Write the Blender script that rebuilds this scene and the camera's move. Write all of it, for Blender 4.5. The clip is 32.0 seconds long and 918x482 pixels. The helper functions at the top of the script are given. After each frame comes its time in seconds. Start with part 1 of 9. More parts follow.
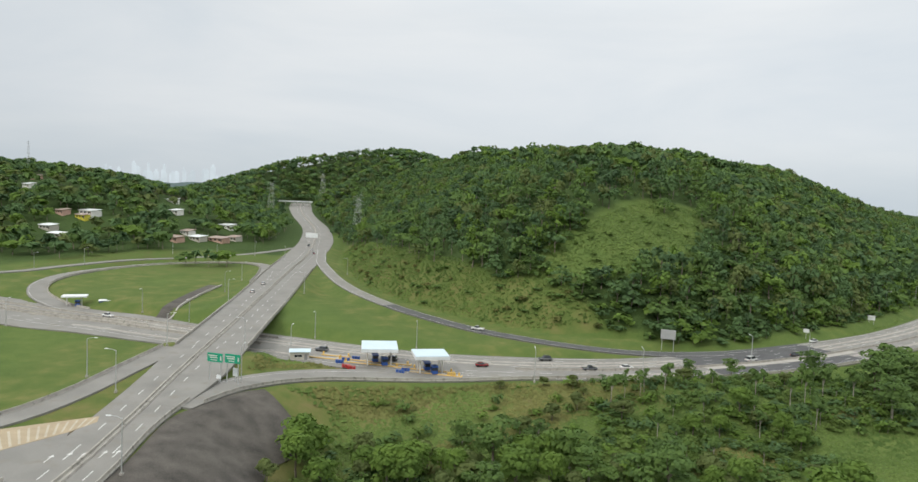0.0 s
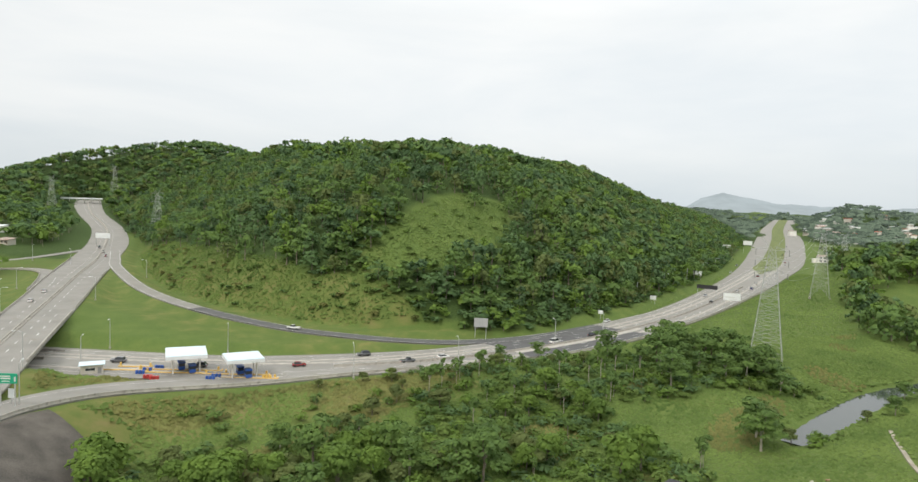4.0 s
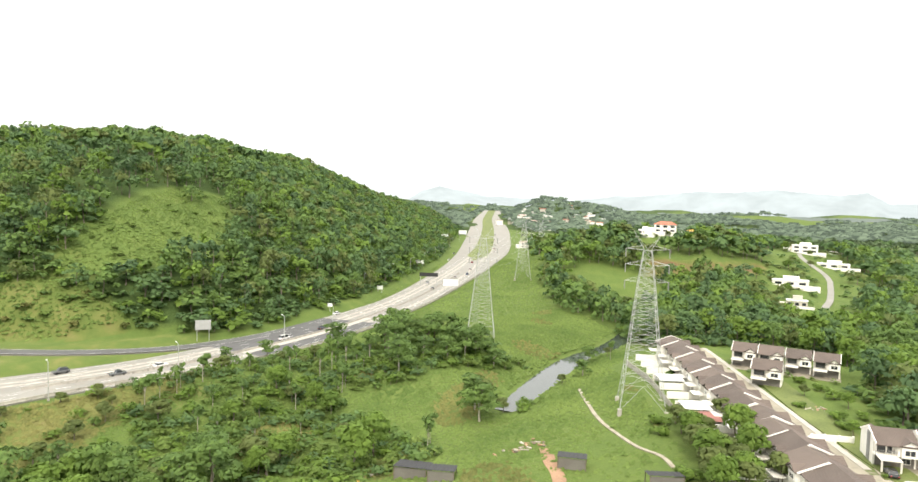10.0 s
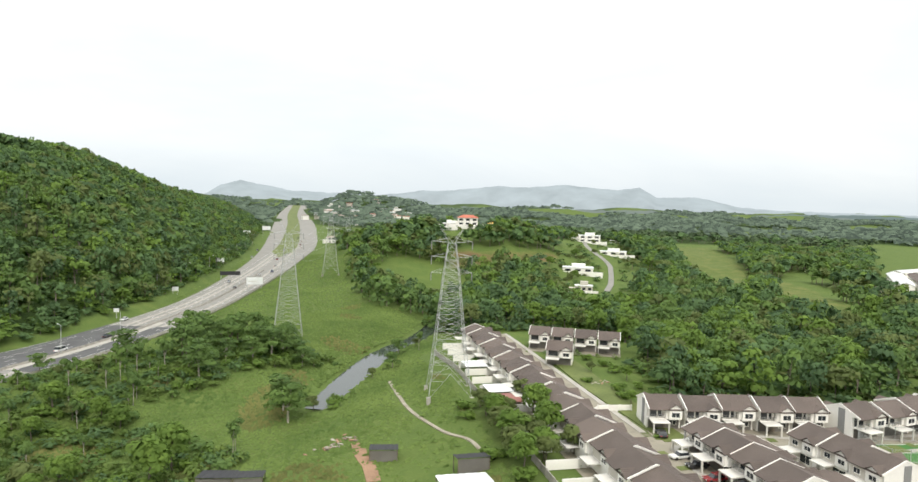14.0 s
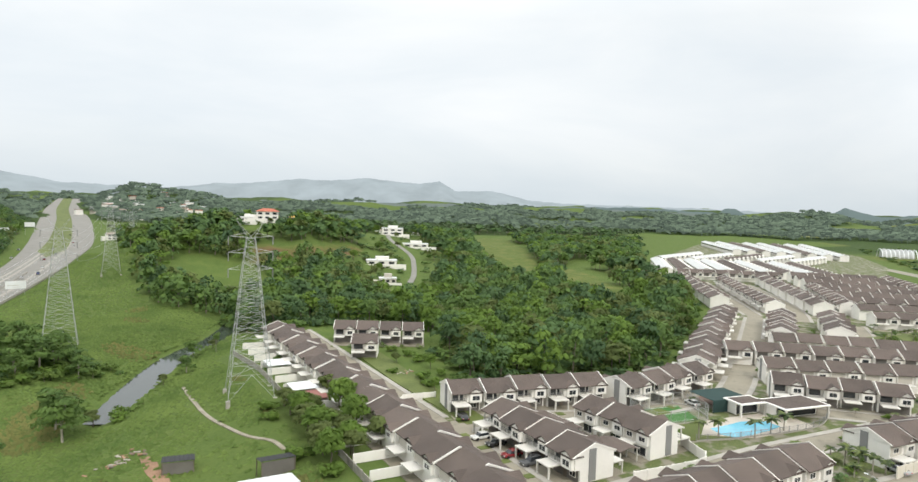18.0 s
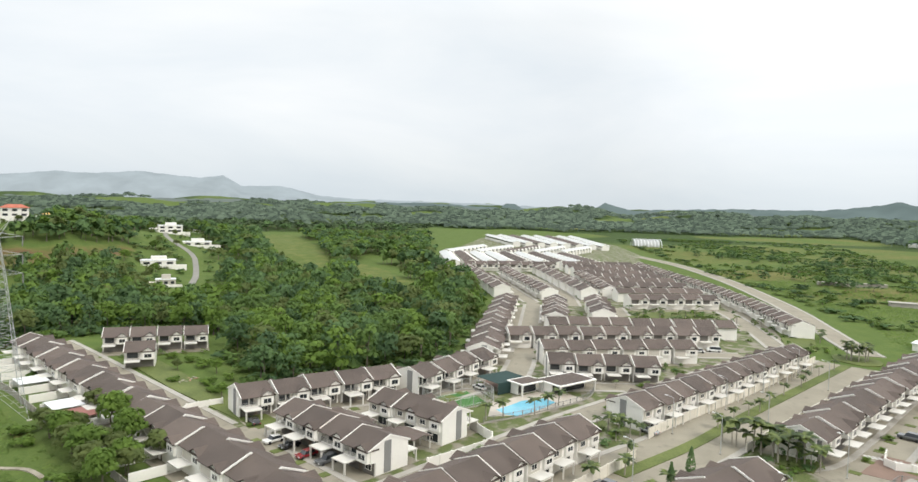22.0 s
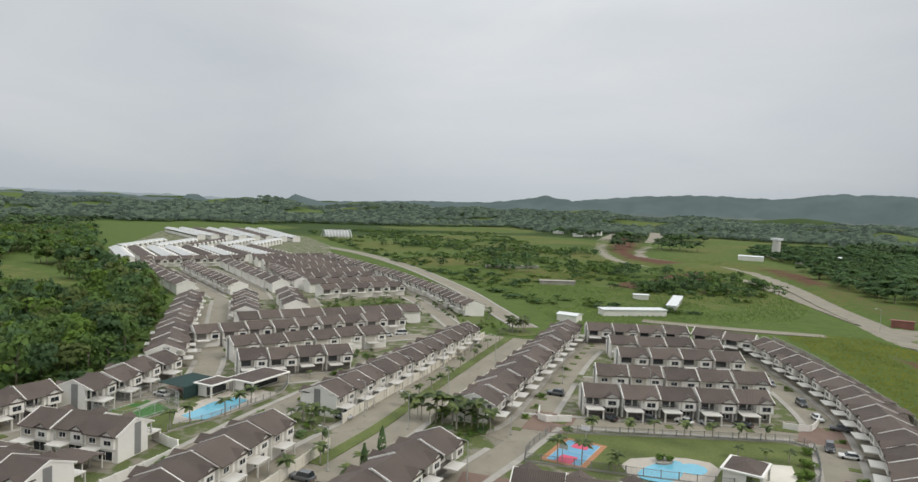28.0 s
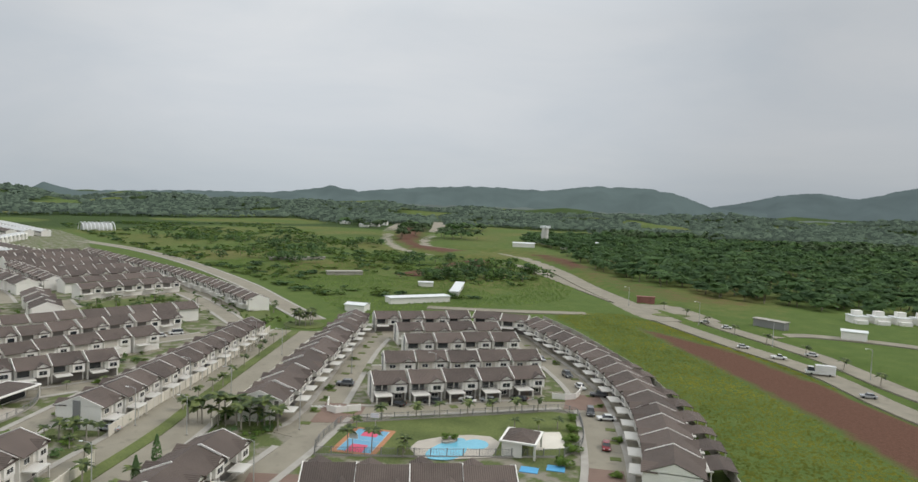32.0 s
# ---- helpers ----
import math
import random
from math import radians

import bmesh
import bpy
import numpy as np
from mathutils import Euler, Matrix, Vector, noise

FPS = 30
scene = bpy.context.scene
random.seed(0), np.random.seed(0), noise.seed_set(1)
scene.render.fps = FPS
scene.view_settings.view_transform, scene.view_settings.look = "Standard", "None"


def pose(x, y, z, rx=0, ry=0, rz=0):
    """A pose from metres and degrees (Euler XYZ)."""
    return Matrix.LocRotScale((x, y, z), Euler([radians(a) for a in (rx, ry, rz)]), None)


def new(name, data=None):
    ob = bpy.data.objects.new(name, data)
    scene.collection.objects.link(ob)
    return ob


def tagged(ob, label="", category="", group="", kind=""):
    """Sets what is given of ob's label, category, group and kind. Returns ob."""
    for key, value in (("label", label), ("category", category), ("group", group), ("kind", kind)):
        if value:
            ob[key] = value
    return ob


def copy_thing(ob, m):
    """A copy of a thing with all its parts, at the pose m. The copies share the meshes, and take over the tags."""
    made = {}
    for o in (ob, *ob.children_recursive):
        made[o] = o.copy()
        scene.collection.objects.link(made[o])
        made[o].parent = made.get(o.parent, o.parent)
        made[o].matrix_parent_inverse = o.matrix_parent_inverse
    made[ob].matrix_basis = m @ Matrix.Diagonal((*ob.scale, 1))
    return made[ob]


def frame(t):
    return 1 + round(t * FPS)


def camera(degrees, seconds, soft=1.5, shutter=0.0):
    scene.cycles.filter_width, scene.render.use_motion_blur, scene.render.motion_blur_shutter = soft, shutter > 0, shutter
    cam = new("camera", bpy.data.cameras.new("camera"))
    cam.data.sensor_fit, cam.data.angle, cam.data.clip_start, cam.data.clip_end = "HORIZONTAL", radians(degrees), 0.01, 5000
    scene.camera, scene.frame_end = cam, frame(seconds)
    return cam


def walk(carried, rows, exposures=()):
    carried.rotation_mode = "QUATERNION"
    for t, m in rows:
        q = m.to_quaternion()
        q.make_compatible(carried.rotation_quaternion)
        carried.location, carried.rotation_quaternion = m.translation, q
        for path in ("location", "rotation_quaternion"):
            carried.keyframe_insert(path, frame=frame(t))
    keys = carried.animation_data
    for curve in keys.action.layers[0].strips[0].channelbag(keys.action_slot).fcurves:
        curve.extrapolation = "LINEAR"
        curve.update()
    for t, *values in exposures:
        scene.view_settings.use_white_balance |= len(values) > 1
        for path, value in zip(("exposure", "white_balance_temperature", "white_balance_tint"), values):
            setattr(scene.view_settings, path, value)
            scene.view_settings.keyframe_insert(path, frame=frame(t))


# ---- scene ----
cam = camera(68.0, 32.0)
EYE = (0.0, 0.0, 50.0)
TURNS = [  # seconds, tilt, lean, turn
    (0, 86.17, -2.45, 0.16), (0.5, 86.17, -2.40, -1.62), (1, 86.16, -2.34, -3.46), (1.5, 86.19, -2.24, -5.28),
    (2, 86.20, -2.23, -7.45), (2.5, 86.23, -2.17, -9.54), (3, 86.26, -2.11, -11.54), (3.5, 86.30, -2.08, -13.40),
    (5.5, 86.50, -1.91, -21.53), (6, 86.52, -1.79, -23.57), (6.5, 86.55, -1.83, -25.36), (7, 86.56, -1.83, -27.30),
    (7.5, 86.53, -1.86, -27.98), (8, 86.55, -1.81, -30.10), (8.5, 86.58, -1.75, -32.13), (9, 86.55, -1.73, -34.26),
    (9.5, 86.56, -1.70, -36.14), (10, 86.55, -1.70, -38.06), (10.5, 86.57, -1.67, -39.94), (11, 86.58, -1.67, -41.93),
    (11.5, 86.57, -1.65, -43.87), (12, 86.55, -1.63, -45.97), (12.5, 86.54, -1.61, -47.97),
    (13, 86.53, -1.59, -50.03), (13.5, 86.53, -1.56, -52.01), (14, 86.54, -1.55, -54.20),
    (14.5, 86.55, -1.52, -56.24), (16.5, 86.50, -1.57, -64.47), (17, 86.47, -1.59, -66.58),
    (17.5, 86.46, -1.56, -68.58), (18, 86.43, -1.62, -70.66), (18.5, 86.43, -1.60, -72.70),
    (19, 86.45, -1.62, -74.93), (19.5, 86.46, -1.62, -77.08), (20, 86.47, -1.66, -79.37),
    (20.5, 86.49, -1.68, -81.49), (21, 86.53, -1.71, -83.77), (21.5, 86.54, -1.71, -85.94),
    (22, 86.54, -1.71, -88.08), (22.5, 86.55, -1.72, -90.02), (23, 86.56, -1.77, -92.10),
    (23.5, 86.58, -1.79, -94.01), (24, 86.59, -1.84, -96.09), (24.5, 86.59, -1.85, -98.01),
    (25, 86.60, -1.90, -100.14), (25.5, 86.60, -1.90, -102.24), (27.5, 86.65, -2.08, -111.37),
    (28, 86.66, -2.11, -113.70), (28.5, 86.65, -2.15, -115.90), (29, 86.64, -2.18, -118.25),
    (29.5, 86.62, -2.19, -120.44), (30, 86.60, -2.20, -122.72), (30.5, 86.58, -2.19, -124.89),
    (31, 86.56, -2.23, -127.23), (31.5, 86.55, -2.28, -129.29), (32, 86.52, -2.28, -131.54),
]
EXPOSURES = [(0, -0.08, 6400, 10), (3, 0.0, 6500, 10), (6, 0.65, 6900, 10), (8, 0.92, 7000, 11), (10.5, 0.98, 7000, 11), (12, 0.80, 6900, 11), (14, 0.36, 6600, 10), (17, 0.2, 6500, 10), (20, 0.17, 6500, 10), (25, 0.2, 6450, 11), (28, -0.42, 6400, 11), (30, -0.49, 6350, 11), (32, -0.44, 6350, 11)]
walk(cam, [(t, pose(*EYE, a, b, c)) for t, a, b, c in TURNS], EXPOSURES)

# ---------------------------------------------------------------- light
SUN_TURN, SUN_HIGH = 136.0, 46.0     # bearing (degrees left of +y) and height of the veiled sun


ZENITH = 2.2


def make_world():
    w = bpy.data.worlds.new("overcast_sky")
    scene.world = w
    w.use_nodes = True
    nt = w.node_tree
    nt.nodes.clear()
    out = nt.nodes.new("ShaderNodeOutputWorld")
    bg = nt.nodes.new("ShaderNodeBackground")
    sky = nt.nodes.new("ShaderNodeTexSky")
    sky.sky_type = "NISHITA"
    sky.sun_disc = False
    sky.sun_elevation = radians(SUN_HIGH)
    sky.sun_rotation = radians(-SUN_TURN)
    sky.air_density, sky.dust_density, sky.ozone_density = 1.0, 4.0, 1.0
    co = nt.nodes.new("ShaderNodeTexCoord")
    sep = nt.nodes.new("ShaderNodeSeparateXYZ")
    nt.links.new(co.outputs["Generated"], sep.inputs[0])
    # cloud sheet: soft, low-contrast masses, stretched along the horizon
    mp = nt.nodes.new("ShaderNodeMapping")
    mp.inputs["Scale"].default_value = (1.6, 1.6, 6.0)
    nt.links.new(co.outputs["Generated"], mp.inputs[0])
    n1 = nt.nodes.new("ShaderNodeTexNoise")
    n1.inputs["Scale"].default_value = 1.3
    n1.inputs["Detail"].default_value = 5.0
    n1.inputs["Roughness"].default_value = 0.55
    n1.inputs["Distortion"].default_value = 0.4
    nt.links.new(mp.outputs[0], n1.inputs["Vector"])
    cl = nt.nodes.new("ShaderNodeValToRGB")
    cl.color_ramp.elements[0].position, cl.color_ramp.elements[0].color = 0.25, (0.70, 0.745, 0.775, 1)
    cl.color_ramp.elements[1].position, cl.color_ramp.elements[1].color = 0.75, (0.87, 0.875, 0.865, 1)
    nt.links.new(n1.outputs["Fac"], cl.inputs[0])
    # thinner, brighter cloud towards one side
    a, e = radians(-40), radians(25)
    dot = nt.nodes.new("ShaderNodeVectorMath")
    dot.operation = "DOT_PRODUCT"
    dot.inputs[1].default_value = (-math.sin(a) * math.cos(e), math.cos(a) * math.cos(e), math.sin(e))
    nrm = nt.nodes.new("ShaderNodeVectorMath")
    nrm.operation = "NORMALIZE"
    nt.links.new(co.outputs["Generated"], nrm.inputs[0])
    nt.links.new(nrm.outputs[0], dot.inputs[0])
    glow = nt.nodes.new("ShaderNodeMapRange")
    glow.interpolation_type = "SMOOTHSTEP"
    for k, v in zip((1, 2, 3, 4), (-0.35, 1.0, 0.93, 1.12)):
        glow.inputs[k].default_value = v
    nt.links.new(dot.outputs["Value"], glow.inputs[0])
    a, e = radians(-128), radians(14)
    dot2 = nt.nodes.new("ShaderNodeVectorMath")
    dot2.operation = "DOT_PRODUCT"
    dot2.inputs[1].default_value = (-math.sin(a) * math.cos(e), math.cos(a) * math.cos(e), math.sin(e))
    nt.links.new(nrm.outputs[0], dot2.inputs[0])
    glow2 = nt.nodes.new("ShaderNodeMapRange")
    glow2.interpolation_type = "SMOOTHSTEP"
    for k, v in zip((1, 2, 3, 4), (0.86, 1.0, 1.0, 1.22)):
        glow2.inputs[k].default_value = v
    nt.links.new(dot2.outputs["Value"], glow2.inputs[0])
    both = nt.nodes.new("ShaderNodeMath")
    both.operation = "MULTIPLY"
    nt.links.new(glow.outputs[0], both.inputs[0])
    nt.links.new(glow2.outputs[0], both.inputs[1])
    glow = both
    # an overcast sky is about twice as bright overhead as low down
    sep2 = nt.nodes.new("ShaderNodeSeparateXYZ")
    nt.links.new(nrm.outputs[0], sep2.inputs[0])
    zen = nt.nodes.new("ShaderNodeMapRange")
    for k, v in zip((1, 2, 3, 4), (0.25, 1.0, 1.0, ZENITH)):
        zen.inputs[k].default_value = v
    nt.links.new(sep2.outputs[2], zen.inputs[0])
    gz = nt.nodes.new("ShaderNodeMath")
    gz.operation = "MULTIPLY"
    nt.links.new(glow.outputs[0], gz.inputs[0])
    nt.links.new(zen.outputs[0], gz.inputs[1])
    glow = gz
    # thicker, bluer haze low down
    low = nt.nodes.new("ShaderNodeValToRGB")
    low.color_ramp.elements.new(0.5)
    for el, (p, c) in zip(low.color_ramp.elements, ((0.0, (0.82, 0.87, 0.90, 1)), (0.10, (0.96, 0.98, 1.0, 1)), (0.32, (1.05, 1.05, 1.04, 1)))):
        el.position, el.color = p, c
    nt.links.new(sep2.outputs[2], low.inputs[0])
    hz = nt.nodes.new("ShaderNodeMix")
    hz.data_type, hz.blend_type = "RGBA", "MULTIPLY"
    hz.inputs[0].default_value = 1.0
    nt.links.new(cl.outputs[0], hz.inputs[6])
    nt.links.new(low.outputs[0], hz.inputs[7])
    mul = nt.nodes.new("ShaderNodeMix")
    mul.data_type, mul.blend_type = "RGBA", "MULTIPLY"
    mul.inputs[0].default_value = 1.0
    nt.links.new(hz.outputs[2], mul.inputs[6])
    nt.links.new(glow.outputs[0], mul.inputs[7])
    sc = nt.nodes.new("ShaderNodeMix")
    sc.data_type, sc.blend_type = "RGBA", "MULTIPLY"
    sc.inputs[0].default_value = 1.0
    sc.inputs[7].default_value = (0.09, 0.09, 0.09, 1)
    nt.links.new(sky.outputs[0], sc.inputs[6])
    mix = nt.nodes.new("ShaderNodeMix")
    mix.data_type = "RGBA"
    mix.inputs[0].default_value = 0.88
    nt.links.new(sc.outputs[2], mix.inputs[6])
    nt.links.new(mul.outputs[2], mix.inputs[7])
    nt.links.new(mix.outputs[2], bg.inputs[0])
    bg.inputs[1].default_value = 1.0
    nt.links.new(bg.outputs[0], out.inputs[0])


make_world()
sun = new("sun", bpy.data.lights.new("sun", "SUN"))
sun.data.energy, sun.data.angle, sun.data.color = 1.45, radians(14), (1.0, 0.95, 0.86)
sun.matrix_world = pose(0, 0, 300, 90 - SUN_HIGH, 0, SUN_TURN + 180)


# ---------------------------------------------------------------- materials
def material(name, colour, rough=0.8, vary=0.25, scale=1.0, fine=12.0, bump=0.15, metal=0.0, coat=0.0, spec=0.4,
             second=None, obj_random=0.0, island_random=0.0, leaf=0.0, rust=None):
    """A node material: base colour broken up by noise at two scales, with fine relief."""
    m = bpy.data.materials.new(name)
    m.use_nodes = True
    nt = m.node_tree
    bs = nt.nodes["Principled BSDF"]
    bs.inputs["Roughness"].default_value = rough
    bs.inputs["Metallic"].default_value = metal
    bs.inputs["Coat Weight"].default_value = coat
    bs.inputs["Specular IOR Level"].default_value = spec
    co = nt.nodes.new("ShaderNodeNewGeometry")
    big = nt.nodes.new("ShaderNodeTexNoise")
    big.inputs["Scale"].default_value = 0.35 * scale
    big.inputs["Detail"].default_value = 4
    sm = nt.nodes.new("ShaderNodeTexNoise")
    sm.inputs["Scale"].default_value = fine * scale
    sm.inputs["Detail"].default_value = 3
    nt.links.new(co.outputs["Position"], big.inputs["Vector"])
    nt.links.new(co.outputs["Position"], sm.inputs["Vector"])
    add = nt.nodes.new("ShaderNodeMath")
    add.operation = "MULTIPLY_ADD"
    add.inputs[1].default_value = 0.45
    nt.links.new(sm.outputs["Fac"], add.inputs[0])
    half = nt.nodes.new("ShaderNodeMath")
    half.operation = "MULTIPLY"
    half.inputs[1].default_value = 0.55
    nt.links.new(big.outputs["Fac"], half.inputs[0])
    nt.links.new(half.outputs[0], add.inputs[2])
    fac = add.outputs[0]
    for use, src in ((obj_random, "ShaderNodeObjectInfo"), (island_random, "")):
        if use:
            if src:
                rn = nt.nodes.new(src).outputs["Random"]
            else:
                rn = co.outputs["Random Per Island"]
            k = nt.nodes.new("ShaderNodeMath")
            k.operation = "MULTIPLY_ADD"
            k.inputs[1].default_value = use
            nt.links.new(rn, k.inputs[0])
            sub = nt.nodes.new("ShaderNodeMath")
            sub.operation = "SUBTRACT"
            sub.inputs[1].default_value = use * 0.5
            nt.links.new(fac, sub.inputs[0])
            nt.links.new(sub.outputs[0], k.inputs[2])
            fac = k.outputs[0]
    ramp = nt.nodes.new("ShaderNodeValToRGB")
    lo = [c * (1 - vary) for c in colour]
    hi = [min(1, c * (1 + vary)) for c in (second or colour)]
    ramp.color_ramp.elements[0].position, ramp.color_ramp.elements[0].color = 0.3, (*lo, 1)
    ramp.color_ramp.elements[1].position, ramp.color_ramp.elements[1].color = 0.7, (*hi, 1)
    nt.links.new(fac, ramp.inputs[0])
    colour_out = ramp.outputs[0]
    if rust:
        rn = nt.nodes.new("ShaderNodeTexNoise")
        rn.inputs["Scale"].default_value = 0.9 * scale
        rn.inputs["Detail"].default_value = 6
        nt.links.new(co.outputs["Position"], rn.inputs["Vector"])
        rr = nt.nodes.new("ShaderNodeMapRange")
        rr.inputs[1].default_value, rr.inputs[2].default_value = 0.56, 0.72
        nt.links.new(rn.outputs["Fac"], rr.inputs[0])
        mx = nt.nodes.new("ShaderNodeMix")
        mx.data_type = "RGBA"
        mx.inputs[7].default_value = (*rust, 1)
        nt.links.new(rr.outputs[0], mx.inputs[0])
        nt.links.new(colour_out, mx.inputs[6])
        colour_out = mx.outputs[2]
    nt.links.new(colour_out, bs.inputs["Base Color"])
    if bump:
        bp = nt.nodes.new("ShaderNodeBump")
        bp.inputs["Strength"].default_value = bump
        bp.inputs["Distance"].default_value = 0.05
        nt.links.new(sm.outputs["Fac"], bp.inputs["Height"])
        nt.links.new(bp.outputs[0], bs.inputs["Normal"])
    if leaf:
        tr = nt.nodes.new("ShaderNodeBsdfTranslucent")
        nt.links.new(colour_out, tr.inputs[0])
        ms = nt.nodes.new("ShaderNodeMixShader")
        ms.inputs[0].default_value = leaf
        nt.links.new(bs.outputs[0], ms.inputs[1])
        nt.links.new(tr.outputs[0], ms.inputs[2])
        nt.links.new(ms.outputs[0], nt.nodes["Material Output"].inputs[0])
    return m


M = {}
M["concrete"] = material("road_concrete", (0.218, 0.210, 0.190), 0.85, 0.22, 0.3, 20, 0.1, rust=(0.205, 0.190, 0.160))
M["estate_concrete"] = material("street_concrete", (0.262, 0.238, 0.184), 0.85, 0.2, 0.4, 20, 0.1, rust=(0.205, 0.185, 0.143))
M["asphalt"] = material("asphalt", (0.085, 0.085, 0.085), 0.9, 0.25, 0.5, 30, 0.15)
M["brick_paving"] = material("brick_paving", (0.20, 0.135, 0.105), 0.85, 0.2, 0.5, 25, 0.15)
M["kerb"] = material("kerb_concrete", (0.36, 0.34, 0.30), 0.85, 0.2, 1.0)
M["barrier"] = material("barrier_concrete", (0.34, 0.32, 0.28), 0.85, 0.3, 1.0, rust=(0.16, 0.15, 0.13))
M["dark_slope"] = material("stained_slope_paving", (0.050, 0.045, 0.038), 0.9, 0.4, 0.6, 8, 0.3, second=(0.095, 0.085, 0.072))
M["white_line"] = material("road_paint", (0.58, 0.58, 0.55), 0.7, 0.12, 2.0)
M["white_wall"] = material("white_wall_paint", (0.81, 0.79, 0.74), 0.75, 0.07, 0.6, 6, 0.05, obj_random=0.25)
M["beige_wall"] = material("beige_wall_paint", (0.50, 0.47, 0.41), 0.8, 0.1, 0.6, 6, 0.05)
M["grey_wall"] = material("grey_wall_paint", (0.24, 0.24, 0.235), 0.8, 0.12, 0.6, 6, 0.05)
M["fence_wall"] = material("fence_wall_paint", (0.70, 0.66, 0.57), 0.8, 0.1, 0.5, 6, 0.05, obj_random=0.3)
M["column"] = material("column_paint", (0.62, 0.60, 0.55), 0.75, 0.1)
M["glass"] = material("window_glass", (0.03, 0.035, 0.04), 0.08, 0.2, 1.0, bump=0.0, spec=0.6)
# dark tone paints in carport and recess shade; also colours shed sides
M["dark_wall_shade"] = material("dark_wall_and_painted_shade", (0.16, 0.15, 0.135), 0.85, 0.25)
M["steel"] = material("galvanised_steel", (0.46, 0.47, 0.46), 0.5, 0.12, 2.0, metal=0.4)
M["white_metal"] = material("white_metal_roof", (0.72, 0.74, 0.74), 0.45, 0.08, 0.5)
M["blue_metal"] = material("pale_blue_roof", (0.55, 0.66, 0.72), 0.45, 0.08, 0.5)
M["blue"] = material("blue_paint", (0.03, 0.09, 0.32), 0.5, 0.15)
M["yellow"] = material("yellow_paint", (0.62, 0.40, 0.10), 0.6, 0.15)
M["red"] = material("red_paint", (0.45, 0.05, 0.05), 0.5, 0.15)
M["green_sign"] = material("green_sign_sheet", (0.01, 0.30, 0.17), 0.5, 0.08)
M["black"] = material("black_sheet", (0.025, 0.025, 0.028), 0.7, 0.25, 2.0)
M["tyre"] = material("tyre_rubber", (0.02, 0.02, 0.02), 0.9, 0.1)
M["bark"] = material("bark", (0.16, 0.135, 0.105), 0.9, 0.35, 2.0)
M["pale_bark"] = material("pale_bark", (0.33, 0.30, 0.25), 0.9, 0.3, 2.0)
M["leaf_mid"] = material("leaves_mid_green", (0.103, 0.174, 0.062), 0.7, 0.16, 0.3, 1.6, 0, second=(0.141, 0.220, 0.055), island_random=0.14, leaf=0.38, spec=0.12)
M["leaf_dark"] = material("leaves_dark_green", (0.090, 0.159, 0.069), 0.7, 0.16, 0.3, 1.6, 0, second=(0.122, 0.198, 0.071), island_random=0.14, leaf=0.38, spec=0.12)
M["leaf_bright"] = material("leaves_bright_green", (0.114, 0.192, 0.044), 0.7, 0.16, 0.3, 1.6, 0, second=(0.16, 0.245, 0.048), island_random=0.14, leaf=0.38, spec=0.12)
M["leaf_deep"] = material("leaves_deep_green", (0.071, 0.129, 0.064), 0.7, 0.16, 0.3, 1.6, 0, second=(0.097, 0.159, 0.064), island_random=0.14, leaf=0.38, spec=0.12)
M["leaf_olive"] = material("leaves_olive_green", (0.116, 0.156, 0.056), 0.7, 0.16, 0.3, 1.6, 0, second=(0.150, 0.186, 0.060), island_random=0.14, leaf=0.38, spec=0.12)
# greyer green: distance haze worked into the leaf colour itself
M["leaf_far"] = material("far_woods_hazed_green", (0.078, 0.118, 0.060), 0.8, 0.2, 0.05, 0.2, 0, second=(0.110, 0.155, 0.078), island_random=0.35, spec=0.1, leaf=0.3)
# haze over the farthest woods, put in as greyed colour and a faint glow
M["leaf_haze"] = material("horizon_woods_haze", (0.070, 0.100, 0.062), 0.9, 0.15, 0.02, 0.1, 0, second=(0.092, 0.122, 0.080), island_random=0.25, spec=0.0)
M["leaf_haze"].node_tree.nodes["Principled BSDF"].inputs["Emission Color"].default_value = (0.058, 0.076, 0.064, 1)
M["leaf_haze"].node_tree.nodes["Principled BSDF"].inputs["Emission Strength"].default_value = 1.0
M["palm"] = material("palm_fronds", (0.050, 0.085, 0.022), 0.6, 0.3, 0.5, 2, 0, second=(0.115, 0.145, 0.038), island_random=0.5, leaf=0.2)
M["tall_grass"] = material("tall_grass_blades", (0.096, 0.160, 0.040), 0.8, 0.14, 0.12, 0.6, 0, second=(0.157, 0.218, 0.058), island_random=0.16, leaf=0.35, spec=0.1)
M["dry_grass"] = material("dry_grass_blades", (0.118, 0.140, 0.044), 0.85, 0.16, 0.08, 0.6, 0, second=(0.185, 0.180, 0.062), island_random=0.2, leaf=0.3, spec=0.1)
M["field_grass"] = material("field_grass_blades", (0.066, 0.104, 0.018), 0.85, 0.2, 0.1, 1.5, 0, second=(0.190, 0.186, 0.026), island_random=0.06, leaf=0.3, spec=0.1)
M["pale_roof"] = material("pale_sheet_roof", (0.52, 0.53, 0.52), 0.6, 0.1, 0.5)
M["lawn"] = material("mown_lawn", (0.080, 0.115, 0.026), 0.9, 0.3, 0.3, 9, 0.2, second=(0.120, 0.142, 0.040))
M["turf"] = material("sports_turf", (0.045, 0.15, 0.03), 0.9, 0.15, 0.5, 9, 0.1)


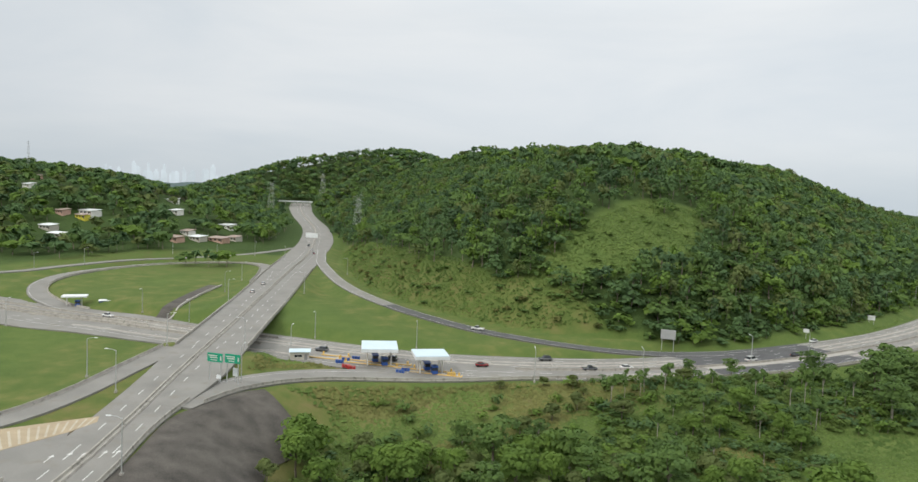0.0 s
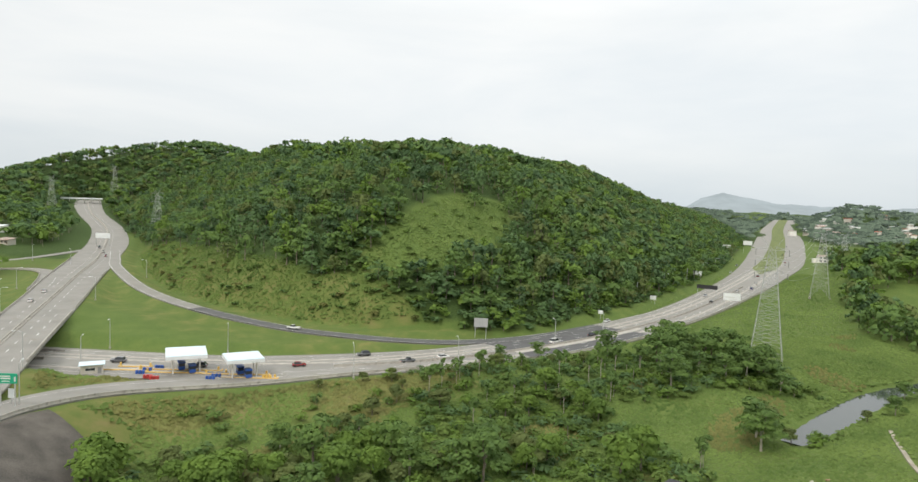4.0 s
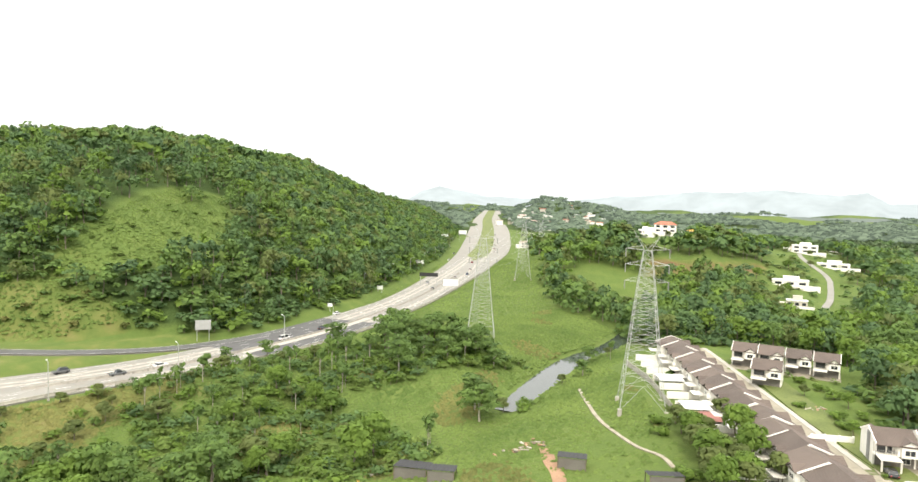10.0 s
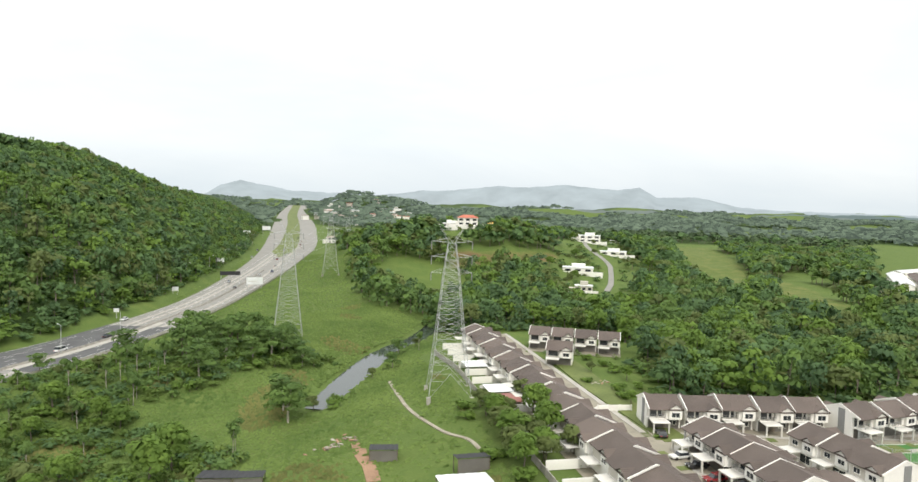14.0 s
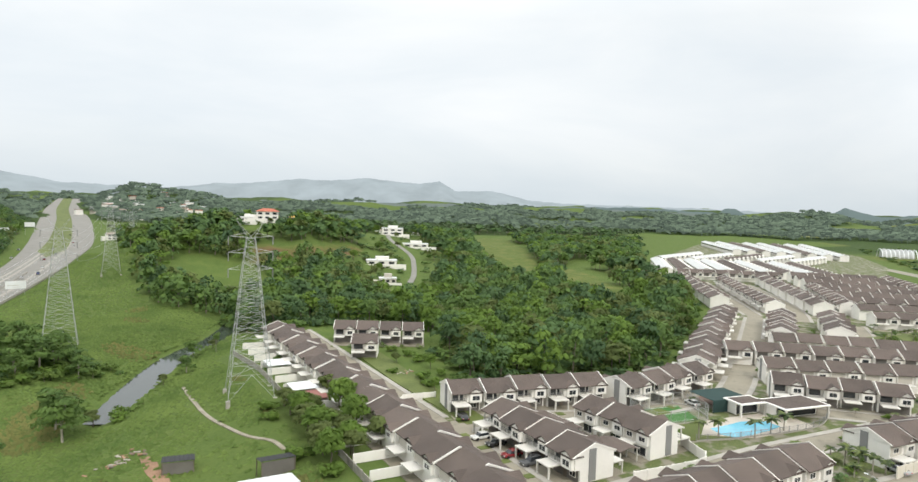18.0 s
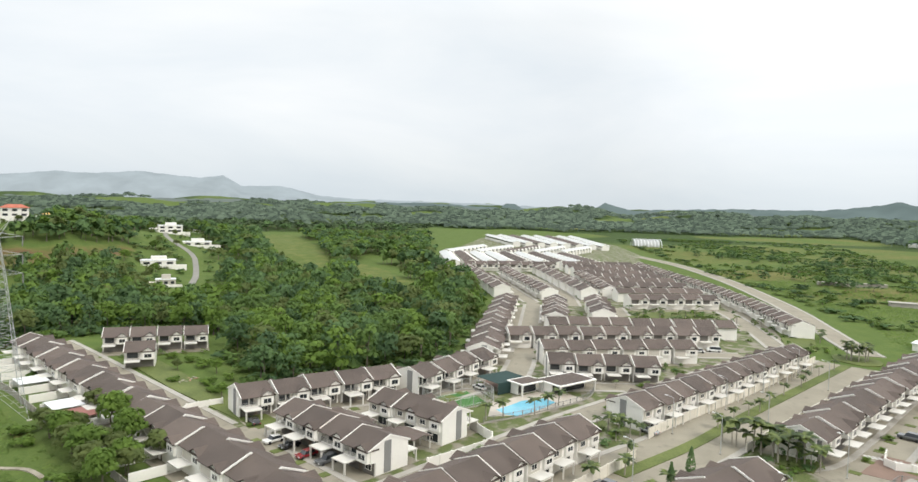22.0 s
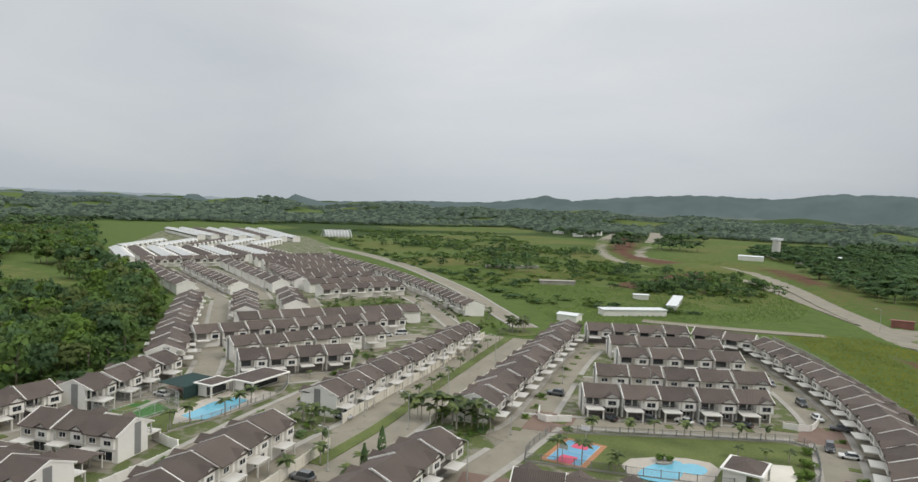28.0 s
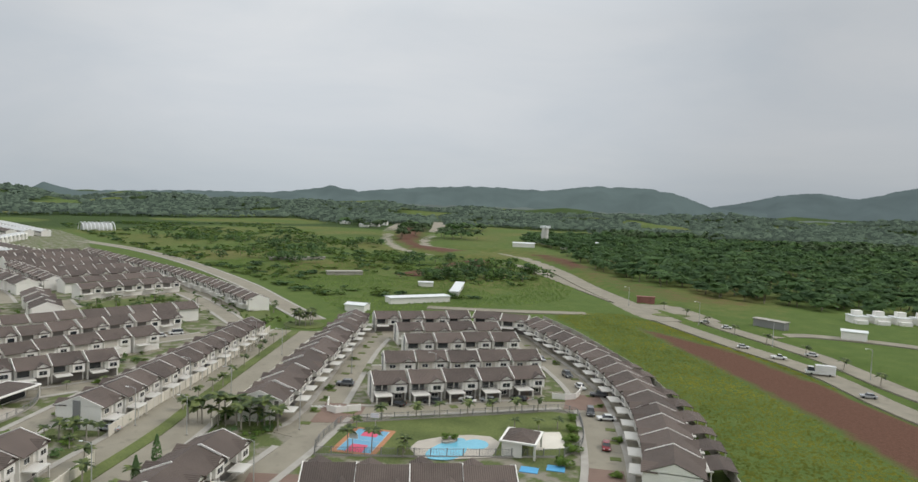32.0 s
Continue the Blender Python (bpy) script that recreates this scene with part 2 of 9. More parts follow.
def roof_material():
    m = material("brown_roof_tiles", (0.092, 0.071, 0.060), 0.75, 0.18, 0.5, 8, 0.1, second=(0.114, 0.088, 0.074), obj_random=0.35)
    nt = m.node_tree
    tc = nt.nodes.new("ShaderNodeTexCoord")
    sep = nt.nodes.new("ShaderNodeSeparateXYZ")
    nt.links.new(tc.outputs["Object"], sep.inputs[0])
    wv = nt.nodes.new("ShaderNodeMath")
    wv.operation = "MULTIPLY"
    wv.inputs[1].default_value = 2 * math.pi / 0.33
    nt.links.new(sep.outputs[0], wv.inputs[0])
    sn = nt.nodes.new("ShaderNodeMath")
    sn.operation = "SINE"
    nt.links.new(wv.outputs[0], sn.inputs[0])
    bp = nt.nodes.new("ShaderNodeBump")
    bp.inputs["Strength"].default_value = 0.6
    bp.inputs["Distance"].default_value = 0.06
    nt.links.new(sn.outputs[0], bp.inputs["Height"])
    nt.links.new(bp.outputs[0], nt.nodes["Principled BSDF"].inputs["Normal"])
    return m


M["roof"] = roof_material()


def water_material(name, colour, rough):
    m = material(name, colour, rough, 0.12, 0.5, 3, 0.06, spec=0.5)
    return m


M["pool"] = water_material("pool_water", (0.16, 0.46, 0.60), 0.06)
M["stream"] = water_material("stream_water", (0.045, 0.055, 0.05), 0.05)

# ---------------------------------------------------------------- helpers for building
def mesh_object(name, verts, faces, mat, parent=None, label="", smooth=False):
    me = bpy.data.meshes.new(name)
    me.from_pydata([tuple(v) for v in verts], [], [tuple(f) for f in faces])
    me.update()
    if mat is not None:
        me.materials.append(mat)
    if smooth:
        me.polygons.foreach_set("use_smooth", [True] * len(me.polygons))
    ob = new(name, me)
    if parent is not None:
        ob.parent = parent
    if label:
        ob["label"] = label
    return ob


def part(name, bm, mat, parent=None, label="", smooth=False):
    """Links a bmesh as one mesh object under a thing or part."""
    me = bpy.data.meshes.new(name)
    bm.to_mesh(me)
    bm.free()
    me.materials.append(mat)
    if smooth:
        me.polygons.foreach_set("use_smooth", [True] * len(me.polygons))
    ob = new(name, me)
    if parent is not None:
        ob.parent = parent
    if label:
        ob["label"] = label
    return ob


def box(bm, x0, x1, y0, y1, z0, z1, bevel=0.0):
    vs = [bm.verts.new(p) for p in ((x0, y0, z0), (x1, y0, z0), (x1, y1, z0), (x0, y1, z0),
                                    (x0, y0, z1), (x1, y0, z1), (x1, y1, z1), (x0, y1, z1))]
    fs = [bm.faces.new([vs[i] for i in q]) for q in ((3, 2, 1, 0), (4, 5, 6, 7), (0, 1, 5, 4), (1, 2, 6, 5), (2, 3, 7, 6), (3, 0, 4, 7))]
    if bevel:
        bmesh.ops.bevel(bm, geom=list({e for f in fs for e in f.edges}), offset=bevel, segments=1, affect="EDGES")
    return bm


def tube(bm, pts, radii, sides=6):
    """A tapered tube along points."""
    rings = []
    for i, p in enumerate(pts):
        p = Vector(p)
        d = (Vector(pts[min(i + 1, len(pts) - 1)]) - Vector(pts[max(i - 1, 0)])).normalized()
        u = d.orthogonal().normalized()
        v = d.cross(u)
        rings.append([bm.verts.new(p + (u * math.cos(k * 2 * math.pi / sides) + v * math.sin(k * 2 * math.pi / sides)) * radii[i]) for k in range(sides)])
    for a, b in zip(rings, rings[1:]):
        for k in range(sides):
            bm.faces.new((a[k], a[(k + 1) % sides], b[(k + 1) % sides], b[k]))
    bm.faces.new(rings[-1])
    bm.faces.new(list(reversed(rings[0])))
    return bm


def prism(bm, outline, z0, z1):
    """An upright prism over a flat outline (counter-clockwise)."""
    lo = [bm.verts.new((x, y, z0)) for x, y in outline]
    hi = [bm.verts.new((x, y, z1)) for x, y in outline]
    bm.faces.new(hi)
    bm.faces.new(list(reversed(lo)))
    n = len(outline)
    for i in range(n):
        bm.faces.new((lo[i], lo[(i + 1) % n], hi[(i + 1) % n], hi[i]))
    return bm


def thing(name, x, y, z, turn=0.0, label="", category="", group="", kind=""):
    ob = new(name)
    ob.empty_display_size = 0.5
    ob.matrix_basis = pose(x, y, z, 0, 0, turn)
    return tagged(ob, label, category, group, kind)


def smooth_line(pts, step=5.0):
    """Catmull-Rom through rows of numbers; resampled about every step metres (by the first two columns)."""
    p = np.array(pts, float)
    out = []
    for i in range(len(p) - 1):
        a, b, c, d = p[max(i - 1, 0)], p[i], p[i + 1], p[min(i + 2, len(p) - 1)]
        n = max(1, int(np.hypot(*(c - b)[:2]) / step))
        for k in range(n):
            t = k / n
            out.append(0.5 * (2 * b + (c - a) * t + (2 * a - 5 * b + 4 * c - d) * t * t + (3 * b - a - 3 * c + d) * t ** 3))
    out.append(p[-1])
    return np.array(out)


def line_distance(X, Y, line):
    """Distance of every point from a polyline, and the interpolated further columns of the nearest place."""
    best = np.full(X.shape, 1e9)
    extra = [np.zeros(X.shape) for _ in range(line.shape[1] - 2)]
    for a, b in zip(line, line[1:]):
        dx, dy = b[0] - a[0], b[1] - a[1]
        t = np.clip(((X - a[0]) * dx + (Y - a[1]) * dy) / (dx * dx + dy * dy + 1e-9), 0, 1)
        d = np.hypot(X - a[0] - t * dx, Y - a[1] - t * dy)
        near = d < best
        best = np.where(near, d, best)
        for k in range(len(extra)):
            extra[k] = np.where(near, a[2 + k] + t * (b[2 + k] - a[2 + k]), extra[k])
    return best, extra


def inside(X, Y, poly):
    hit = np.zeros(X.shape, bool)
    n = len(poly)
    for i in range(n):
        x0, y0 = poly[i]
        x1, y1 = poly[(i + 1) % n]
        cross = ((y0 > Y) != (y1 > Y)) & (X < (x1 - x0) * (Y - y0) / (y1 - y0 + 1e-12) + x0)
        hit ^= cross
    return hit


def signed(X, Y, poly):
    """Distance to a polygon's edge, negative inside."""
    ring = np.array(list(poly) + [poly[0]], float)
    d, _ = line_distance(X, Y, ring)
    return np.where(inside(X, Y, poly), -d, d)


def smoothstep(a, b, v):
    t = np.clip((v - a) / (b - a), 0, 1)
    return t * t * (3 - 2 * t)


def waves(X, Y, size, seed):
    """Cheap smooth noise, about -1 to 1."""
    r = np.random.RandomState(seed)
    out = np.zeros(np.shape(X))
    for k in range(7):
        a = r.uniform(0, 2 * np.pi)
        f = 2 * np.pi / (size * r.uniform(0.55, 1.6))
        out = out + np.sin((X * np.cos(a) + Y * np.sin(a)) * f + r.uniform(0, 6.28))
    return out / 3.2


# ---------------------------------------------------------------- the plan: roads (x, y, z, left, right)
OVERPASS_S = smooth_line([(-62, 60, 0, 8.5, 7), (-64.4, 109, 0, 9, 7), (-67.5, 138, 0, 8, 7), (-72.6, 175, 0, 8, 12), (-77, 210, 0, 10, 12.5)])
OVERPASS_BRIDGE = smooth_line([(-77, 210, 0, 10, 12.5), (-81.4, 247, 0, 10.5, 12.5), (-87, 292, 0, 11, 13)])
OVERPASS_N = smooth_line([(-87, 292, 0, 11, 13), (-93, 340, 0, 12, 13), (-102, 410, 0, 14, 13), (-114, 510, 0, 16, 13), (-132, 620, 3, 13, 17),
                          (-158, 740, 8, 13, 15), (-200, 870, 16, 14, 14), (-235, 1000, 24, 16, 16), (-255, 1100, 27, 14, 14)], 10)
LEFT_RAMP = smooth_line([(-118, 100, 0, 3.3, 3.3), (-100, 123, 0, 3.3, 3.3), (-91.5, 138, 0, 3.3, 3.3), (-88, 155, 0, 3.3, 3.3), (-87, 178, 0, 3.4, 3.4), (-86, 206, 0, 3.6, 3.6)])
TOLL_RAMP = smooth_line([(-62.5, 150, 0, 4, 4.5), (-59, 168, -0.8, 5, 6), (-51.5, 183, -2.2, 6, 6.5), (-41.5, 194.5, -3.8, 6.5, 6.5), (-28, 202, -5.2, 6.5, 6),
                         (-5, 207, -5.9, 6, 6), (22, 214, -5.95, 6, 6), (48, 219.5, -5.95, 5, 6)])
HIGHWAY = smooth_line([(-420, 385, -6, 19, 19), (-300, 330, -6, 19, 19), (-172, 276, -6, 20, 20), (-138, 265, -6, 20, 18), (-104, 252, -6, 17, 16), (-60, 237, -6, 16, 15),
                       (-15, 224, -6, 15, 16), (20, 221, -6, 16, 13), (60, 227, -6, 14, 13), (95, 239, -6, 15, 15), (135, 259, -6, 16, 15), (175, 285, -6, 14, 14),
                       (212, 312, -6, 14, 13.5), (278, 370, -6, 16, 16), (381, 468, -6, 20, 21), (533, 625, -6, 30, 29), (800, 930, -1, 36, 34), (1020, 1190, 8, 32, 30), (1300, 1500, 22, 24, 24)], 9)
HILL_RAMP = smooth_line([(-113, 560, 1, 3.6, 3.6), (-101, 500, 0, 3.6, 3.6), (-91, 455, 0, 3.6, 3.6), (-62, 369, -1, 3.6, 3.6), (-31, 313, -2, 3.6, 3.6), (2, 274.5, -3, 3.6, 3.6), (26, 260, -4, 3.6, 3.6),
                         (49, 252.5, -5, 3.6, 3.6), (72, 251, -5.8, 3.6, 3.6), (100, 256, -5.95, 3.6, 3.6), (132, 271, -5.95, 3, 3)])
LOOP = smooth_line([(-160, 288, -5.9, 4, 4), (-175, 297, -5.8, 4.5, 4.5), (-199, 321, -5, 4.5, 4.5), (-216, 354, -4.2, 4.5, 4.5), (-220, 395, -4, 4.5, 4.5), (-202, 440, -3.6, 4.5, 4.5), (-173, 463, -3, 4.5, 4.5),
                    (-145, 462, -2, 4.5, 4.5), (-124, 436, -0.6, 4.5, 4.5), (-112, 395, 0, 4.5, 4.5), (-105, 355, 0, 4, 4)])
BACK_ROAD = smooth_line([(-420, 270, -3, 3, 3), (-300, 322, -2.5, 3.2, 3.2), (-247, 368, -2, 3.2, 3.2), (-236, 402, -2, 3.2, 3.2), (-219, 448, -2, 3.2, 3.2), (-186, 484, -2, 3.2, 3.2), (-158, 516, -1, 3.2, 3.2), (-135, 570, 0.5, 3.5, 3.5)], 8)
EAST_ROAD = smooth_line([(-60, -140, -1, 4.5, 4.5), (0, -176, -1, 4.5, 4.5), (50, -204, -1, 4.5, 4.5), (83, -231, -1, 4.5, 4.5), (121, -250, -1, 4.5, 4.5), (157, -269, -1, 4.5, 4.5), (180, -283, -1, 5, 5), (207, -304, -1, 6, 6),
                         (264, -347, -2, 6, 6), (348, -414, -3, 6.5, 6.5), (435, -470, -3, 7, 7), (493, -486, -3, 7, 7)], 9)
EAST_ROAD_B = smooth_line([(-60, -163, -1, 4.2, 4.2), (0, -198, -1, 4.2, 4.2), (54, -226, -1, 4.2, 4.2), (93, -257, -1, 4.2, 4.2), (143, -283, -1, 4.2, 4.2), (163, -297, -1, 4.2, 4.2), (195, -315, -1, 5, 5)], 9)
WORKS_ROAD = smooth_line([(214, -306, -1.2, 4.5, 4.5), (246, -328, -2, 5, 5), (311, -371, -3, 6, 6), (376, -408, -3, 6, 6), (422, -416, -3, 6, 6), (452, -402, -3, 6, 6), (492, -401, -3, 6.5, 6.5), (555, -417, -3, 7, 7), (644, -465, -3, 8, 8), (740, -530, -2, 9, 9), (840, -605, -1, 10, 10), (1013, -760, 1, 11, 11)], 12)
WORKS_ROAD_B = smooth_line([(493, -486, -3, 7, 7), (523, -473, -3, 7, 7), (567, -474, -3, 7.5, 7.5), (622, -499, -3, 8, 8), (772, -635, -2, 10, 10), (900, -752, 0, 11, 11), (1070, -897, 2, 12, 12)], 12)
STREAM = smooth_line([(128, 140, -9, 2.6), (142, 147, -9, 4), (165, 159, -9, 5), (186, 169.5, -9, 4.6), (205, 176, -9, 4), (222, 180, -9, 4), (262, 200, -9, 3.5), (320, 240, -8, 3)])
GULLY = smooth_line([(100, 138, -8.5), (70, 146, -11), (30, 150, -13), (-10, 150, -14), (-40, 140, -14), (-60, 120, -13)])
ESTATE = [(203, 150), (184, 146), (84, 33), (20, -20), (-60, -60), (-200, -260), (300, -1200), (1500, -1300), (1700, -260), (1000, 70), (620, 45), (420, 4), (300, 10), (240, 14), (200, 64), (230, 82), (230, 126)]
ALL_ROADS = [OVERPASS_S, OVERPASS_N, LEFT_RAMP, TOLL_RAMP, HIGHWAY, HILL_RAMP, LOOP, BACK_ROAD, EAST_ROAD, EAST_ROAD_B, WORKS_ROAD, WORKS_ROAD_B]
HILL_FOOT = [(-104, 640), (-96, 560), (-80, 470), (-52, 380), (-20, 325), (12, 287), (40, 270), (75, 266), (105, 276), (140, 296), (180, 323), (225, 363), (300, 436), (440, 592),
             (640, 830), (820, 1050), (700, 1500), (-100, 1500), (-190, 1100), (-180, 900), (-140, 740)]


def height(X, Y):
    """The lie of the land."""
    X, Y = np.asarray(X, float), np.asarray(Y, float)
    r = np.hypot(X, Y)
    z = -4.0 + 1.2 * waves(X, Y, 160, 3) * smoothstep(80, 300, r)
    # the wooded hill between the two roads
    s = signed(X, Y, HILL_FOOT)
    deep = np.maximum(-s, 0)
    amp = 98 + 26 * np.exp(-((X + 50) ** 2 + (Y - 740) ** 2) / 150.0 ** 2) - 30 * smoothstep(340, 500, X) + 14 * smoothstep(600, 780, X)
    amp = amp - 20 * smoothstep(20, -60, X) * smoothstep(620, 500, Y) - 12 * np.exp(-((X - 80) ** 2 + (Y - 570) ** 2) / 100.0 ** 2) + 6 * np.exp(-((X - 205) ** 2 + (Y - 600) ** 2) / 110.0 ** 2)
    rough = 1 + 0.05 * waves(X, Y, 110, 5)
    z = np.where(s < 0, z + amp * rough * (1 - np.exp(-deep / 100.0)) * (1 - 0.35 * smoothstep(260, 520, deep)), z)
    # settled hill behind the loop
    d1 = np.hypot((X + 520) / 1.3, Y - 760)
    z = np.maximum(z, -4 + 122 * np.exp(-((X + 150) / 290) ** 2 - ((Y - 1230) / 260) ** 2) * smoothstep(820, 1060, Y))
    z = z + 62 * np.exp(-(d1 / 195.0) ** 2) + 26 * np.exp(-(((X + 330) / 120) ** 2 + ((Y - 620) / 110) ** 2))
    # villa hill and the far rolling country
    z = z + 33 * np.exp(-(((X - 440) / 120) ** 2 + ((Y - 310) / 75) ** 2)) + 14 * np.exp(-(((X - 640) / 120) ** 2 + ((Y - 300) / 90) ** 2))
    z = z + 48 * np.exp(-(((X - 1150) / 260) ** 2 + ((Y - 1180) / 170) ** 2)) * smoothstep(0, 200, X - Y + 40 + 120)
    far = smoothstep(900, 2200, r)
    z = z + far * (14 + 16 * waves(X, Y, 620, 11) + 6 * waves(X, Y, 240, 12))
    # levelled ground of the housing estate
    e = signed(X, Y, ESTATE)
    flat = 1 - smoothstep(0, 22, e)
    z = z * (1 - flat * (1 - far)) + flat * (1 - far) * -0.12
    # east field, a little lower
    # valley and stream
    d, (gz,) = line_distance(X, Y, GULLY)
    z = np.minimum(z, gz + 0.02 * d + 0.0026 * d * d)
    d, (sz, sw) = line_distance(X, Y, STREAM)
    z = np.minimum(z, sz - 0.8 + 0.55 * np.maximum(d - sw * 0.8, 0) * np.where(d < sw + 3, 1, 0.5) + 0.3)
    # roads and their banks
    for line in ALL_ROADS:
        d, (rz, wl, wr) = line_distance(X, Y, line)
        w = np.maximum(wl, wr) + 1.2
        reach = np.abs(z - rz) * 2.0 + 3.0
        k = 1 - smoothstep(0, 1, (d - w) / reach)
        z = z * (1 - k) + (rz - 0.45) * k
    # open cut under the bridge
    d, (rz, wl, wr) = line_distance(X, Y, HIGHWAY)
    under = (1 - smoothstep(17, 26, d)) * smoothstep(205, 214, Y) * smoothstep(300, 288, Y) * smoothstep(-115, -100, X) * smoothstep(-50, -62, X)
    z = z * (1 - under) + (rz - 0.45) * under
    return z


GRID = {}


def height1(x, y):
    """The ground's height at one place, read from the ground mesh's own grid."""
    xs, ys, Z = GRID["xs"], GRID["ys"], GRID["Z"]
    i = min(max(int(np.searchsorted(xs, x)) - 1, 0), len(xs) - 2)
    j = min(max(int(np.searchsorted(ys, y)) - 1, 0), len(ys) - 2)
    u, v = (x - xs[i]) / (xs[i + 1] - xs[i]), (y - ys[j]) / (ys[j + 1] - ys[j])
    return float((Z[j, i] * (1 - u) + Z[j, i + 1] * u) * (1 - v) + (Z[j + 1, i] * (1 - u) + Z[j + 1, i + 1] * u) * v)


# ---------------------------------------------------------------- land cover
FIELD_SOIL = [(158, -242), (117, -234), (74, -211), (40, -190), (6, -168), (2, -127), (31, -150), (60, -174), (100, -203)]
CLEARING = [(39, 308), (49, 323), (65, 339), (86, 368), (108, 390), (136, 398), (124, 351), (108, 323), (70, 301), (46, 299)]
FAIRWAYS = [[(880, 292), (912, 252), (700, 170), (540, 118), (455, 96), (404, 100), (440, 125), (515, 156), (680, 225)],
            [(575, 112), (500, 70), (424, 40), (345, 34), (362, 56), (420, 74), (500, 100)]]
VILLA_SOIL = [(366, 268), (376, 254), (394, 235), (440, 230), (460, 243), (418, 247), (398, 262), (392, 282)]
WORKS_SOIL = [(486, -414), (560, -432), (650, -482), (770, -570), (880, -650), (940, -735), (860, -690), (760, -605), (640, -500), (560, -462), (500, -458)]
RED_SOILS = [[(361, -262), (380, -315), (409, -358), (424, -398), (396, -392), (365, -345), (348, -300), (340, -266)], [(215, -322), (262, -358), (330, -412), (420, -478), (436, -506), (434, -520), (310, -420), (250, -388), (196, -368), (160, -362), (176, -335)], [(341, -424), (334, -436), (300, -416), (389, -482), (468, -512), (440, -488)]]


FOREST = [(-92, 584), (-52, 452), (-20, 372), (16, 312), (34, 300), (46, 292), (60, 272), (90, 264), (111, 271), (147, 293), (185, 320), (264, 391), (366, 497), (670, 850), (800, 1060), (600, 1300), (-300, 1450), (-330, 1150),
          (-195, 940), (-142, 760), (-112, 650)]


def land_cover(X, Y, Z):
    """Four weights per place: mown green, bare earth, dry grass, woodland floor."""
    mown = np.zeros(X.shape)
    for f in FAIRWAYS:
        mown = np.maximum(mown, 1 - smoothstep(-3, 5, signed(X, Y, f)))
    for road, w in ((OVERPASS_S, 60), (LOOP, 60), (HILL_RAMP, 34)):
        d, _ = line_distance(X, Y, road)
        ok = (Y > 130) & (X < 90) & (signed(X, Y, HILL_FOOT) > 0)
        mown = np.maximum(mown, np.where(ok, 0.55 * (1 - smoothstep(w * 0.7, w, d)), 0))
    soil = 1 - smoothstep(-6, 6, signed(X, Y, FIELD_SOIL))
    soil = np.maximum(soil, 0.5 * (1 - smoothstep(-6, 10, signed(X, Y, VILLA_SOIL))))
    soil = np.maximum(soil, 0.9 * (1 - smoothstep(-10, 10, signed(X, Y, WORKS_SOIL))))
    for f, k in zip(RED_SOILS, (0.85, 0.38, 0.75)):
        soil = np.maximum(soil, k * (1 - smoothstep(-5, 5, signed(X, Y, f))))
    d, _ = line_distance(X, Y, HILL_RAMP)
    dry = np.where(signed(X, Y, HILL_FOOT) < 0, 0.5 * (1 - smoothstep(20, 75, d)), 0) * (X < 60)
    dry = np.maximum(dry, 0.55 * (1 - smoothstep(0, 26, np.abs(line_distance(X, Y, TOLL_RAMP)[0] - 20))) * (Y < 215))
    dry = np.maximum(dry, 0.7 * smoothstep(260, 420, np.hypot(X, Y)) * smoothstep(-150, -190, Y) * (0.5 + 0.5 * waves(X, Y, 150, 21)))
    dry = np.maximum(dry, 1 - smoothstep(-6, 10, signed(X, Y, VILLA_SOIL)))
    r = np.hypot(X, Y)
    wood = smoothstep(-0.1, 0.25, waves(X, Y, 420, 31) + 0.75 * smoothstep(800, 1500, r) - 0.3) * smoothstep(650, 1100, r)
    wood = np.maximum(wood, smoothstep(4, -8, signed(X, Y, FOREST)) * smoothstep(-4, 12, signed(X, Y, CLEARING)))
    wood = np.maximum(wood, 0.8 * smoothstep(330, 450, Y) * (X < -130))
    wood = wood * (1 - mown)
    return np.stack([mown, soil, np.clip(dry, 0, 1), np.clip(wood, 0, 1)], -1)


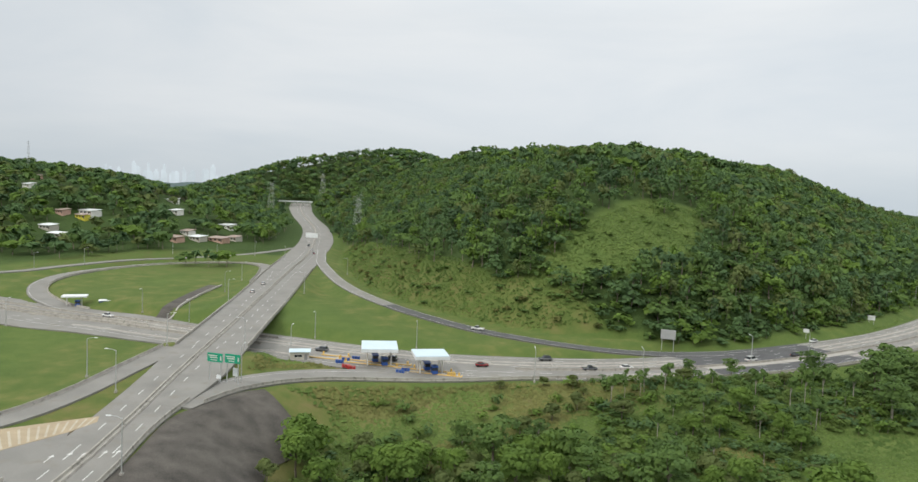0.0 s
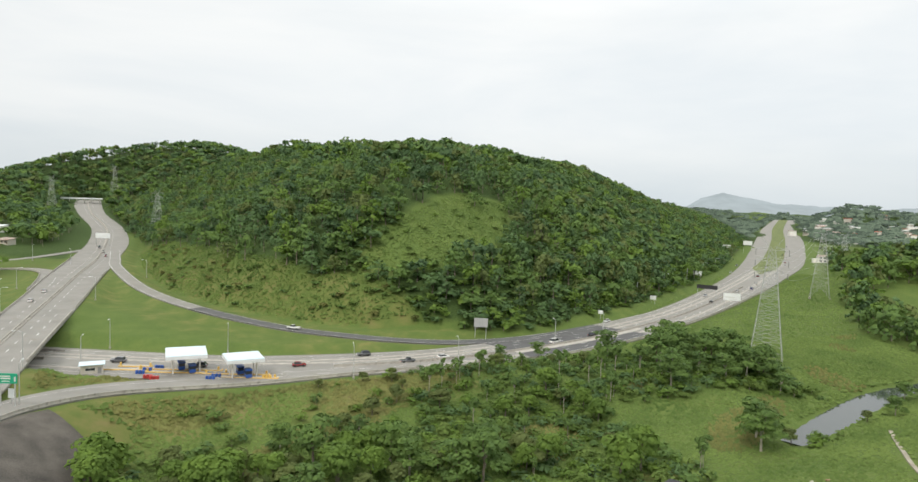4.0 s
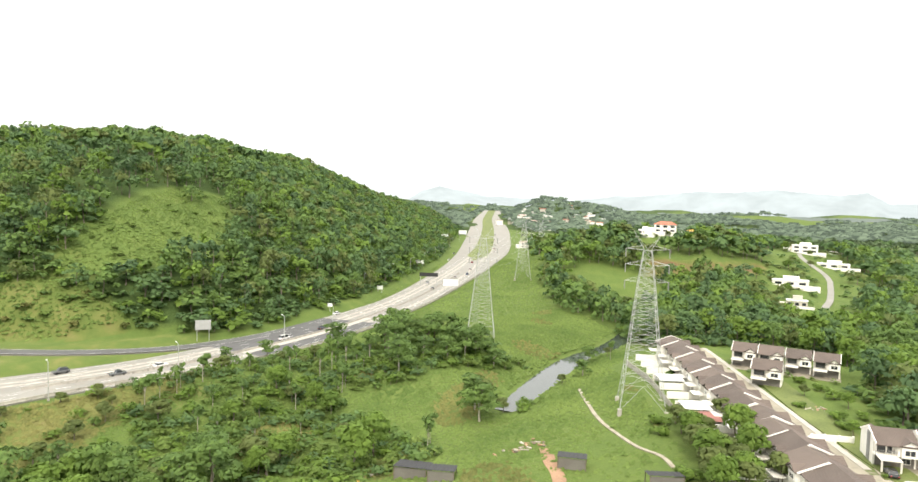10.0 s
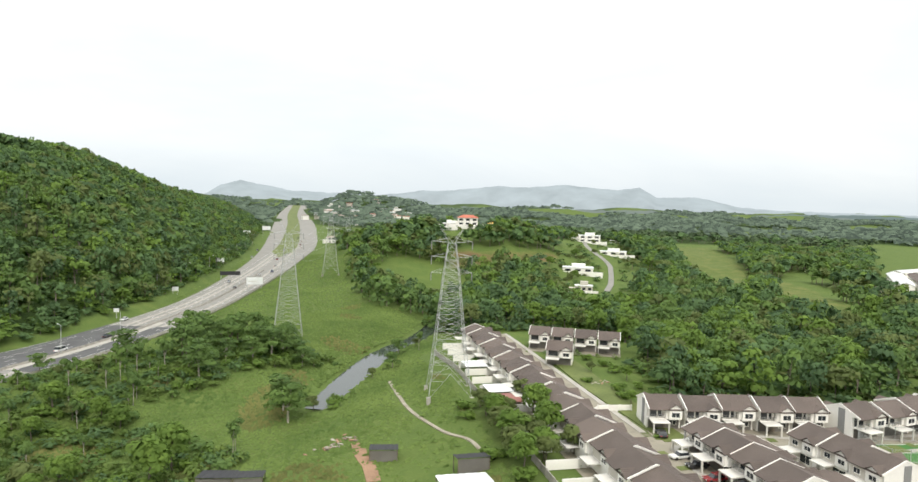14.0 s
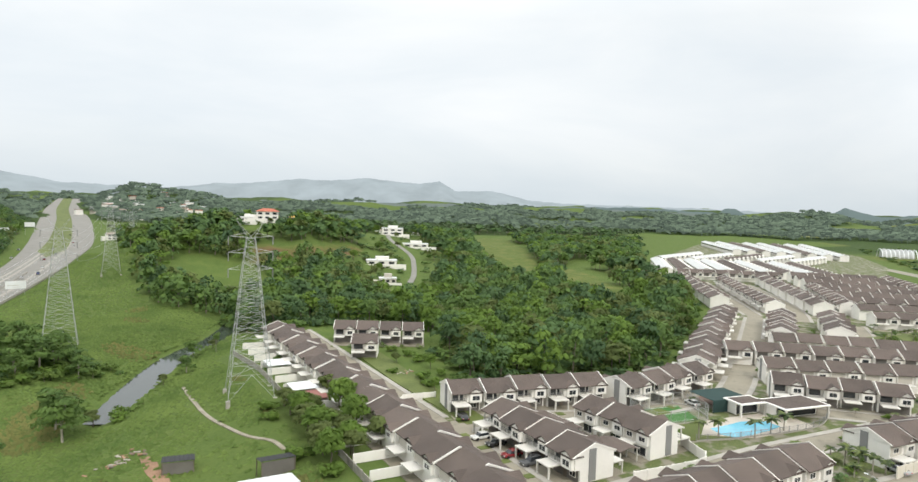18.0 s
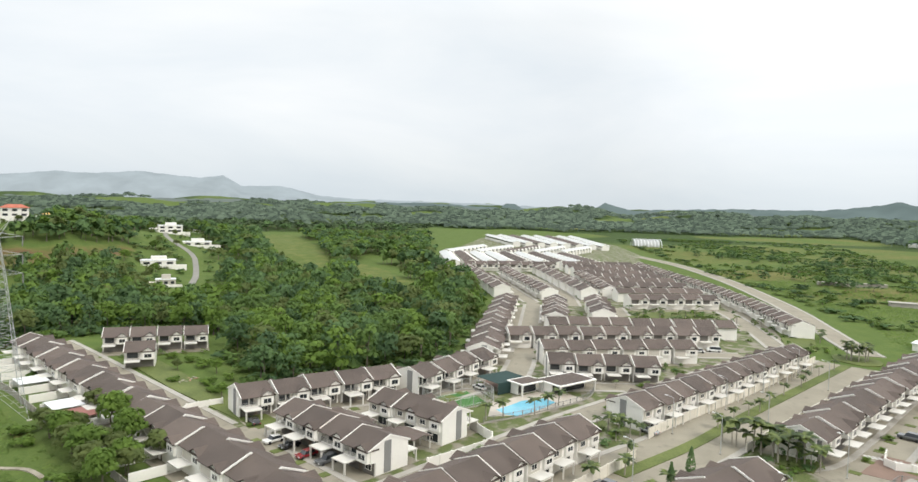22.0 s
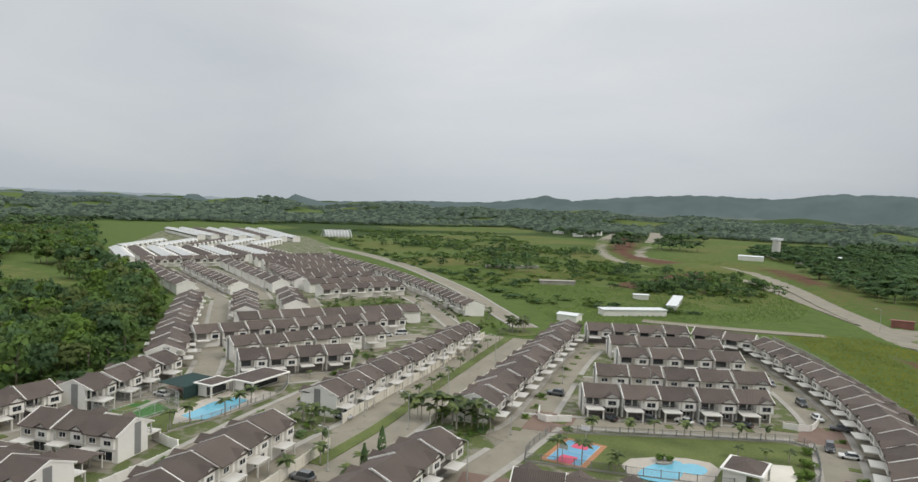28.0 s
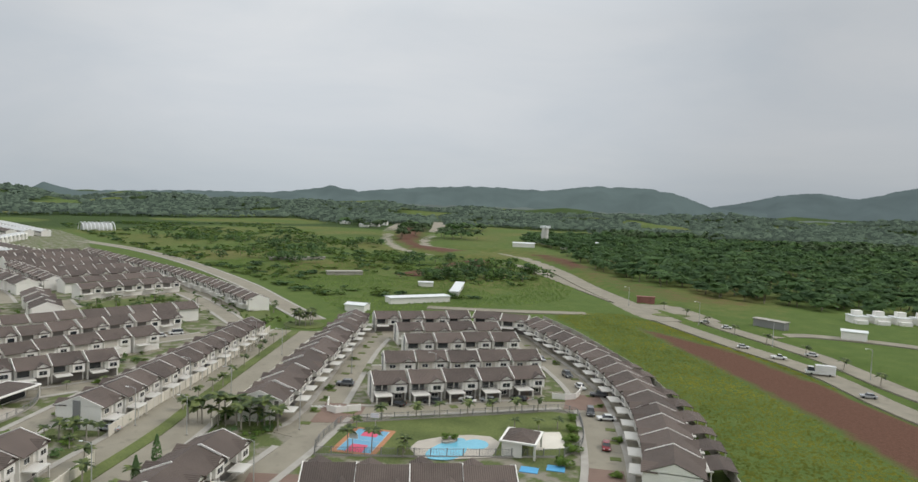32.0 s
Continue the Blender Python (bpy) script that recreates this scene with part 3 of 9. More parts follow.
def ground_material():
    m = bpy.data.materials.new("land")
    m.use_nodes = True
    nt = m.node_tree
    bs = nt.nodes["Principled BSDF"]
    bs.inputs["Roughness"].default_value = 0.95
    bs.inputs["Specular IOR Level"].default_value = 0.1
    at = nt.nodes.new("ShaderNodeAttribute")
    at.attribute_name = "cover"
    sep = nt.nodes.new("ShaderNodeSeparateColor")
    nt.links.new(at.outputs["Color"], sep.inputs[0])
    geo = nt.nodes.new("ShaderNodeNewGeometry")

    def noise_at(scale, detail=5, rough=0.6):
        n = nt.nodes.new("ShaderNodeTexNoise")
        n.inputs["Scale"].default_value, n.inputs["Detail"].default_value, n.inputs["Roughness"].default_value = scale, detail, rough
        nt.links.new(geo.outputs["Position"], n.inputs["Vector"])
        return n.outputs["Fac"]

    def ramp(fac, stops):
        r = nt.nodes.new("ShaderNodeValToRGB")
        while len(r.color_ramp.elements) < len(stops):
            r.color_ramp.elements.new(0.5)
        for el, (p, c) in zip(r.color_ramp.elements, stops):
            el.position, el.color = p, (*c, 1)
        nt.links.new(fac, r.inputs[0])
        return r.outputs[0]

    def blend(fac, a, b):
        x = nt.nodes.new("ShaderNodeMix")
        x.data_type = "RGBA"
        nt.links.new(fac, x.inputs[0])
        nt.links.new(a, x.inputs[6])
        nt.links.new(b, x.inputs[7])
        return x.outputs[2]

    def ragged(w, nz, soft=0.22):
        s = nt.nodes.new("ShaderNodeMath")
        s.operation = "MULTIPLY_ADD"
        s.inputs[1].default_value = 0.9
        nt.links.new(nz, s.inputs[0])
        t = nt.nodes.new("ShaderNodeMath")
        t.operation = "ADD"
        t.inputs[1].default_value = -0.45
        nt.links.new(w, t.inputs[0])
        nt.links.new(t.outputs[0], s.inputs[2])
        q = nt.nodes.new("ShaderNodeMapRange")
        q.inputs[1].default_value, q.inputs[2].default_value = 0.5 - soft, 0.5 + soft
        nt.links.new(s.outputs[0], q.inputs[0])
        return q.outputs[0]

    n_big, n_mid, n_fine = noise_at(0.018), noise_at(0.12), noise_at(1.3, 6, 0.7)
    wild = ramp(n_mid, [(0.3, (0.066, 0.108, 0.028)), (0.5, (0.090, 0.136, 0.035)), (0.72, (0.132, 0.166, 0.047))])
    wild2 = ramp(n_fine, [(0.3, (0.064, 0.102, 0.026)), (0.7, (0.122, 0.160, 0.044))])
    grass = blend(n_big, wild, wild2)
    mown = ramp(n_mid, [(0.3, (0.078, 0.116, 0.030)), (0.5, (0.105, 0.135, 0.038)), (0.7, (0.158, 0.162, 0.056))])
    dry = ramp(n_mid, [(0.3, (0.090, 0.108, 0.030)), (0.5, (0.135, 0.140, 0.044)), (0.7, (0.170, 0.145, 0.062))])
    soil = ramp(n_fine, [(0.3, (0.095, 0.048, 0.032)), (0.7, (0.150, 0.080, 0.056))])
    wood = ramp(n_fine, [(0.3, (0.028, 0.05, 0.015)), (0.7, (0.065, 0.10, 0.03))])
    c = blend(ragged(sep.outputs[0], n_mid), grass, mown)
    c = blend(ragged(sep.outputs[2], n_mid, 0.3), c, dry)
    c = blend(ragged(at.outputs["Alpha"], n_mid), c, wood)
    c = blend(ragged(sep.outputs[1], n_mid), c, soil)
    nt.links.new(c, bs.inputs["Base Color"])
    bp = nt.nodes.new("ShaderNodeBump")
    bp.inputs["Strength"].default_value = 0.6
    bp.inputs["Distance"].default_value = 0.25
    nt.links.new(n_fine, bp.inputs["Height"])
    nt.links.new(bp.outputs[0], bs.inputs["Normal"])
    return m


M["land"] = ground_material()


def axis_steps(lo, hi, fine_lo, fine_hi, step):
    a = list(np.arange(fine_lo, fine_hi + 0.1, step))
    d = step
    while a[-1] < hi:
        d *= 1.07
        a.append(min(a[-1] + d, hi))
    d = step
    while a[0] > lo:
        d *= 1.07
        a.insert(0, max(a[0] - d, lo))
    return np.array(a)


def make_ground():
    xs = axis_steps(-4700, 4700, -240, 480, 3.0)
    ys = axis_steps(-4700, 4700, -320, 480, 3.0)
    X, Y = np.meshgrid(xs, ys)
    Z = height(X, Y)
    GRID.update(xs=xs, ys=ys, Z=Z)
    cover = land_cover(X, Y, Z)
    nx, ny = len(xs), len(ys)
    i = np.arange(nx * ny).reshape(ny, nx)
    quads = np.stack([i[:-1, :-1], i[:-1, 1:], i[1:, 1:], i[1:, :-1]], -1).reshape(-1, 4)
    me = bpy.data.meshes.new("ground")
    me.vertices.add(nx * ny)
    me.vertices.foreach_set("co", np.stack([X, Y, Z], -1).reshape(-1).astype(np.float32))
    me.loops.add(quads.size)
    me.loops.foreach_set("vertex_index", quads.reshape(-1).astype(np.int32))
    me.polygons.add(len(quads))
    me.polygons.foreach_set("loop_start", np.arange(0, quads.size, 4, dtype=np.int32))
    me.polygons.foreach_set("use_smooth", np.ones(len(quads), bool))
    me.update()
    me.validate()
    att = me.color_attributes.new("cover", "FLOAT_COLOR", "POINT")
    att.data.foreach_set("color", cover.reshape(-1).astype(np.float32))
    me.materials.append(M["land"])
    return tagged(new("ground", me), "rolling green grassland with bare red earth patches", "ground", kind="structure")


make_ground()


# ---------------------------------------------------------------- roads
def offsets(line, o, dz=0.0):
    """The line shifted sideways (o > 0: to the right), raised by dz."""
    p = line[:, :2]
    t = np.gradient(p, axis=0)
    t /= np.linalg.norm(t, axis=1)[:, None] + 1e-9
    n = np.stack([t[:, 1], -t[:, 0]], -1)
    q = p + n * np.asarray(o).reshape(-1, 1)
    return np.column_stack([q, line[:, 2] + dz])


def ribbon(name, line, mat, o_left=None, o_right=None, dz=0.0, thick=0.4, parent=None, label="", category="", kind=""):
    """A slab that follows a line, with real thickness."""
    a = offsets(line, -line[:, 3] if o_left is None else np.full(len(line), o_left), dz)
    b = offsets(line, line[:, 4] if o_right is None else np.full(len(line), o_right), dz)
    n = len(line)
    down = np.array([0, 0, thick])
    v = np.concatenate([a, b, a - down, b - down])
    f = []
    for i in range(n - 1):
        f += [(i, n + i, n + i + 1, i + 1), (2 * n + i + 1, 3 * n + i + 1, 3 * n + i, 2 * n + i),
              (i + 1, 2 * n + i + 1, 2 * n + i, i), (n + i, 3 * n + i, 3 * n + i + 1, n + i + 1)]
    f += [(0, 2 * n, 3 * n, n), (n - 1, 2 * n - 1, 4 * n - 1, 3 * n - 1)]
    ob = mesh_object(name, v, f, mat, parent)
    if parent is None:
        tagged(ob, label, category, kind=kind)
    elif label:
        ob["label"] = label
    return ob


ROADS = [("road_overpass_south", OVERPASS_S, "concrete", "pale worn concrete dual carriageway climbing to the bridge"),
         ("road_overpass_north", OVERPASS_N, "concrete", "pale concrete dual carriageway curving up to a toll plaza"),
         ("road_left_ramp", LEFT_RAMP, "concrete", "single-lane pale concrete slip road beside the overpass"),
         ("road_toll_ramp", TOLL_RAMP, "concrete", "curved concrete slip road running down to the toll booths"),
         ("road_highway", HIGHWAY, "concrete", "wide streaked concrete motorway with traffic"),
         ("road_hill_ramp", HILL_RAMP, "concrete", "slip road round the foot of the wooded hill"),
         ("road_loop", LOOP, "concrete", "looping pale concrete slip road round a lawn"),
         ("road_back", BACK_ROAD, "concrete", "narrow road along the edge of the woods"),
         ("road_east", EAST_ROAD, "estate_concrete", "new pale concrete avenue past the red earth field"),
         ("road_east_far_side", EAST_ROAD_B, "estate_concrete", "second carriageway of the pale concrete avenue"),
         ("road_works", WORKS_ROAD, "estate_concrete", "unfinished concrete road among red earthworks"),
         ("road_works_far_side", WORKS_ROAD_B, "estate_concrete", "unfinished second carriageway among red earthworks")]
for k, (name, line, mat, lab) in enumerate(ROADS):
    ribbon(name, line, M[mat], dz=0.012 * (k % 4), thick=0.6, label=lab, category="road", kind="structure")

# ---------------------------------------------------------------- vegetation
def raw_mesh(name, V, Q, mats, mat_index=None, normals=None):
    """A mesh object from arrays of points and equal-sided faces, with soft normals where given."""
    me = bpy.data.meshes.new(name)
    me.vertices.add(len(V))
    me.vertices.foreach_set("co", np.ascontiguousarray(V, dtype=np.float32).reshape(-1))
    me.loops.add(Q.size)
    me.loops.foreach_set("vertex_index", Q.reshape(-1).astype(np.int32))
    me.polygons.add(len(Q))
    me.polygons.foreach_set("loop_start", np.arange(0, Q.size, Q.shape[1], dtype=np.int32))
    if mat_index is not None:
        me.polygons.foreach_set("material_index", mat_index.astype(np.int32))
    me.update()
    if normals is not None:
        at = me.attributes.new("custom_normal", "FLOAT_VECTOR", "POINT")
        at.data.foreach_set("vector", np.ascontiguousarray(normals, dtype=np.float32).reshape(-1))
        me.update()
    for m in mats:
        me.materials.append(m)
    return new(name, me)


def cards(rng, centres, normals, size, droop=0.25):
    """Small leaf sprays: one bent, uneven four-sided face for each centre."""
    n = len(centres)
    a = rng.normal(size=(n, 3))
    u = np.cross(normals, a)
    u /= np.linalg.norm(u, axis=1)[:, None] + 1e-9
    v = np.cross(normals, u)
    s = (size * rng.uniform(0.55, 1.25, n))[:, None]
    w = (rng.uniform(0.5, 1.0, n))[:, None]
    j = lambda: rng.uniform(0.7, 1.2, n)[:, None]
    V = np.stack([centres - u * s * j() * 0.5 - v * s * w * 0.45 * j(), centres + u * s * j() * 0.5 - v * s * w * 0.35 * j(),
                  centres + u * s * j() * 0.45 + v * s * w * 0.5 * j(), centres - u * s * j() * 0.4 + v * s * w * 0.5 * j()], 1)
    V[:, 0, 2] -= droop * s[:, 0] * rng.uniform(0, 1, n)
    V[:, 2, 2] -= droop * s[:, 0] * rng.uniform(0, 1, n)
    return V.reshape(-1, 3), np.arange(n * 4).reshape(n, 4)


def clumps(rng, blobs, count, size, flat=0.6):
    """Leaf sprays over the upper shells of a set of squashed clumps (x, y, z, radius, half height)."""
    B = np.array(blobs, float)
    wgt = B[:, 3] ** 2
    k = rng.choice(len(B), count, p=wgt / wgt.sum())
    d = rng.normal(size=(count, 3))
    d[:, 2] = np.abs(d[:, 2]) * 0.9 - 0.25
    d /= np.linalg.norm(d, axis=1)[:, None]
    depth = rng.uniform(0.7, 1.06, count)[:, None] ** 1.0
    c = B[k, :3] + d * depth * np.stack([B[k, 3], B[k, 3], B[k, 4]], -1)
    nrm = d * np.array([1, 1, 1.2]) + np.array([0, 0, flat]) + rng.normal(size=(count, 3)) * 0.45
    nrm /= np.linalg.norm(nrm, axis=1)[:, None]
    V, Q = cards(rng, c, nrm, size)
    mid = np.array([0, 0, B[:, 2].mean()])
    out = c - mid
    out /= np.linalg.norm(out, axis=1)[:, None] + 1e-6
    soft = 0.8 * d + 0.5 * out + 0.3 * nrm + np.array([0, 0, 0.55])
    soft /= np.linalg.norm(soft, axis=1)[:, None]
    return V, Q, np.repeat(soft, 4, 0)


def tree_blobs(rng, kind):
    """Clumps of a crown for a tree 1 high and about 1 across: list of (x, y, z, r, h)."""
    out = []
    if kind == "umbrella":
        for i in range(9):
            a, r = rng.uniform(0, 6.28), rng.uniform(0.1, 0.42)
            out.append((r * math.cos(a), r * math.sin(a), rng.uniform(0.62, 0.9) - 0.25 * r, rng.uniform(0.15, 0.24), rng.uniform(0.045, 0.08)))
        out.append((0, 0, 0.88, 0.2, 0.08))
    elif kind == "layered":
        for i in range(16):
            z = rng.uniform(0.34, 0.95)
            a, r = rng.uniform(0, 6.28), rng.uniform(0.35, 1.0) * 0.42 * (1 - ((z - 0.52) / 0.56) ** 2)
            out.append((r * math.cos(a), r * math.sin(a), z, rng.uniform(0.12, 0.2), rng.uniform(0.06, 0.1)))
        out.append((0, 0, 0.62, 0.24, 0.24))
    elif kind == "round":
        for i in range(11):
            a, e, r = rng.uniform(0, 6.28), rng.uniform(-0.3, 1.5), rng.uniform(0.2, 0.33)
            out.append((r * math.cos(a) * math.cos(e), r * math.sin(a) * math.cos(e), 0.6 + 0.27 * math.sin(e), rng.uniform(0.15, 0.23), rng.uniform(0.12, 0.18)))
        out.append((0, 0, 0.6, 0.3, 0.27))
    elif kind == "slender":
        for i in range(7):
            a, r = rng.uniform(0, 6.28), rng.uniform(0.02, 0.2)
            out.append((r * math.cos(a), r * math.sin(a), rng.uniform(0.6, 0.95), rng.uniform(0.1, 0.16), rng.uniform(0.05, 0.09)))
    if kind in ("umbrella_low", "round_low"):
        out = tree_blobs(rng, kind[:-4])
        for i in range(5):
            a, r = i * 1.3 + rng.uniform(0, 0.5), rng.uniform(0.25, 0.45)
            out.append((r * math.cos(a), r * math.sin(a), rng.uniform(0.2, 0.42), rng.uniform(0.16, 0.24), rng.uniform(0.14, 0.2)))
    elif kind == "bush":
        for i in range(6):
            a, r = rng.uniform(0, 6.28), rng.uniform(0.1, 0.4)
            out.append((r * math.cos(a), r * math.sin(a), rng.uniform(0.25, 0.6), rng.uniform(0.22, 0.32), rng.uniform(0.2, 0.35)))
    return out


def trunk_arrays(rng, blobs, r0=0.02, sides=4, limbs=3):
    V, Q = [], []

    def seg(p, q, ra, rb):
        b = len(V)
        p, q = np.array(p), np.array(q)
        for c, r in ((p, ra), (q, rb)):
            for k in range(sides):
                t = k * 2 * math.pi / sides
                V.append(c + np.array([math.cos(t) * r, math.sin(t) * r, 0]))
        for k in range(sides):
            Q.append((b + k, b + (k + 1) % sides, b + sides + (k + 1) % sides, b + sides + k))
    fork = (rng.uniform(-0.04, 0.04), rng.uniform(-0.04, 0.04), 0.42)
    seg((0, 0, -0.06), fork, r0, r0 * 0.7)
    for b in [blobs[i] for i in rng.choice(len(blobs), min(limbs, len(blobs)), replace=False)]:
        mid = ((fork[0] + b[0]) / 2 + rng.uniform(-0.03, 0.03), (fork[1] + b[1]) / 2, fork[2] + (b[2] - fork[2]) * 0.6)
        seg(fork, mid, r0 * 0.6, r0 * 0.4)
        seg(mid, (b[0], b[1], b[2]), r0 * 0.4, r0 * 0.15)
    V = np.array(V)
    N = V * np.array([1, 1, 0]) + np.array([1e-4, 0, 0.01])
    return V, np.array(Q), N / np.linalg.norm(N, axis=1)[:, None]


def tree_template(seed, kind, sprays, size, limbs=3, sides=4):
    rng = np.random.RandomState(seed)
    bl = tree_blobs(rng, kind)
    cv, cq, cn = clumps(rng, bl, sprays, size)
    tv, tq, tn = trunk_arrays(rng, bl, 0.018 if kind == "slender" else 0.024, sides, limbs)
    return cv, cq, tv, tq, np.concatenate([cn, tn])


def jittered(x0, x1, y0, y1, step, seed):
    rng = np.random.RandomState(seed)
    X, Y = np.meshgrid(np.arange(x0, x1, step), np.arange(y0, y1, step))
    X = X + rng.uniform(-0.45, 0.45, X.shape) * step
    Y = Y + rng.uniform(-0.45, 0.45, Y.shape) * step
    return X.ravel(), Y.ravel()


def woods(name, X, Y, templates, high, wide, mats, label, seed=1, category="woods"):
    """One object for a whole stand of trees, from a few tree shapes turned and scaled."""
    rng = np.random.RandomState(seed)
    Z = height(X, Y)
    VV, QQ, MI, NN, off = [], [], [], [], 0
    pick = rng.randint(0, len(templates), len(X))
    H = rng.uniform(*high, len(X))
    Wd = rng.uniform(*wide, len(X))
    A = rng.uniform(0, 6.28, len(X))
    tint = rng.choice(len(mats) - 1, len(X))
    for k, (cv, cq, tv, tq, nv) in enumerate(templates):
        i = np.where(pick == k)[0]
        if not len(i):
            continue
        V = np.concatenate([cv, tv])
        Q = np.concatenate([cq, tq + len(cv)])
        c, s = np.cos(A[i])[:, None], np.sin(A[i])[:, None]
        P = np.empty((len(i), len(V), 3))
        P[:, :, 0] = (V[:, 0] * c - V[:, 1] * s) * Wd[i][:, None] + X[i][:, None]
        P[:, :, 1] = (V[:, 0] * s + V[:, 1] * c) * Wd[i][:, None] + Y[i][:, None]
        P[:, :, 2] = V[:, 2] * H[i][:, None] + Z[i][:, None]
        G = np.empty(P.shape, np.float32)
        G[:, :, 0], G[:, :, 1], G[:, :, 2] = nv[:, 0] * c - nv[:, 1] * s, nv[:, 0] * s + nv[:, 1] * c, nv[:, 2]
        NN.append(G.reshape(-1, 3))
        F = Q[None] + (np.arange(len(i)) * len(V))[:, None, None] + off
        m = np.concatenate([np.zeros(len(cq), int), np.full(len(tq), len(mats) - 1)])[None].repeat(len(i), 0)
        m[:, :len(cq)] = tint[i][:, None]
        VV.append(P.reshape(-1, 3))
        QQ.append(F.reshape(-1, 4))
        MI.append(m.reshape(-1))
        off += len(i) * len(V)
    ob = raw_mesh(name, np.concatenate(VV), np.concatenate(QQ), mats, np.concatenate(MI), np.concatenate(NN))
    return tagged(ob, label, category, kind="stuff")


NEAR_MATS = [M["leaf_mid"], M["leaf_dark"], M["leaf_mid"], M["leaf_bright"], M["leaf_olive"], M["leaf_deep"], M["bark"]]
HILL_MATS = [M["leaf_mid"], M["leaf_dark"], M["leaf_mid"], M["leaf_dark"], M["leaf_deep"], M["leaf_olive"], M["leaf_bright"], M["bark"]]
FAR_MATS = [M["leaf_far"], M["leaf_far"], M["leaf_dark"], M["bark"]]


def road_clear(X, Y, gap=3.0):
    ok = np.ones(len(X), bool)
    for line in ALL_ROADS:
        d, (rz, wl, wr) = line_distance(X, Y, line)
        ok &= d > np.maximum(wl, wr) + gap
    return ok


SUBURB_HOMES = [(-300, 552), (-318, 545), (-300, 541), (-221, 528), (-208, 541), (-193, 546), (-221, 553), (-309, 511), (-292, 493), (-402, 642), (-206, 604), (-185, 560), (-380, 600), (-250, 600), (-270, 640)]


def plant_hill():
    t = [tree_template(10 + i, k, 130, 0.145) for i, k in enumerate(("layered", "round_low", "umbrella_low", "round", "layered"))]
    X, Y = jittered(-240, 700, 260, 960, 9.2, 4)
    s = signed(X, Y, FOREST)
    c = signed(X, Y, CLEARING)
    deep = -signed(X, Y, HILL_FOOT)
    rng = np.random.RandomState(9)
    keep = (s < 0) & ((c > 2) | (rng.uniform(size=len(X)) < 0.04)) & road_clear(X, Y, 4) & (deep < 310)
    near = keep & (deep < 130)
    woods("hillside_woods", X[near], Y[near], t, (7.5, 15.0), (7.5, 15), HILL_MATS, "dense tropical woods with layered crowns covering the hill", 5)
    upper = keep & (deep >= 130)
    tu = [tree_template(20 + i, k, 48, 0.225, 1, 3) for i, k in enumerate(("umbrella", "round", "umbrella", "round"))]
    woods("upper_hill_woods", X[upper], Y[upper], tu, (6.5, 16.0), (8.0, 17.0), HILL_MATS, "dense green woods on the upper hill", 15)
    X, Y = jittered(-560, 300, 900, 1420, 13, 6)
    keep = ((signed(X, Y, FOREST) < 0) & (Y > 940) | (X < -0.17 * Y) & (np.hypot(X, Y) > 1040)) & road_clear(X, Y, 8)
    tf = [tree_template(30 + i, k, 30, 0.32, 1, 3) for i, k in enumerate(("umbrella", "round", "umbrella"))]
    woods("distant_hill_woods", X[keep], Y[keep], tf, (11, 16), (13, 19), HILL_MATS, "dense woods on the farther ridge behind the hill", 6)
    # scrub and tall grass on the open slope above the ramp
    X, Y = jittered(-90, 80, 268, 560, 5.0, 8)
    foot = signed(X, Y, HILL_FOOT)
    keep = (foot < -3) & (signed(X, Y, FOREST) > 1) & (rng.uniform(size=len(X)) < 0.42)
    tb = [tree_template(40 + i, "bush", 46, 0.3, 1, 3) for i in range(3)]
    woods("hillside_scrub", X[keep], Y[keep], tb, (1.2, 3.2), (2.5, 5), [M["leaf_mid"], M["tall_grass"], M["dry_grass"], M["bark"]], "low scrub and tall grass on the open slope", 7, "scrub")
    X, Y = jittered(30, 145, 290, 405, 4.0, 18)
    keep = (signed(X, Y, CLEARING) < 0) & (rng.uniform(size=len(X)) < 0.1)
    woods("clearing_scrub", X[keep], Y[keep], tb, (0.8, 2.2), (2, 4.5), [M["tall_grass"], M["leaf_bright"], M["tall_grass"], M["bark"]], "tall pale green grass and scrub in the hill clearing", 17, "scrub")
    # understorey along the lower edge of the woods
    X, Y = jittered(20, 620, 250, 830, 5.2, 19)
    inside = signed(X, Y, FOREST)
    keep = (inside < 1) & (inside > -55) & (X > Y - 300) & (np.hypot(X, Y) < 700) & (signed(X, Y, CLEARING) > 0) & road_clear(X, Y, 3)
    tl = [tree_template(44 + i, "bush", 40, 0.3, 1, 3) for i in range(3)]
    woods("woodland_understorey", X[keep], Y[keep], tl, (2.5, 5.5), (4.5, 8), [M["leaf_mid"], M["leaf_dark"], M["leaf_bright"], M["bark"]], "dense bushes under and before the hill woods", 47, "scrub")
    # settled hill behind the loop
    X, Y = jittered(-760, -120, 440, 1000, 10.5, 12)
    d, _ = line_distance(X, Y, BACK_ROAD)
    keep = (Y > 330 - 0.55 * (X + 130) * 0.9) & (d > 22) & road_clear(X, Y, 9) & (np.hypot(X, Y) < 1050) & (rng.uniform(size=len(X)) < 0.86)
    keep &= ~((line_distance(X, Y, OVERPASS_N)[0] < 45) & (Y < 560))
    for hx, hy in SUBURB_HOMES:
        k = math.hypot(hx, hy)
        ux, uy = -hx / k, -hy / k
        along = (X - hx) * ux + (Y - hy) * uy
        side = np.abs((X - hx) * uy - (Y - hy) * ux)
        keep &= ~((along > -8) & (along < 30) & (side < 10))
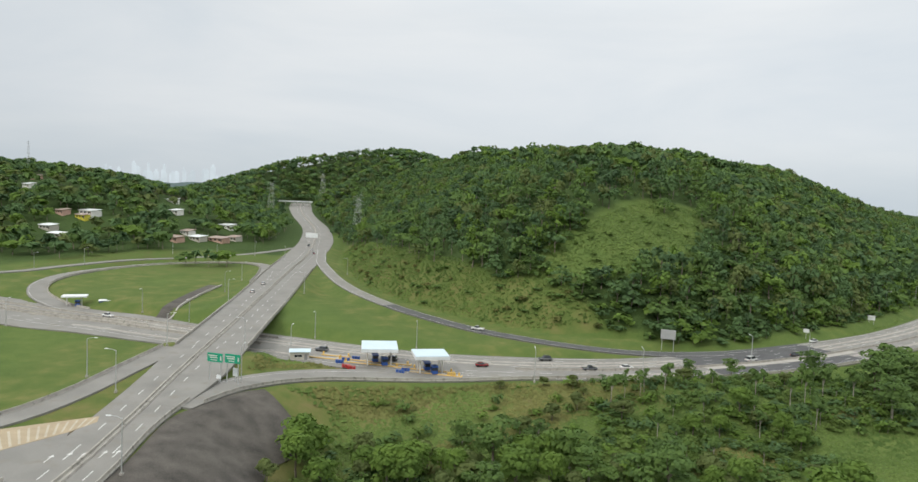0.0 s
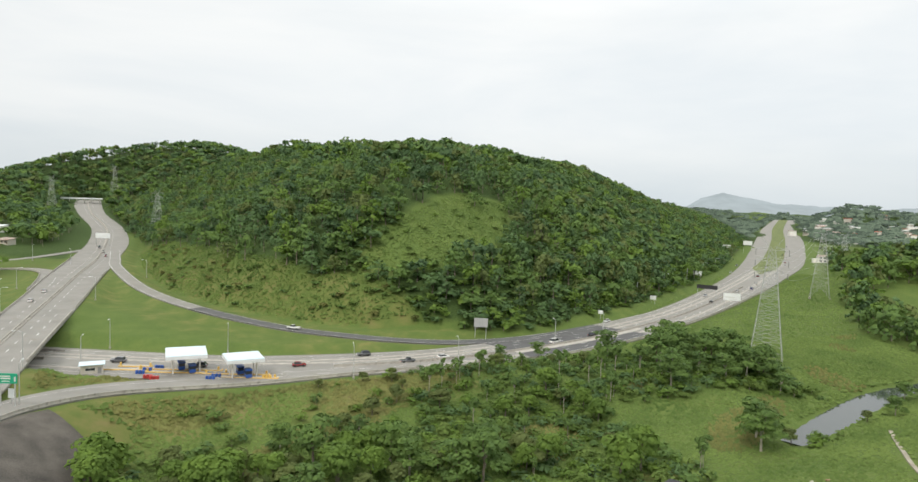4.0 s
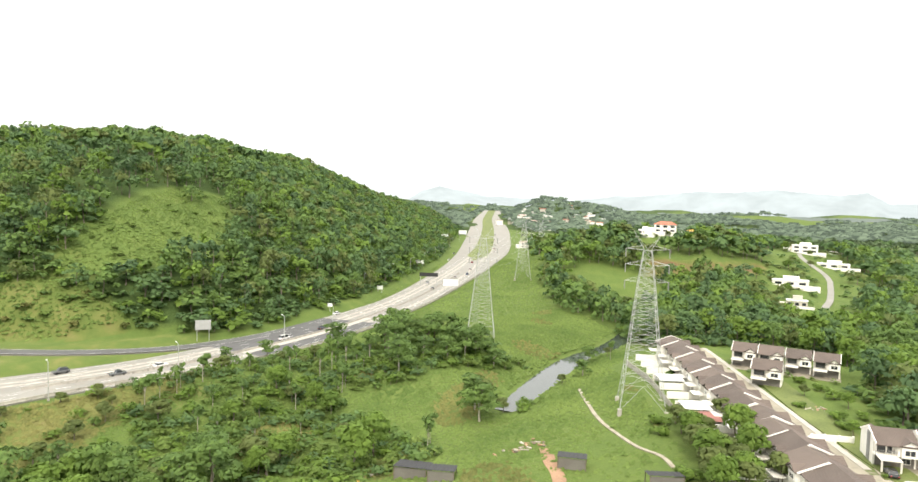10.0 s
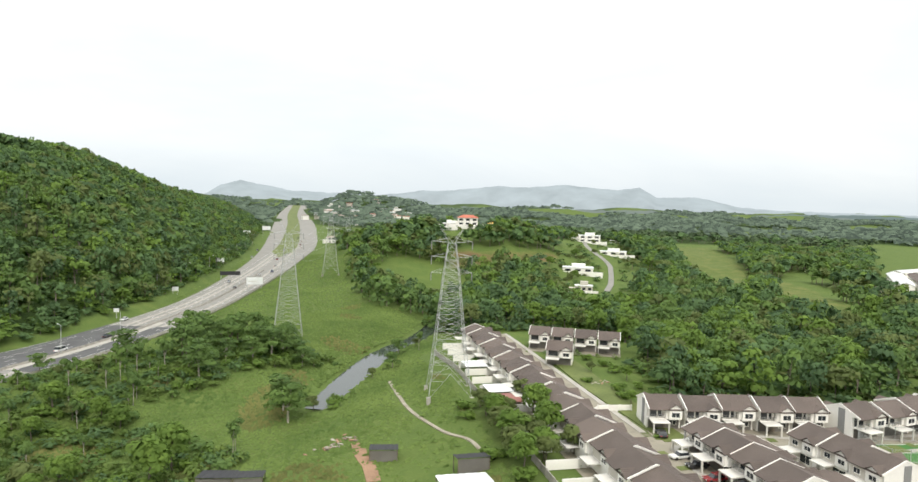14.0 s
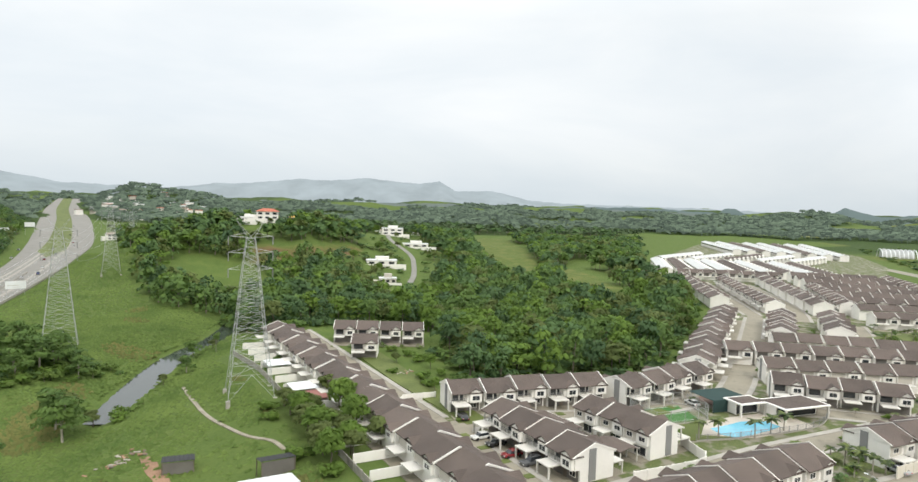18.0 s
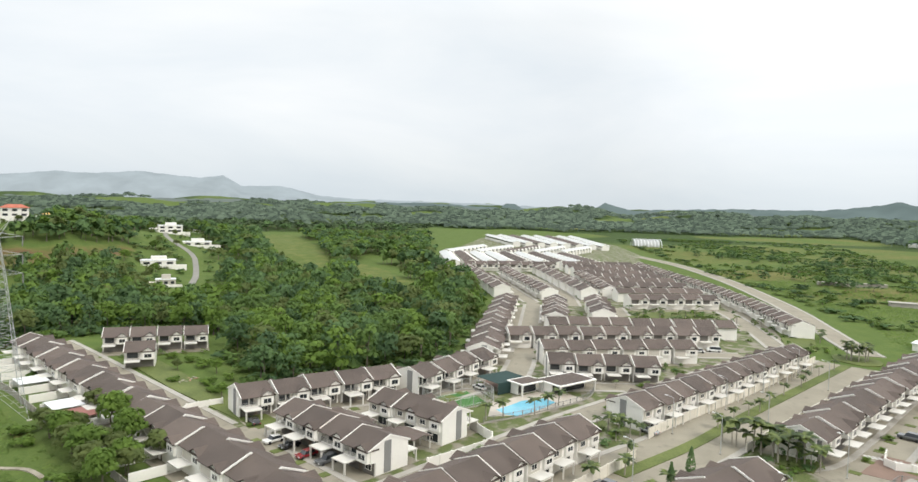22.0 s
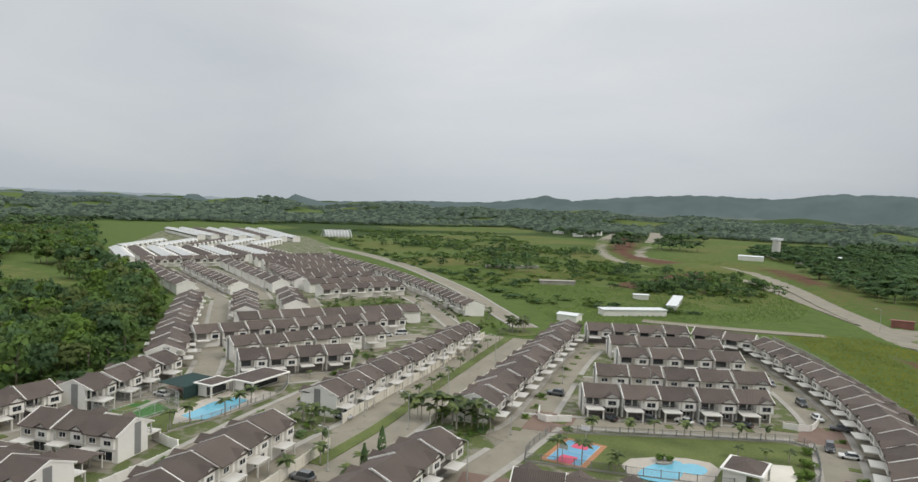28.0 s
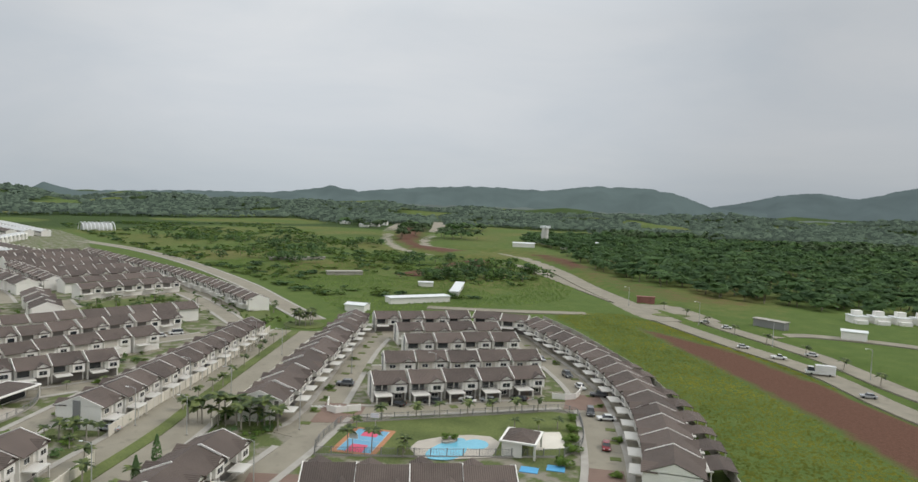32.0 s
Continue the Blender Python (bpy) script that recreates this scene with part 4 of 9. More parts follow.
    woods("suburb_woods", X[keep], Y[keep], [tree_template(50 + i, k, 32, 0.31, 1, 3) for i, k in enumerate(("umbrella", "round", "round"))], (8, 14), (9, 15), HILL_MATS, "thick woods round hillside houses", 8)


plant_hill()

OPEN_NE = [[(1100, 1250), (759, 813), (542, 560), (280, 279), (247, 237), (249, 201), (230, 170), (215, 152), (196, 132), (150, 70), (60, 60), (-80, 100), (-80, 240), (200, 340), (700, 900)],
           [(360, 268), (372, 250), (392, 230), (440, 226), (466, 243), (420, 250), (396, 284)], [(420, 200), (480, 195), (500, 235), (430, 235)], [(560, 560), (620, 540), (660, 600), (590, 620)],
           [(330, 165), (300, 140), (345, 128), (390, 150), (470, 185), (540, 215), (640, 265), (720, 315), (690, 345), (600, 305), (540, 265), (470, 245), (410, 222), (360, 195)], [(395, 290), (440, 285), (520, 310), (520, 345), (420, 335)], [(500, 190), (520, 185), (660, 290), (640, 300)]] + FAIRWAYS


def plant_lowland():
    rng = np.random.RandomState(21)
    X, Y = jittered(170, 980, -10, 720, 8.2, 22)
    r = np.hypot(X, Y)
    behind = [(161, 63), (166, 54), (184, 30), (206, 9), (250, 5), (323, -2), (352, 0), (466, 22), (470, 60), (330, 45), (250, 60), (222, 82), (186, 82)]
    keep = ((signed(X, Y, ESTATE) > 5) | (signed(X, Y, behind) < -1)) & (r < 900)
    for p in OPEN_NE:
        keep &= signed(X, Y, p) > 2
    gap = waves(X, Y, 150, 23)
    keep &= (gap < 0.55) | (r < 330)
    keep &= signed(X, Y, [(146, 74), (164, 58), (182, 62), (196, 76), (210, 80), (224, 84), (224, 118), (204, 128)]) > 1
    t = [tree_template(60 + i, k, 130, 0.16) for i, k in enumerate(("round_low", "umbrella_low", "round_low", "umbrella_low", "round_low"))]
    tn = [tree_template(160 + i, k, 340, 0.1) for i, k in enumerate(("round_low", "layered", "round", "layered"))]
    edge = keep & (r < 300)
    woods("estate_edge_woods", X[edge], Y[edge], tn, (9, 14), (9, 13), NEAR_MATS, "dense leafy woods rising behind the row houses", 124)
    U, V = jittered(150, 480, -5, 200, 4.6, 122)
    ok = ((signed(U, V, ESTATE) > 3) | (signed(U, V, behind) < 0)) & (np.hypot(U, V) < 380)
    for p in OPEN_NE:
        ok &= signed(U, V, p) > 1
    ok &= signed(U, V, [(146, 74), (164, 58), (182, 62), (196, 76), (210, 80), (224, 84), (224, 118), (204, 128)]) > 0.5
    tb = [tree_template(170 + i, "bush", 44, 0.26, 1, 3) for i in range(3)]
    woods("woodland_undergrowth", U[ok], V[ok], tb, (2.5, 6), (5, 8), NEAR_MATS, "dense undergrowth at the foot of the woods", 123, "scrub")
    near = keep & (r >= 300) & (r < 470)
    woods("valley_woods", X[near], Y[near], t, (9, 15), (9, 14), NEAR_MATS, "dense green woods beside the houses and golf course", 24)
    tf = [tree_template(70 + i, k, 29, 0.33, 1, 3) for i, k in enumerate(("umbrella", "round", "round"))]
    mid = keep & (r >= 470)
    woods("middle_woods", X[mid], Y[mid], tf, (9, 14), (10, 15), HILL_MATS, "woods and gardens round the villas in the middle distance", 25)
    # far country
    X, Y = jittered(-200, 2300, -2300, 2300, 18, 26)
    r = np.hypot(X, Y)
    az = np.degrees(np.arctan2(X, Y))
    cov = land_cover(X, Y, X * 0)[:, 3]
    keep = (r > 780) & (r < 2250) & (az > 30) & (az < 175) & (cov > 0.35) & (signed(X, Y, FOREST) > 10) & road_clear(X, Y, 8)
    for p in OPEN_NE[:1] + FAIRWAYS:
        keep &= signed(X, Y, p) > 2
    keep &= (signed(X, Y, [(560, 60), (1080, 90), (1120, -170), (560, -190)]) > 8) & (rng.uniform(size=len(X)) < 0.9)
    keep &= (signed(X, Y, [(480, -150), (1200, -160), (1250, -520), (900, -620), (620, -430), (420, -380), (200, -240)]) > 0)
    tt = [tree_template(80 + i, k, 24, 0.36, 0, 3) for i, k in enumerate(("umbrella", "round", "round"))]
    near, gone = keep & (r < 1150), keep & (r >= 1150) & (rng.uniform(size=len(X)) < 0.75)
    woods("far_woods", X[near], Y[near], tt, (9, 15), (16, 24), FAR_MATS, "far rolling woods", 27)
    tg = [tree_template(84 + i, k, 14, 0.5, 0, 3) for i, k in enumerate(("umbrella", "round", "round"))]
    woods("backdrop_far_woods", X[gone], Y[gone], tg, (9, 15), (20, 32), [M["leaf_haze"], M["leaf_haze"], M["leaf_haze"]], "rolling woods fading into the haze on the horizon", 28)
    # woods beyond the avenue, and scrub on the eastern plain
    wood_e = [(434, -523), (310, -418), (250, -386), (196, -366), (156, -366), (100, -385), (40, -370), (-60, -300), (-60, -900), (420, -1000), (700, -760), (560, -600), (470, -560), (380, -480)]
    X, Y = jittered(-60, 720, -1000, -300, 12, 28)
    keep = (signed(X, Y, wood_e) < 0) & road_clear(X, Y, 6) & (waves(X, Y, 120, 41) < 0.7)
    ta = [tree_template(180 + i, k, 34, 0.29, 1, 3) for i, k in enumerate(("umbrella", "round", "round"))]
    woods("avenue_woods", X[keep], Y[keep], ta, (5.5, 10), (13, 19), [M["leaf_deep"], M["leaf_dark"], M["leaf_deep"], M["leaf_dark"], M["bark"]], "dark low woods beyond the avenue", 29)
    X, Y = jittered(180, 1100, -560, -150, 7.5, 30)
    scrub = waves(X, Y, 130, 33) + 0.6 * waves(X, Y, 45, 34)
    keep = (scrub > 0.0) & (rng.uniform(size=len(X)) < 0.8) & (signed(X, Y, [(300, -170), (620, -175), (1050, -190), (1000, -500), (560, -380), (420, -390), (290, -330), (250, -230)]) < 0) & road_clear(X, Y, 4)
    woods("plain_scrub", X[keep], Y[keep], [tree_template(90 + i, "bush", 30, 0.34, 1, 3) for i in range(3)], (0.9, 4), (4, 9), [M["leaf_mid"], M["tall_grass"], M["leaf_dark"], M["tall_grass"], M["leaf_deep"], M["bark"]], "clumps of bushes scattered over the grass plain", 31, "scrub")


plant_lowland()


def plant_thickets():
    """Dark groups of trees on the eastern plain, and bushes over the open slopes round the villas."""
    rng = np.random.RandomState(91)
    X, Y = [], []
    for cx, cy, n, sx, sy in ((328, -270, 10, 7, 10), (327, -297, 14, 8, 12), (361, -351, 16, 10, 14), (309, -306, 12, 8, 12), (322, -358, 12, 8, 8), (300, -354, 8, 5, 6), (420, -330, 16, 16, 20), (560, -300, 22, 30, 30), (640, -350, 20, 26, 26), (480, -225, 18, 30, 16), (700, -250, 20, 40, 26), (600, -395, 14, 18, 16)):
        X.append(rng.normal(cx, sx, n))
        Y.append(rng.normal(cy, sy, n))
    X, Y = np.concatenate(X), np.concatenate(Y)
    keep = road_clear(X, Y, 6)
    t = [tree_template(190 + i, k, 60, 0.2, 1, 3) for i, k in enumerate(("round_low", "umbrella_low", "round_low"))]
    woods("plain_thickets", X[keep], Y[keep], t, (4, 8), (8, 13), [M["leaf_dark"], M["leaf_deep"], M["leaf_mid"], M["bark"]], "dark thickets of trees on the grass plain", 92)
    X, Y = jittered(250, 720, 120, 560, 7.0, 93)
    ok = np.zeros(len(X), bool)
    for p in OPEN_NE[2:7]:
        ok |= signed(X, Y, p) < 0
    ok &= signed(X, Y, OPEN_NE[0]) > 3
    ok &= (signed(X, Y, VILLA_SOIL) > 4) & (rng.uniform(size=len(X)) < 0.5) & (line_distance(X, Y, np.array([(372, 160), (410, 174), (464, 197), (505, 218), (560, 262), (640, 300), (720, 335)], float))[0] > 8)
    woods("slope_bushes", X[ok], Y[ok], [tree_template(195 + i, "bush", 40, 0.28, 1, 3) for i in range(3)], (1.5, 4.5), (4, 8), [M["leaf_mid"], M["leaf_olive"], M["leaf_dark"], M["bark"]], "bushes scattered over the slopes round the villas", 94, "scrub")


plant_thickets()


def grass_tufts(name, X, Y, mat, high, seed, label, blades=4):
    """Low leaning tufts: each a small uneven cone of grass with four sloping sides."""
    rng = np.random.RandomState(seed)
    blades = max(2, blades // 2)
    Z = height(X, Y)
    m = len(X) * blades
    X, Y, Z = (np.repeat(v, blades) for v in (X, Y, Z))
    c = np.stack([X + rng.normal(size=m) * 0.6, Y + rng.normal(size=m) * 0.6, Z - 0.15], -1)
    a = rng.uniform(0, 6.28, m)
    u = np.stack([np.cos(a), np.sin(a), 0 * a], -1)
    v = np.stack([-np.sin(a), np.cos(a), 0 * a], -1)
    size = lambda lo, hi: rng.uniform(lo, hi, m)[:, None]
    up = np.array([0, 0, 1.0])
    L, W = size(0.45, 1.1), size(0.4, 0.9)
    top = c + u * L * size(-0.5, 0.5) + v * W * size(-0.5, 0.5) + up * (rng.uniform(*high, m)[:, None])
    V = np.stack([c - u * L, c - v * W, c + u * L, c + v * W, top], 1).reshape(-1, 3)
    k = np.arange(m)[:, None] * 5
    Q = np.concatenate([k + np.array([t]) for t in ((0, 1, 4), (1, 2, 4), (2, 3, 4), (3, 0, 4))])
    side = np.stack([-u, -v, u, v, 0 * v], 1) * 0.35
    N = side + up + 0.1 * rng.normal(size=(m, 5, 3))
    N = (N / np.linalg.norm(N, axis=2)[:, :, None]).reshape(-1, 3)
    ob = raw_mesh(name, V, Q, [mat], normals=N)
    return tagged(ob, label, "tall grass", kind="stuff")


def plant_grass():
    rng = np.random.RandomState(50)
    X, Y = jittered(-60, 250, 60, 240, 1.2, 51)
    d, _ = line_distance(X, Y, STREAM)
    keep = (signed(X, Y, ESTATE) > 1.5) & road_clear(X, Y, 3.5) & (d > 6) & (waves(X, Y, 26, 52) > -1.2) & (np.hypot(X, Y) > 105) & (Y < 235)
    keep &= line_distance(X, Y, np.array(FIELD_PATH))[0] > 1.8
    keep &= ~((X < -32) & (Y < 176))
    keep &= ~((X > 92) & (X < 124) & (Y > 66) & (Y < 100) & (rng.uniform(size=len(X)) < 0.75))
    dry = waves(X, Y, 40, 53) * 0.8 + 0.9 * smoothstep(164, 195, Y) * smoothstep(75, 30, X)
    g = keep & (dry < 0.55)
    grass_tufts("valley_grass", X[g], Y[g], M["tall_grass"], (0.25, 0.75), 54, "tall bright green grass filling the valley")
    g = keep & (dry >= 0.55)
    grass_tufts("dry_slope_grass", X[g], Y[g], M["dry_grass"], (0.3, 0.9), 55, "tall yellowing grass on the bank below the toll road")
    X, Y = jittered(-95, 60, 275, 560, 1.6, 56)
    keep = (signed(X, Y, HILL_FOOT) < -1) & (signed(X, Y, FOREST) > -4) & road_clear(X, Y, 2.5)
    grass_tufts("hill_slope_grass", X[keep], Y[keep], M["tall_grass"], (0.4, 1.1), 58, "tall straw-green grass on the hill slope", 4)
    X, Y = jittered(30, 145, 290, 405, 1.5, 59)
    keep = (signed(X, Y, CLEARING) < 0)
    grass_tufts("clearing_grass", X[keep], Y[keep], M["tall_grass"], (0.35, 0.9), 60, "tall pale green grass in the hill clearing", 4)
    X, Y = jittered(140, 430, 120, 480, 2.6, 64)
    keep = (signed(X, Y, OPEN_NE[0]) < 0) & road_clear(X, Y, 2.5) & (line_distance(X, Y, STREAM)[0] > 7) & (signed(X, Y, ESTATE) > 8) & (signed(X, Y, FOREST) > 6)
    grass_tufts("bank_grass", X[keep], Y[keep], M["tall_grass"], (0.3, 0.9), 65, "rank bright grass on the bank beside the motorway", 9)
    X, Y = jittered(205, 480, -400, -140, 3.0, 67)
    plain = [(236, -150), (300, -172), (480, -186), (480, -300), (430, -400), (330, -372), (262, -330), (222, -270), (232, -205)]
    keep = (signed(X, Y, plain) < 0) & road_clear(X, Y, 3) & (waves(X, Y, 60, 68) > -0.7)
    for f in RED_SOILS:
        keep &= signed(X, Y, f) > 2
    grass_tufts("plain_grass", X[keep], Y[keep], M["tall_grass"], (0.3, 1.0), 69, "rank green grass over the eastern plain", 6)
    X, Y = jittered(20, 200, -270, -110, 1.05, 61)
    keep = (signed(X, Y, EAST_FIELD) < -2) & (signed(X, Y, FIELD_SOIL) > 2)
    grass_tufts("east_field_grass", X[keep], Y[keep], M["field_grass"], (0.15, 0.45), 63, "rank bright green grass beside the bare red strip")


FIELD_PATH = [(155.5, 136.6), (138.1, 117.8), (129.7, 106.8), (124.1, 97.0), (119.6, 88.0), (117.5, 80.6), (113.9, 75.2)]
EAST_FIELD = [(60, -122), (77, -142), (114, -179), (165, -213), (192, -227), (205, -240), (185, -268), (157, -262), (121, -243), (83, -224), (50, -197), (0, -170), (0, -120)]
plant_grass()




def valley_scrub():
    rng = np.random.RandomState(70)
    X, Y = jittered(-45, 165, 118, 212, 3.4, 71)
    d, _ = line_distance(X, Y, STREAM)
    keep = road_clear(X, Y, 5) & (d > 7) & ~((X > 92) & (Y < 168)) & ~((X < -32) & (Y < 176)) & (rng.uniform(size=len(X)) < 0.5 + 0.4 * smoothstep(20, 120, X)) & (signed(X, Y, ESTATE) > 12)
    keep &= ~((Y > 168) & (X < 40) & (rng.uniform(size=len(X)) < 0.85))
    woods("valley_scrub", X[keep], Y[keep], [tree_template(140 + i, "bush", 70, 0.2, 1, 3) for i in range(4)], (1.6, 4.2), (3, 6), [M["leaf_mid"], M["leaf_bright"], M["leaf_dark"], M["tall_grass"], M["bark"]], "thick green scrub filling the valley below the motorway", 72, "scrub")


valley_scrub()
# single trees
def single_tree(name, seed, kind, sprays, size, mat, bark, high, wide, label):
    rng = np.random.RandomState(seed)
    bl = tree_blobs(rng, kind)
    cv, cq, cn = clumps(rng, bl, sprays, size / wide)
    tv, tq, tn = trunk_arrays(rng, bl, 0.018 if kind == "slender" else 0.026, 7, 6)
    sc = np.array([wide, wide, high])
    root = new(name)
    root.empty_display_size = 0.5
    tagged(root, label, "tree")
    a = raw_mesh("crown", cv * sc, cq, [mat], normals=cn)
    b = raw_mesh("trunk", tv * sc, tq, [bark])
    a.parent = b.parent = root
    return root


TREES = [single_tree("broad_tree", 101, "layered", 1300, 0.78, M["leaf_mid"], M["pale_bark"], 11, 13, "wide layered green tree rising from tall valley grass"),
         single_tree("dense_tree", 102, "round", 1250, 0.82, M["leaf_bright"], M["bark"], 9.5, 10.5, "dense bright green leafy tree in the valley"),
         single_tree("slender_tree", 103, "slender", 520, 0.7, M["leaf_mid"], M["pale_bark"], 11, 8, "slender pale-trunked tree with a thin green crown"),
         single_tree("dark_tree", 104, "layered", 1500, 0.82, M["leaf_mid"], M["bark"], 14, 15, "large dark green tree with spreading tiers of leaves"),
         single_tree("bushy_tree", 105, "round", 950, 0.72, M["leaf_olive"], M["bark"], 6.5, 8, "low rounded olive green tree"),
         single_tree("thin_tree", 106, "slender", 160, 0.6, M["leaf_mid"], M["pale_bark"], 9, 6, "nearly bare pale-stemmed tree"),
         single_tree("shrub", 107, "bush", 300, 0.6, M["leaf_bright"], M["bark"], 2.6, 4.2, "bright green leafy shrub")]
TREE_USED = [False] * len(TREES)


def plant(kind, x, y, scale=1.0, z=None, label=""):
    """One more tree of a kind; the first takes the made one."""
    rng = random.Random(int(x * 31 + y * 17))
    m = pose(x, y, height1(x, y) if z is None else z, 0, 0, rng.uniform(0, 360)) @ Matrix.Diagonal((scale * rng.uniform(0.9, 1.1), scale * rng.uniform(0.9, 1.1), scale, 1))
    ob = TREES[kind]
    if TREE_USED[kind]:
        ob = copy_thing(ob, m)
        ob.matrix_basis = m
    else:
        TREE_USED[kind] = True
        ob.matrix_basis = m
    if label:
        ob["label"] = label
    return ob


# the valley below the motorway: chosen big trees first, then a loose stand
for k, x, y, s in ((1, -9, 143, 1.0), (1, 15, 145, 1.0), (1, -33, 143, 1.0), (4, -20, 158, 1.0), (0, 3, 165, 0.7), (1, 72, 126, 1.15), (1, 80, 131, 1.1), (5, 90, 124, 0.9), (5, 93, 127, 0.9),
                   (0, 113, 133, 0.95), (0, 118, 141, 0.9), (4, 126, 147, 1.0), (3, 128, 196, 1.0), (3, 137, 207, 1.0), (3, 146, 199, 0.95), (0, 142, 186, 0.9), (4, 152, 183, 0.9), (2, 121, 190, 1.0), (2, 112, 187, 1.0),
                   (2, 105, 190, 0.95), (2, 98, 186, 1.0), (2, 93, 184, 0.9), (2, 86, 190, 0.85), (4, 102, 206, 0.6), (4, 90, 205, 0.55), (4, 70, 203, 0.8), (2, 62, 196, 0.85), (2, 45, 190, 0.85), (5, 49, 191, 0.9),
                   (5, 54, 193, 0.9), (5, 56, 196, 0.8), (4, 35, 187, 0.8), (4, 46, 180, 1.0), (0, 22, 168, 0.6), (4, 18, 172, 0.9), (4, 27, 200, 0.5), (4, 14, 198, 0.45), (4, 36, 202, 0.45), (0, 76, 216, 0.62), (0, 92, 222, 0.6),
                   (4, 58, 140, 0.9), (1, 40, 143, 0.8), (4, 30, 150, 0.9), (4, 5, 152, 0.9), (0, 172, 150, 0.5), (4, 180, 158, 0.6), (0, 190, 163, 0.55), (2, 196, 158, 0.7), (4, 203, 165, 0.6),
                   (4, 124, 136, 0.7), (6, 130, 134, 1.2), (6, 135, 139, 1.1), (6, 121, 146, 1.2), (4, 145.8, 84, 0.95), (1, 134, 74, 0.95), (4, 122, 70, 1.0), (1, 140, 73.5, 0.7), (4, 122, 58, 0.95), (1, 126, 66, 0.9), (4, 131, 80, 0.9), (4, 114, 60, 0.9), (0, 150, 170, 0.6), (4, 160, 148, 0.5)):
    plant(k, x, y, s)
for k, x, y, s in ((4, 470, 224, 0.9), (1, 478, 232, 0.8), (4, 520, 236, 0.9), (1, 412, 200, 0.6), (4, 402, 198, 0.7), (4, 380, 190, 0.8), (4, 575, 262, 1.0), (1, 585, 288, 0.9), (4, 622, 300, 1.0), (4, 345, 168, 0.8), (1, 420, 224, 0.8), (4, 455, 318, 0.8), (4, 436, 303, 0.7), (1, 462, 296, 0.7), (4, 482, 288, 0.8),
                   (6, 166, 66, 1.0), (6, 172, 70, 1.2), (6, 178, 66, 0.9), (1, 184, 72, 0.45), (6, 190, 78, 1.2), (6, 196, 84, 1.0), (4, 186, 84, 0.5), (6, 174, 80, 0.8), (6, 200, 92, 1.0), (1, 162, 62, 0.4)):
    plant(k, x, y, s)
rng_v = random.Random(77)


def stand(x0, x1, y0, y1, step, kinds, lo, hi, chance=1.0):
    """A loose stand of single trees on a jittered grid, clear of roads and water."""
    for x, y in zip(*jittered(x0, x1, y0, y1, step, int(x1 * 3 + y1))):
        ok = road_clear(np.array([x]), np.array([y]), 5)[0] and line_distance(np.array([x]), np.array([y]), STREAM)[0][0] > 9 and not (x > 92 and y < 168)
        if ok and rng_v.random() < chance:
            plant(rng_v.choice(kinds), x, y, rng_v.uniform(lo, hi))


stand(-36, 62, 138, 158, 7.2, (1, 3, 4, 0, 1, 1, 4), 0.7, 1.05, 0.85)
stand(114, 160, 176, 210, 9.5, (3, 0, 2, 3, 0), 0.7, 1.0, 0.9)
stand(80, 114, 174, 208, 9.5, (2, 5, 2, 4), 0.5, 0.75, 0.8)
stand(8, 84, 160, 194, 12.0, (2, 5, 4, 2, 6, 1), 0.5, 0.85, 0.7)
stand(56, 112, 140, 174, 9.5, (1, 4, 2, 6, 4, 5), 0.5, 0.9, 0.75)
stand(20, 100, 198, 214, 11.0, (4, 6, 2, 4), 0.35, 0.55, 0.7)
for k, x, y, sc in ((1, 109, 62, 0.75), (4, 113, 66, 1.0), (1, 118, 70, 0.8), (4, 122, 75, 1.0), (1, 127, 80, 0.75), (4, 131, 85, 0.9), (4, 136, 90, 0.7), (1, 115, 61, 0.7), (4, 120, 65, 0.9), (6, 106, 60, 1.2), (6, 111, 70, 1.2), (6, 133, 92, 1.1), (6, 127, 88, 1.0)):
    plant(k, x, y, sc)
stand(108, 126, 58, 78, 5.5, (1, 4, 1), 0.55, 0.8, 0.8)

# ---------------------------------------------------------------- the housing estate
EAVE, RIDGE, HALF = 5.1, 7.0, 4.05
M["rusty_red"] = material("faded_red_sheet", (0.27, 0.115, 0.095), 0.7, 0.25)
UNIT_LABEL = "white two-storey row house with a brown tiled gable roof"


def roof_slab(bm, w, y_eave, z_eave, z_ridge, thick=0.16):
    """One slope from the ridge at y = 0 down to y_eave."""
    pts = [(-w, 0, z_ridge), (w, 0, z_ridge), (w, y_eave, z_eave), (-w, y_eave, z_eave)]
    up = [bm.verts.new(p) for p in pts]
    dn = [bm.verts.new((x, y, z - thick)) for x, y, z in pts]
    order = range(4) if y_eave < 0 else reversed(range(4))
    order = list(order)
    bm.faces.new([up[i] for i in reversed(order)])
    bm.faces.new([dn[i] for i in order])
    for i in range(4):
        a, b = order[i], order[(i + 1) % 4]
        bm.faces.new((up[a], up[b], dn[b], dn[a]))
    return bm


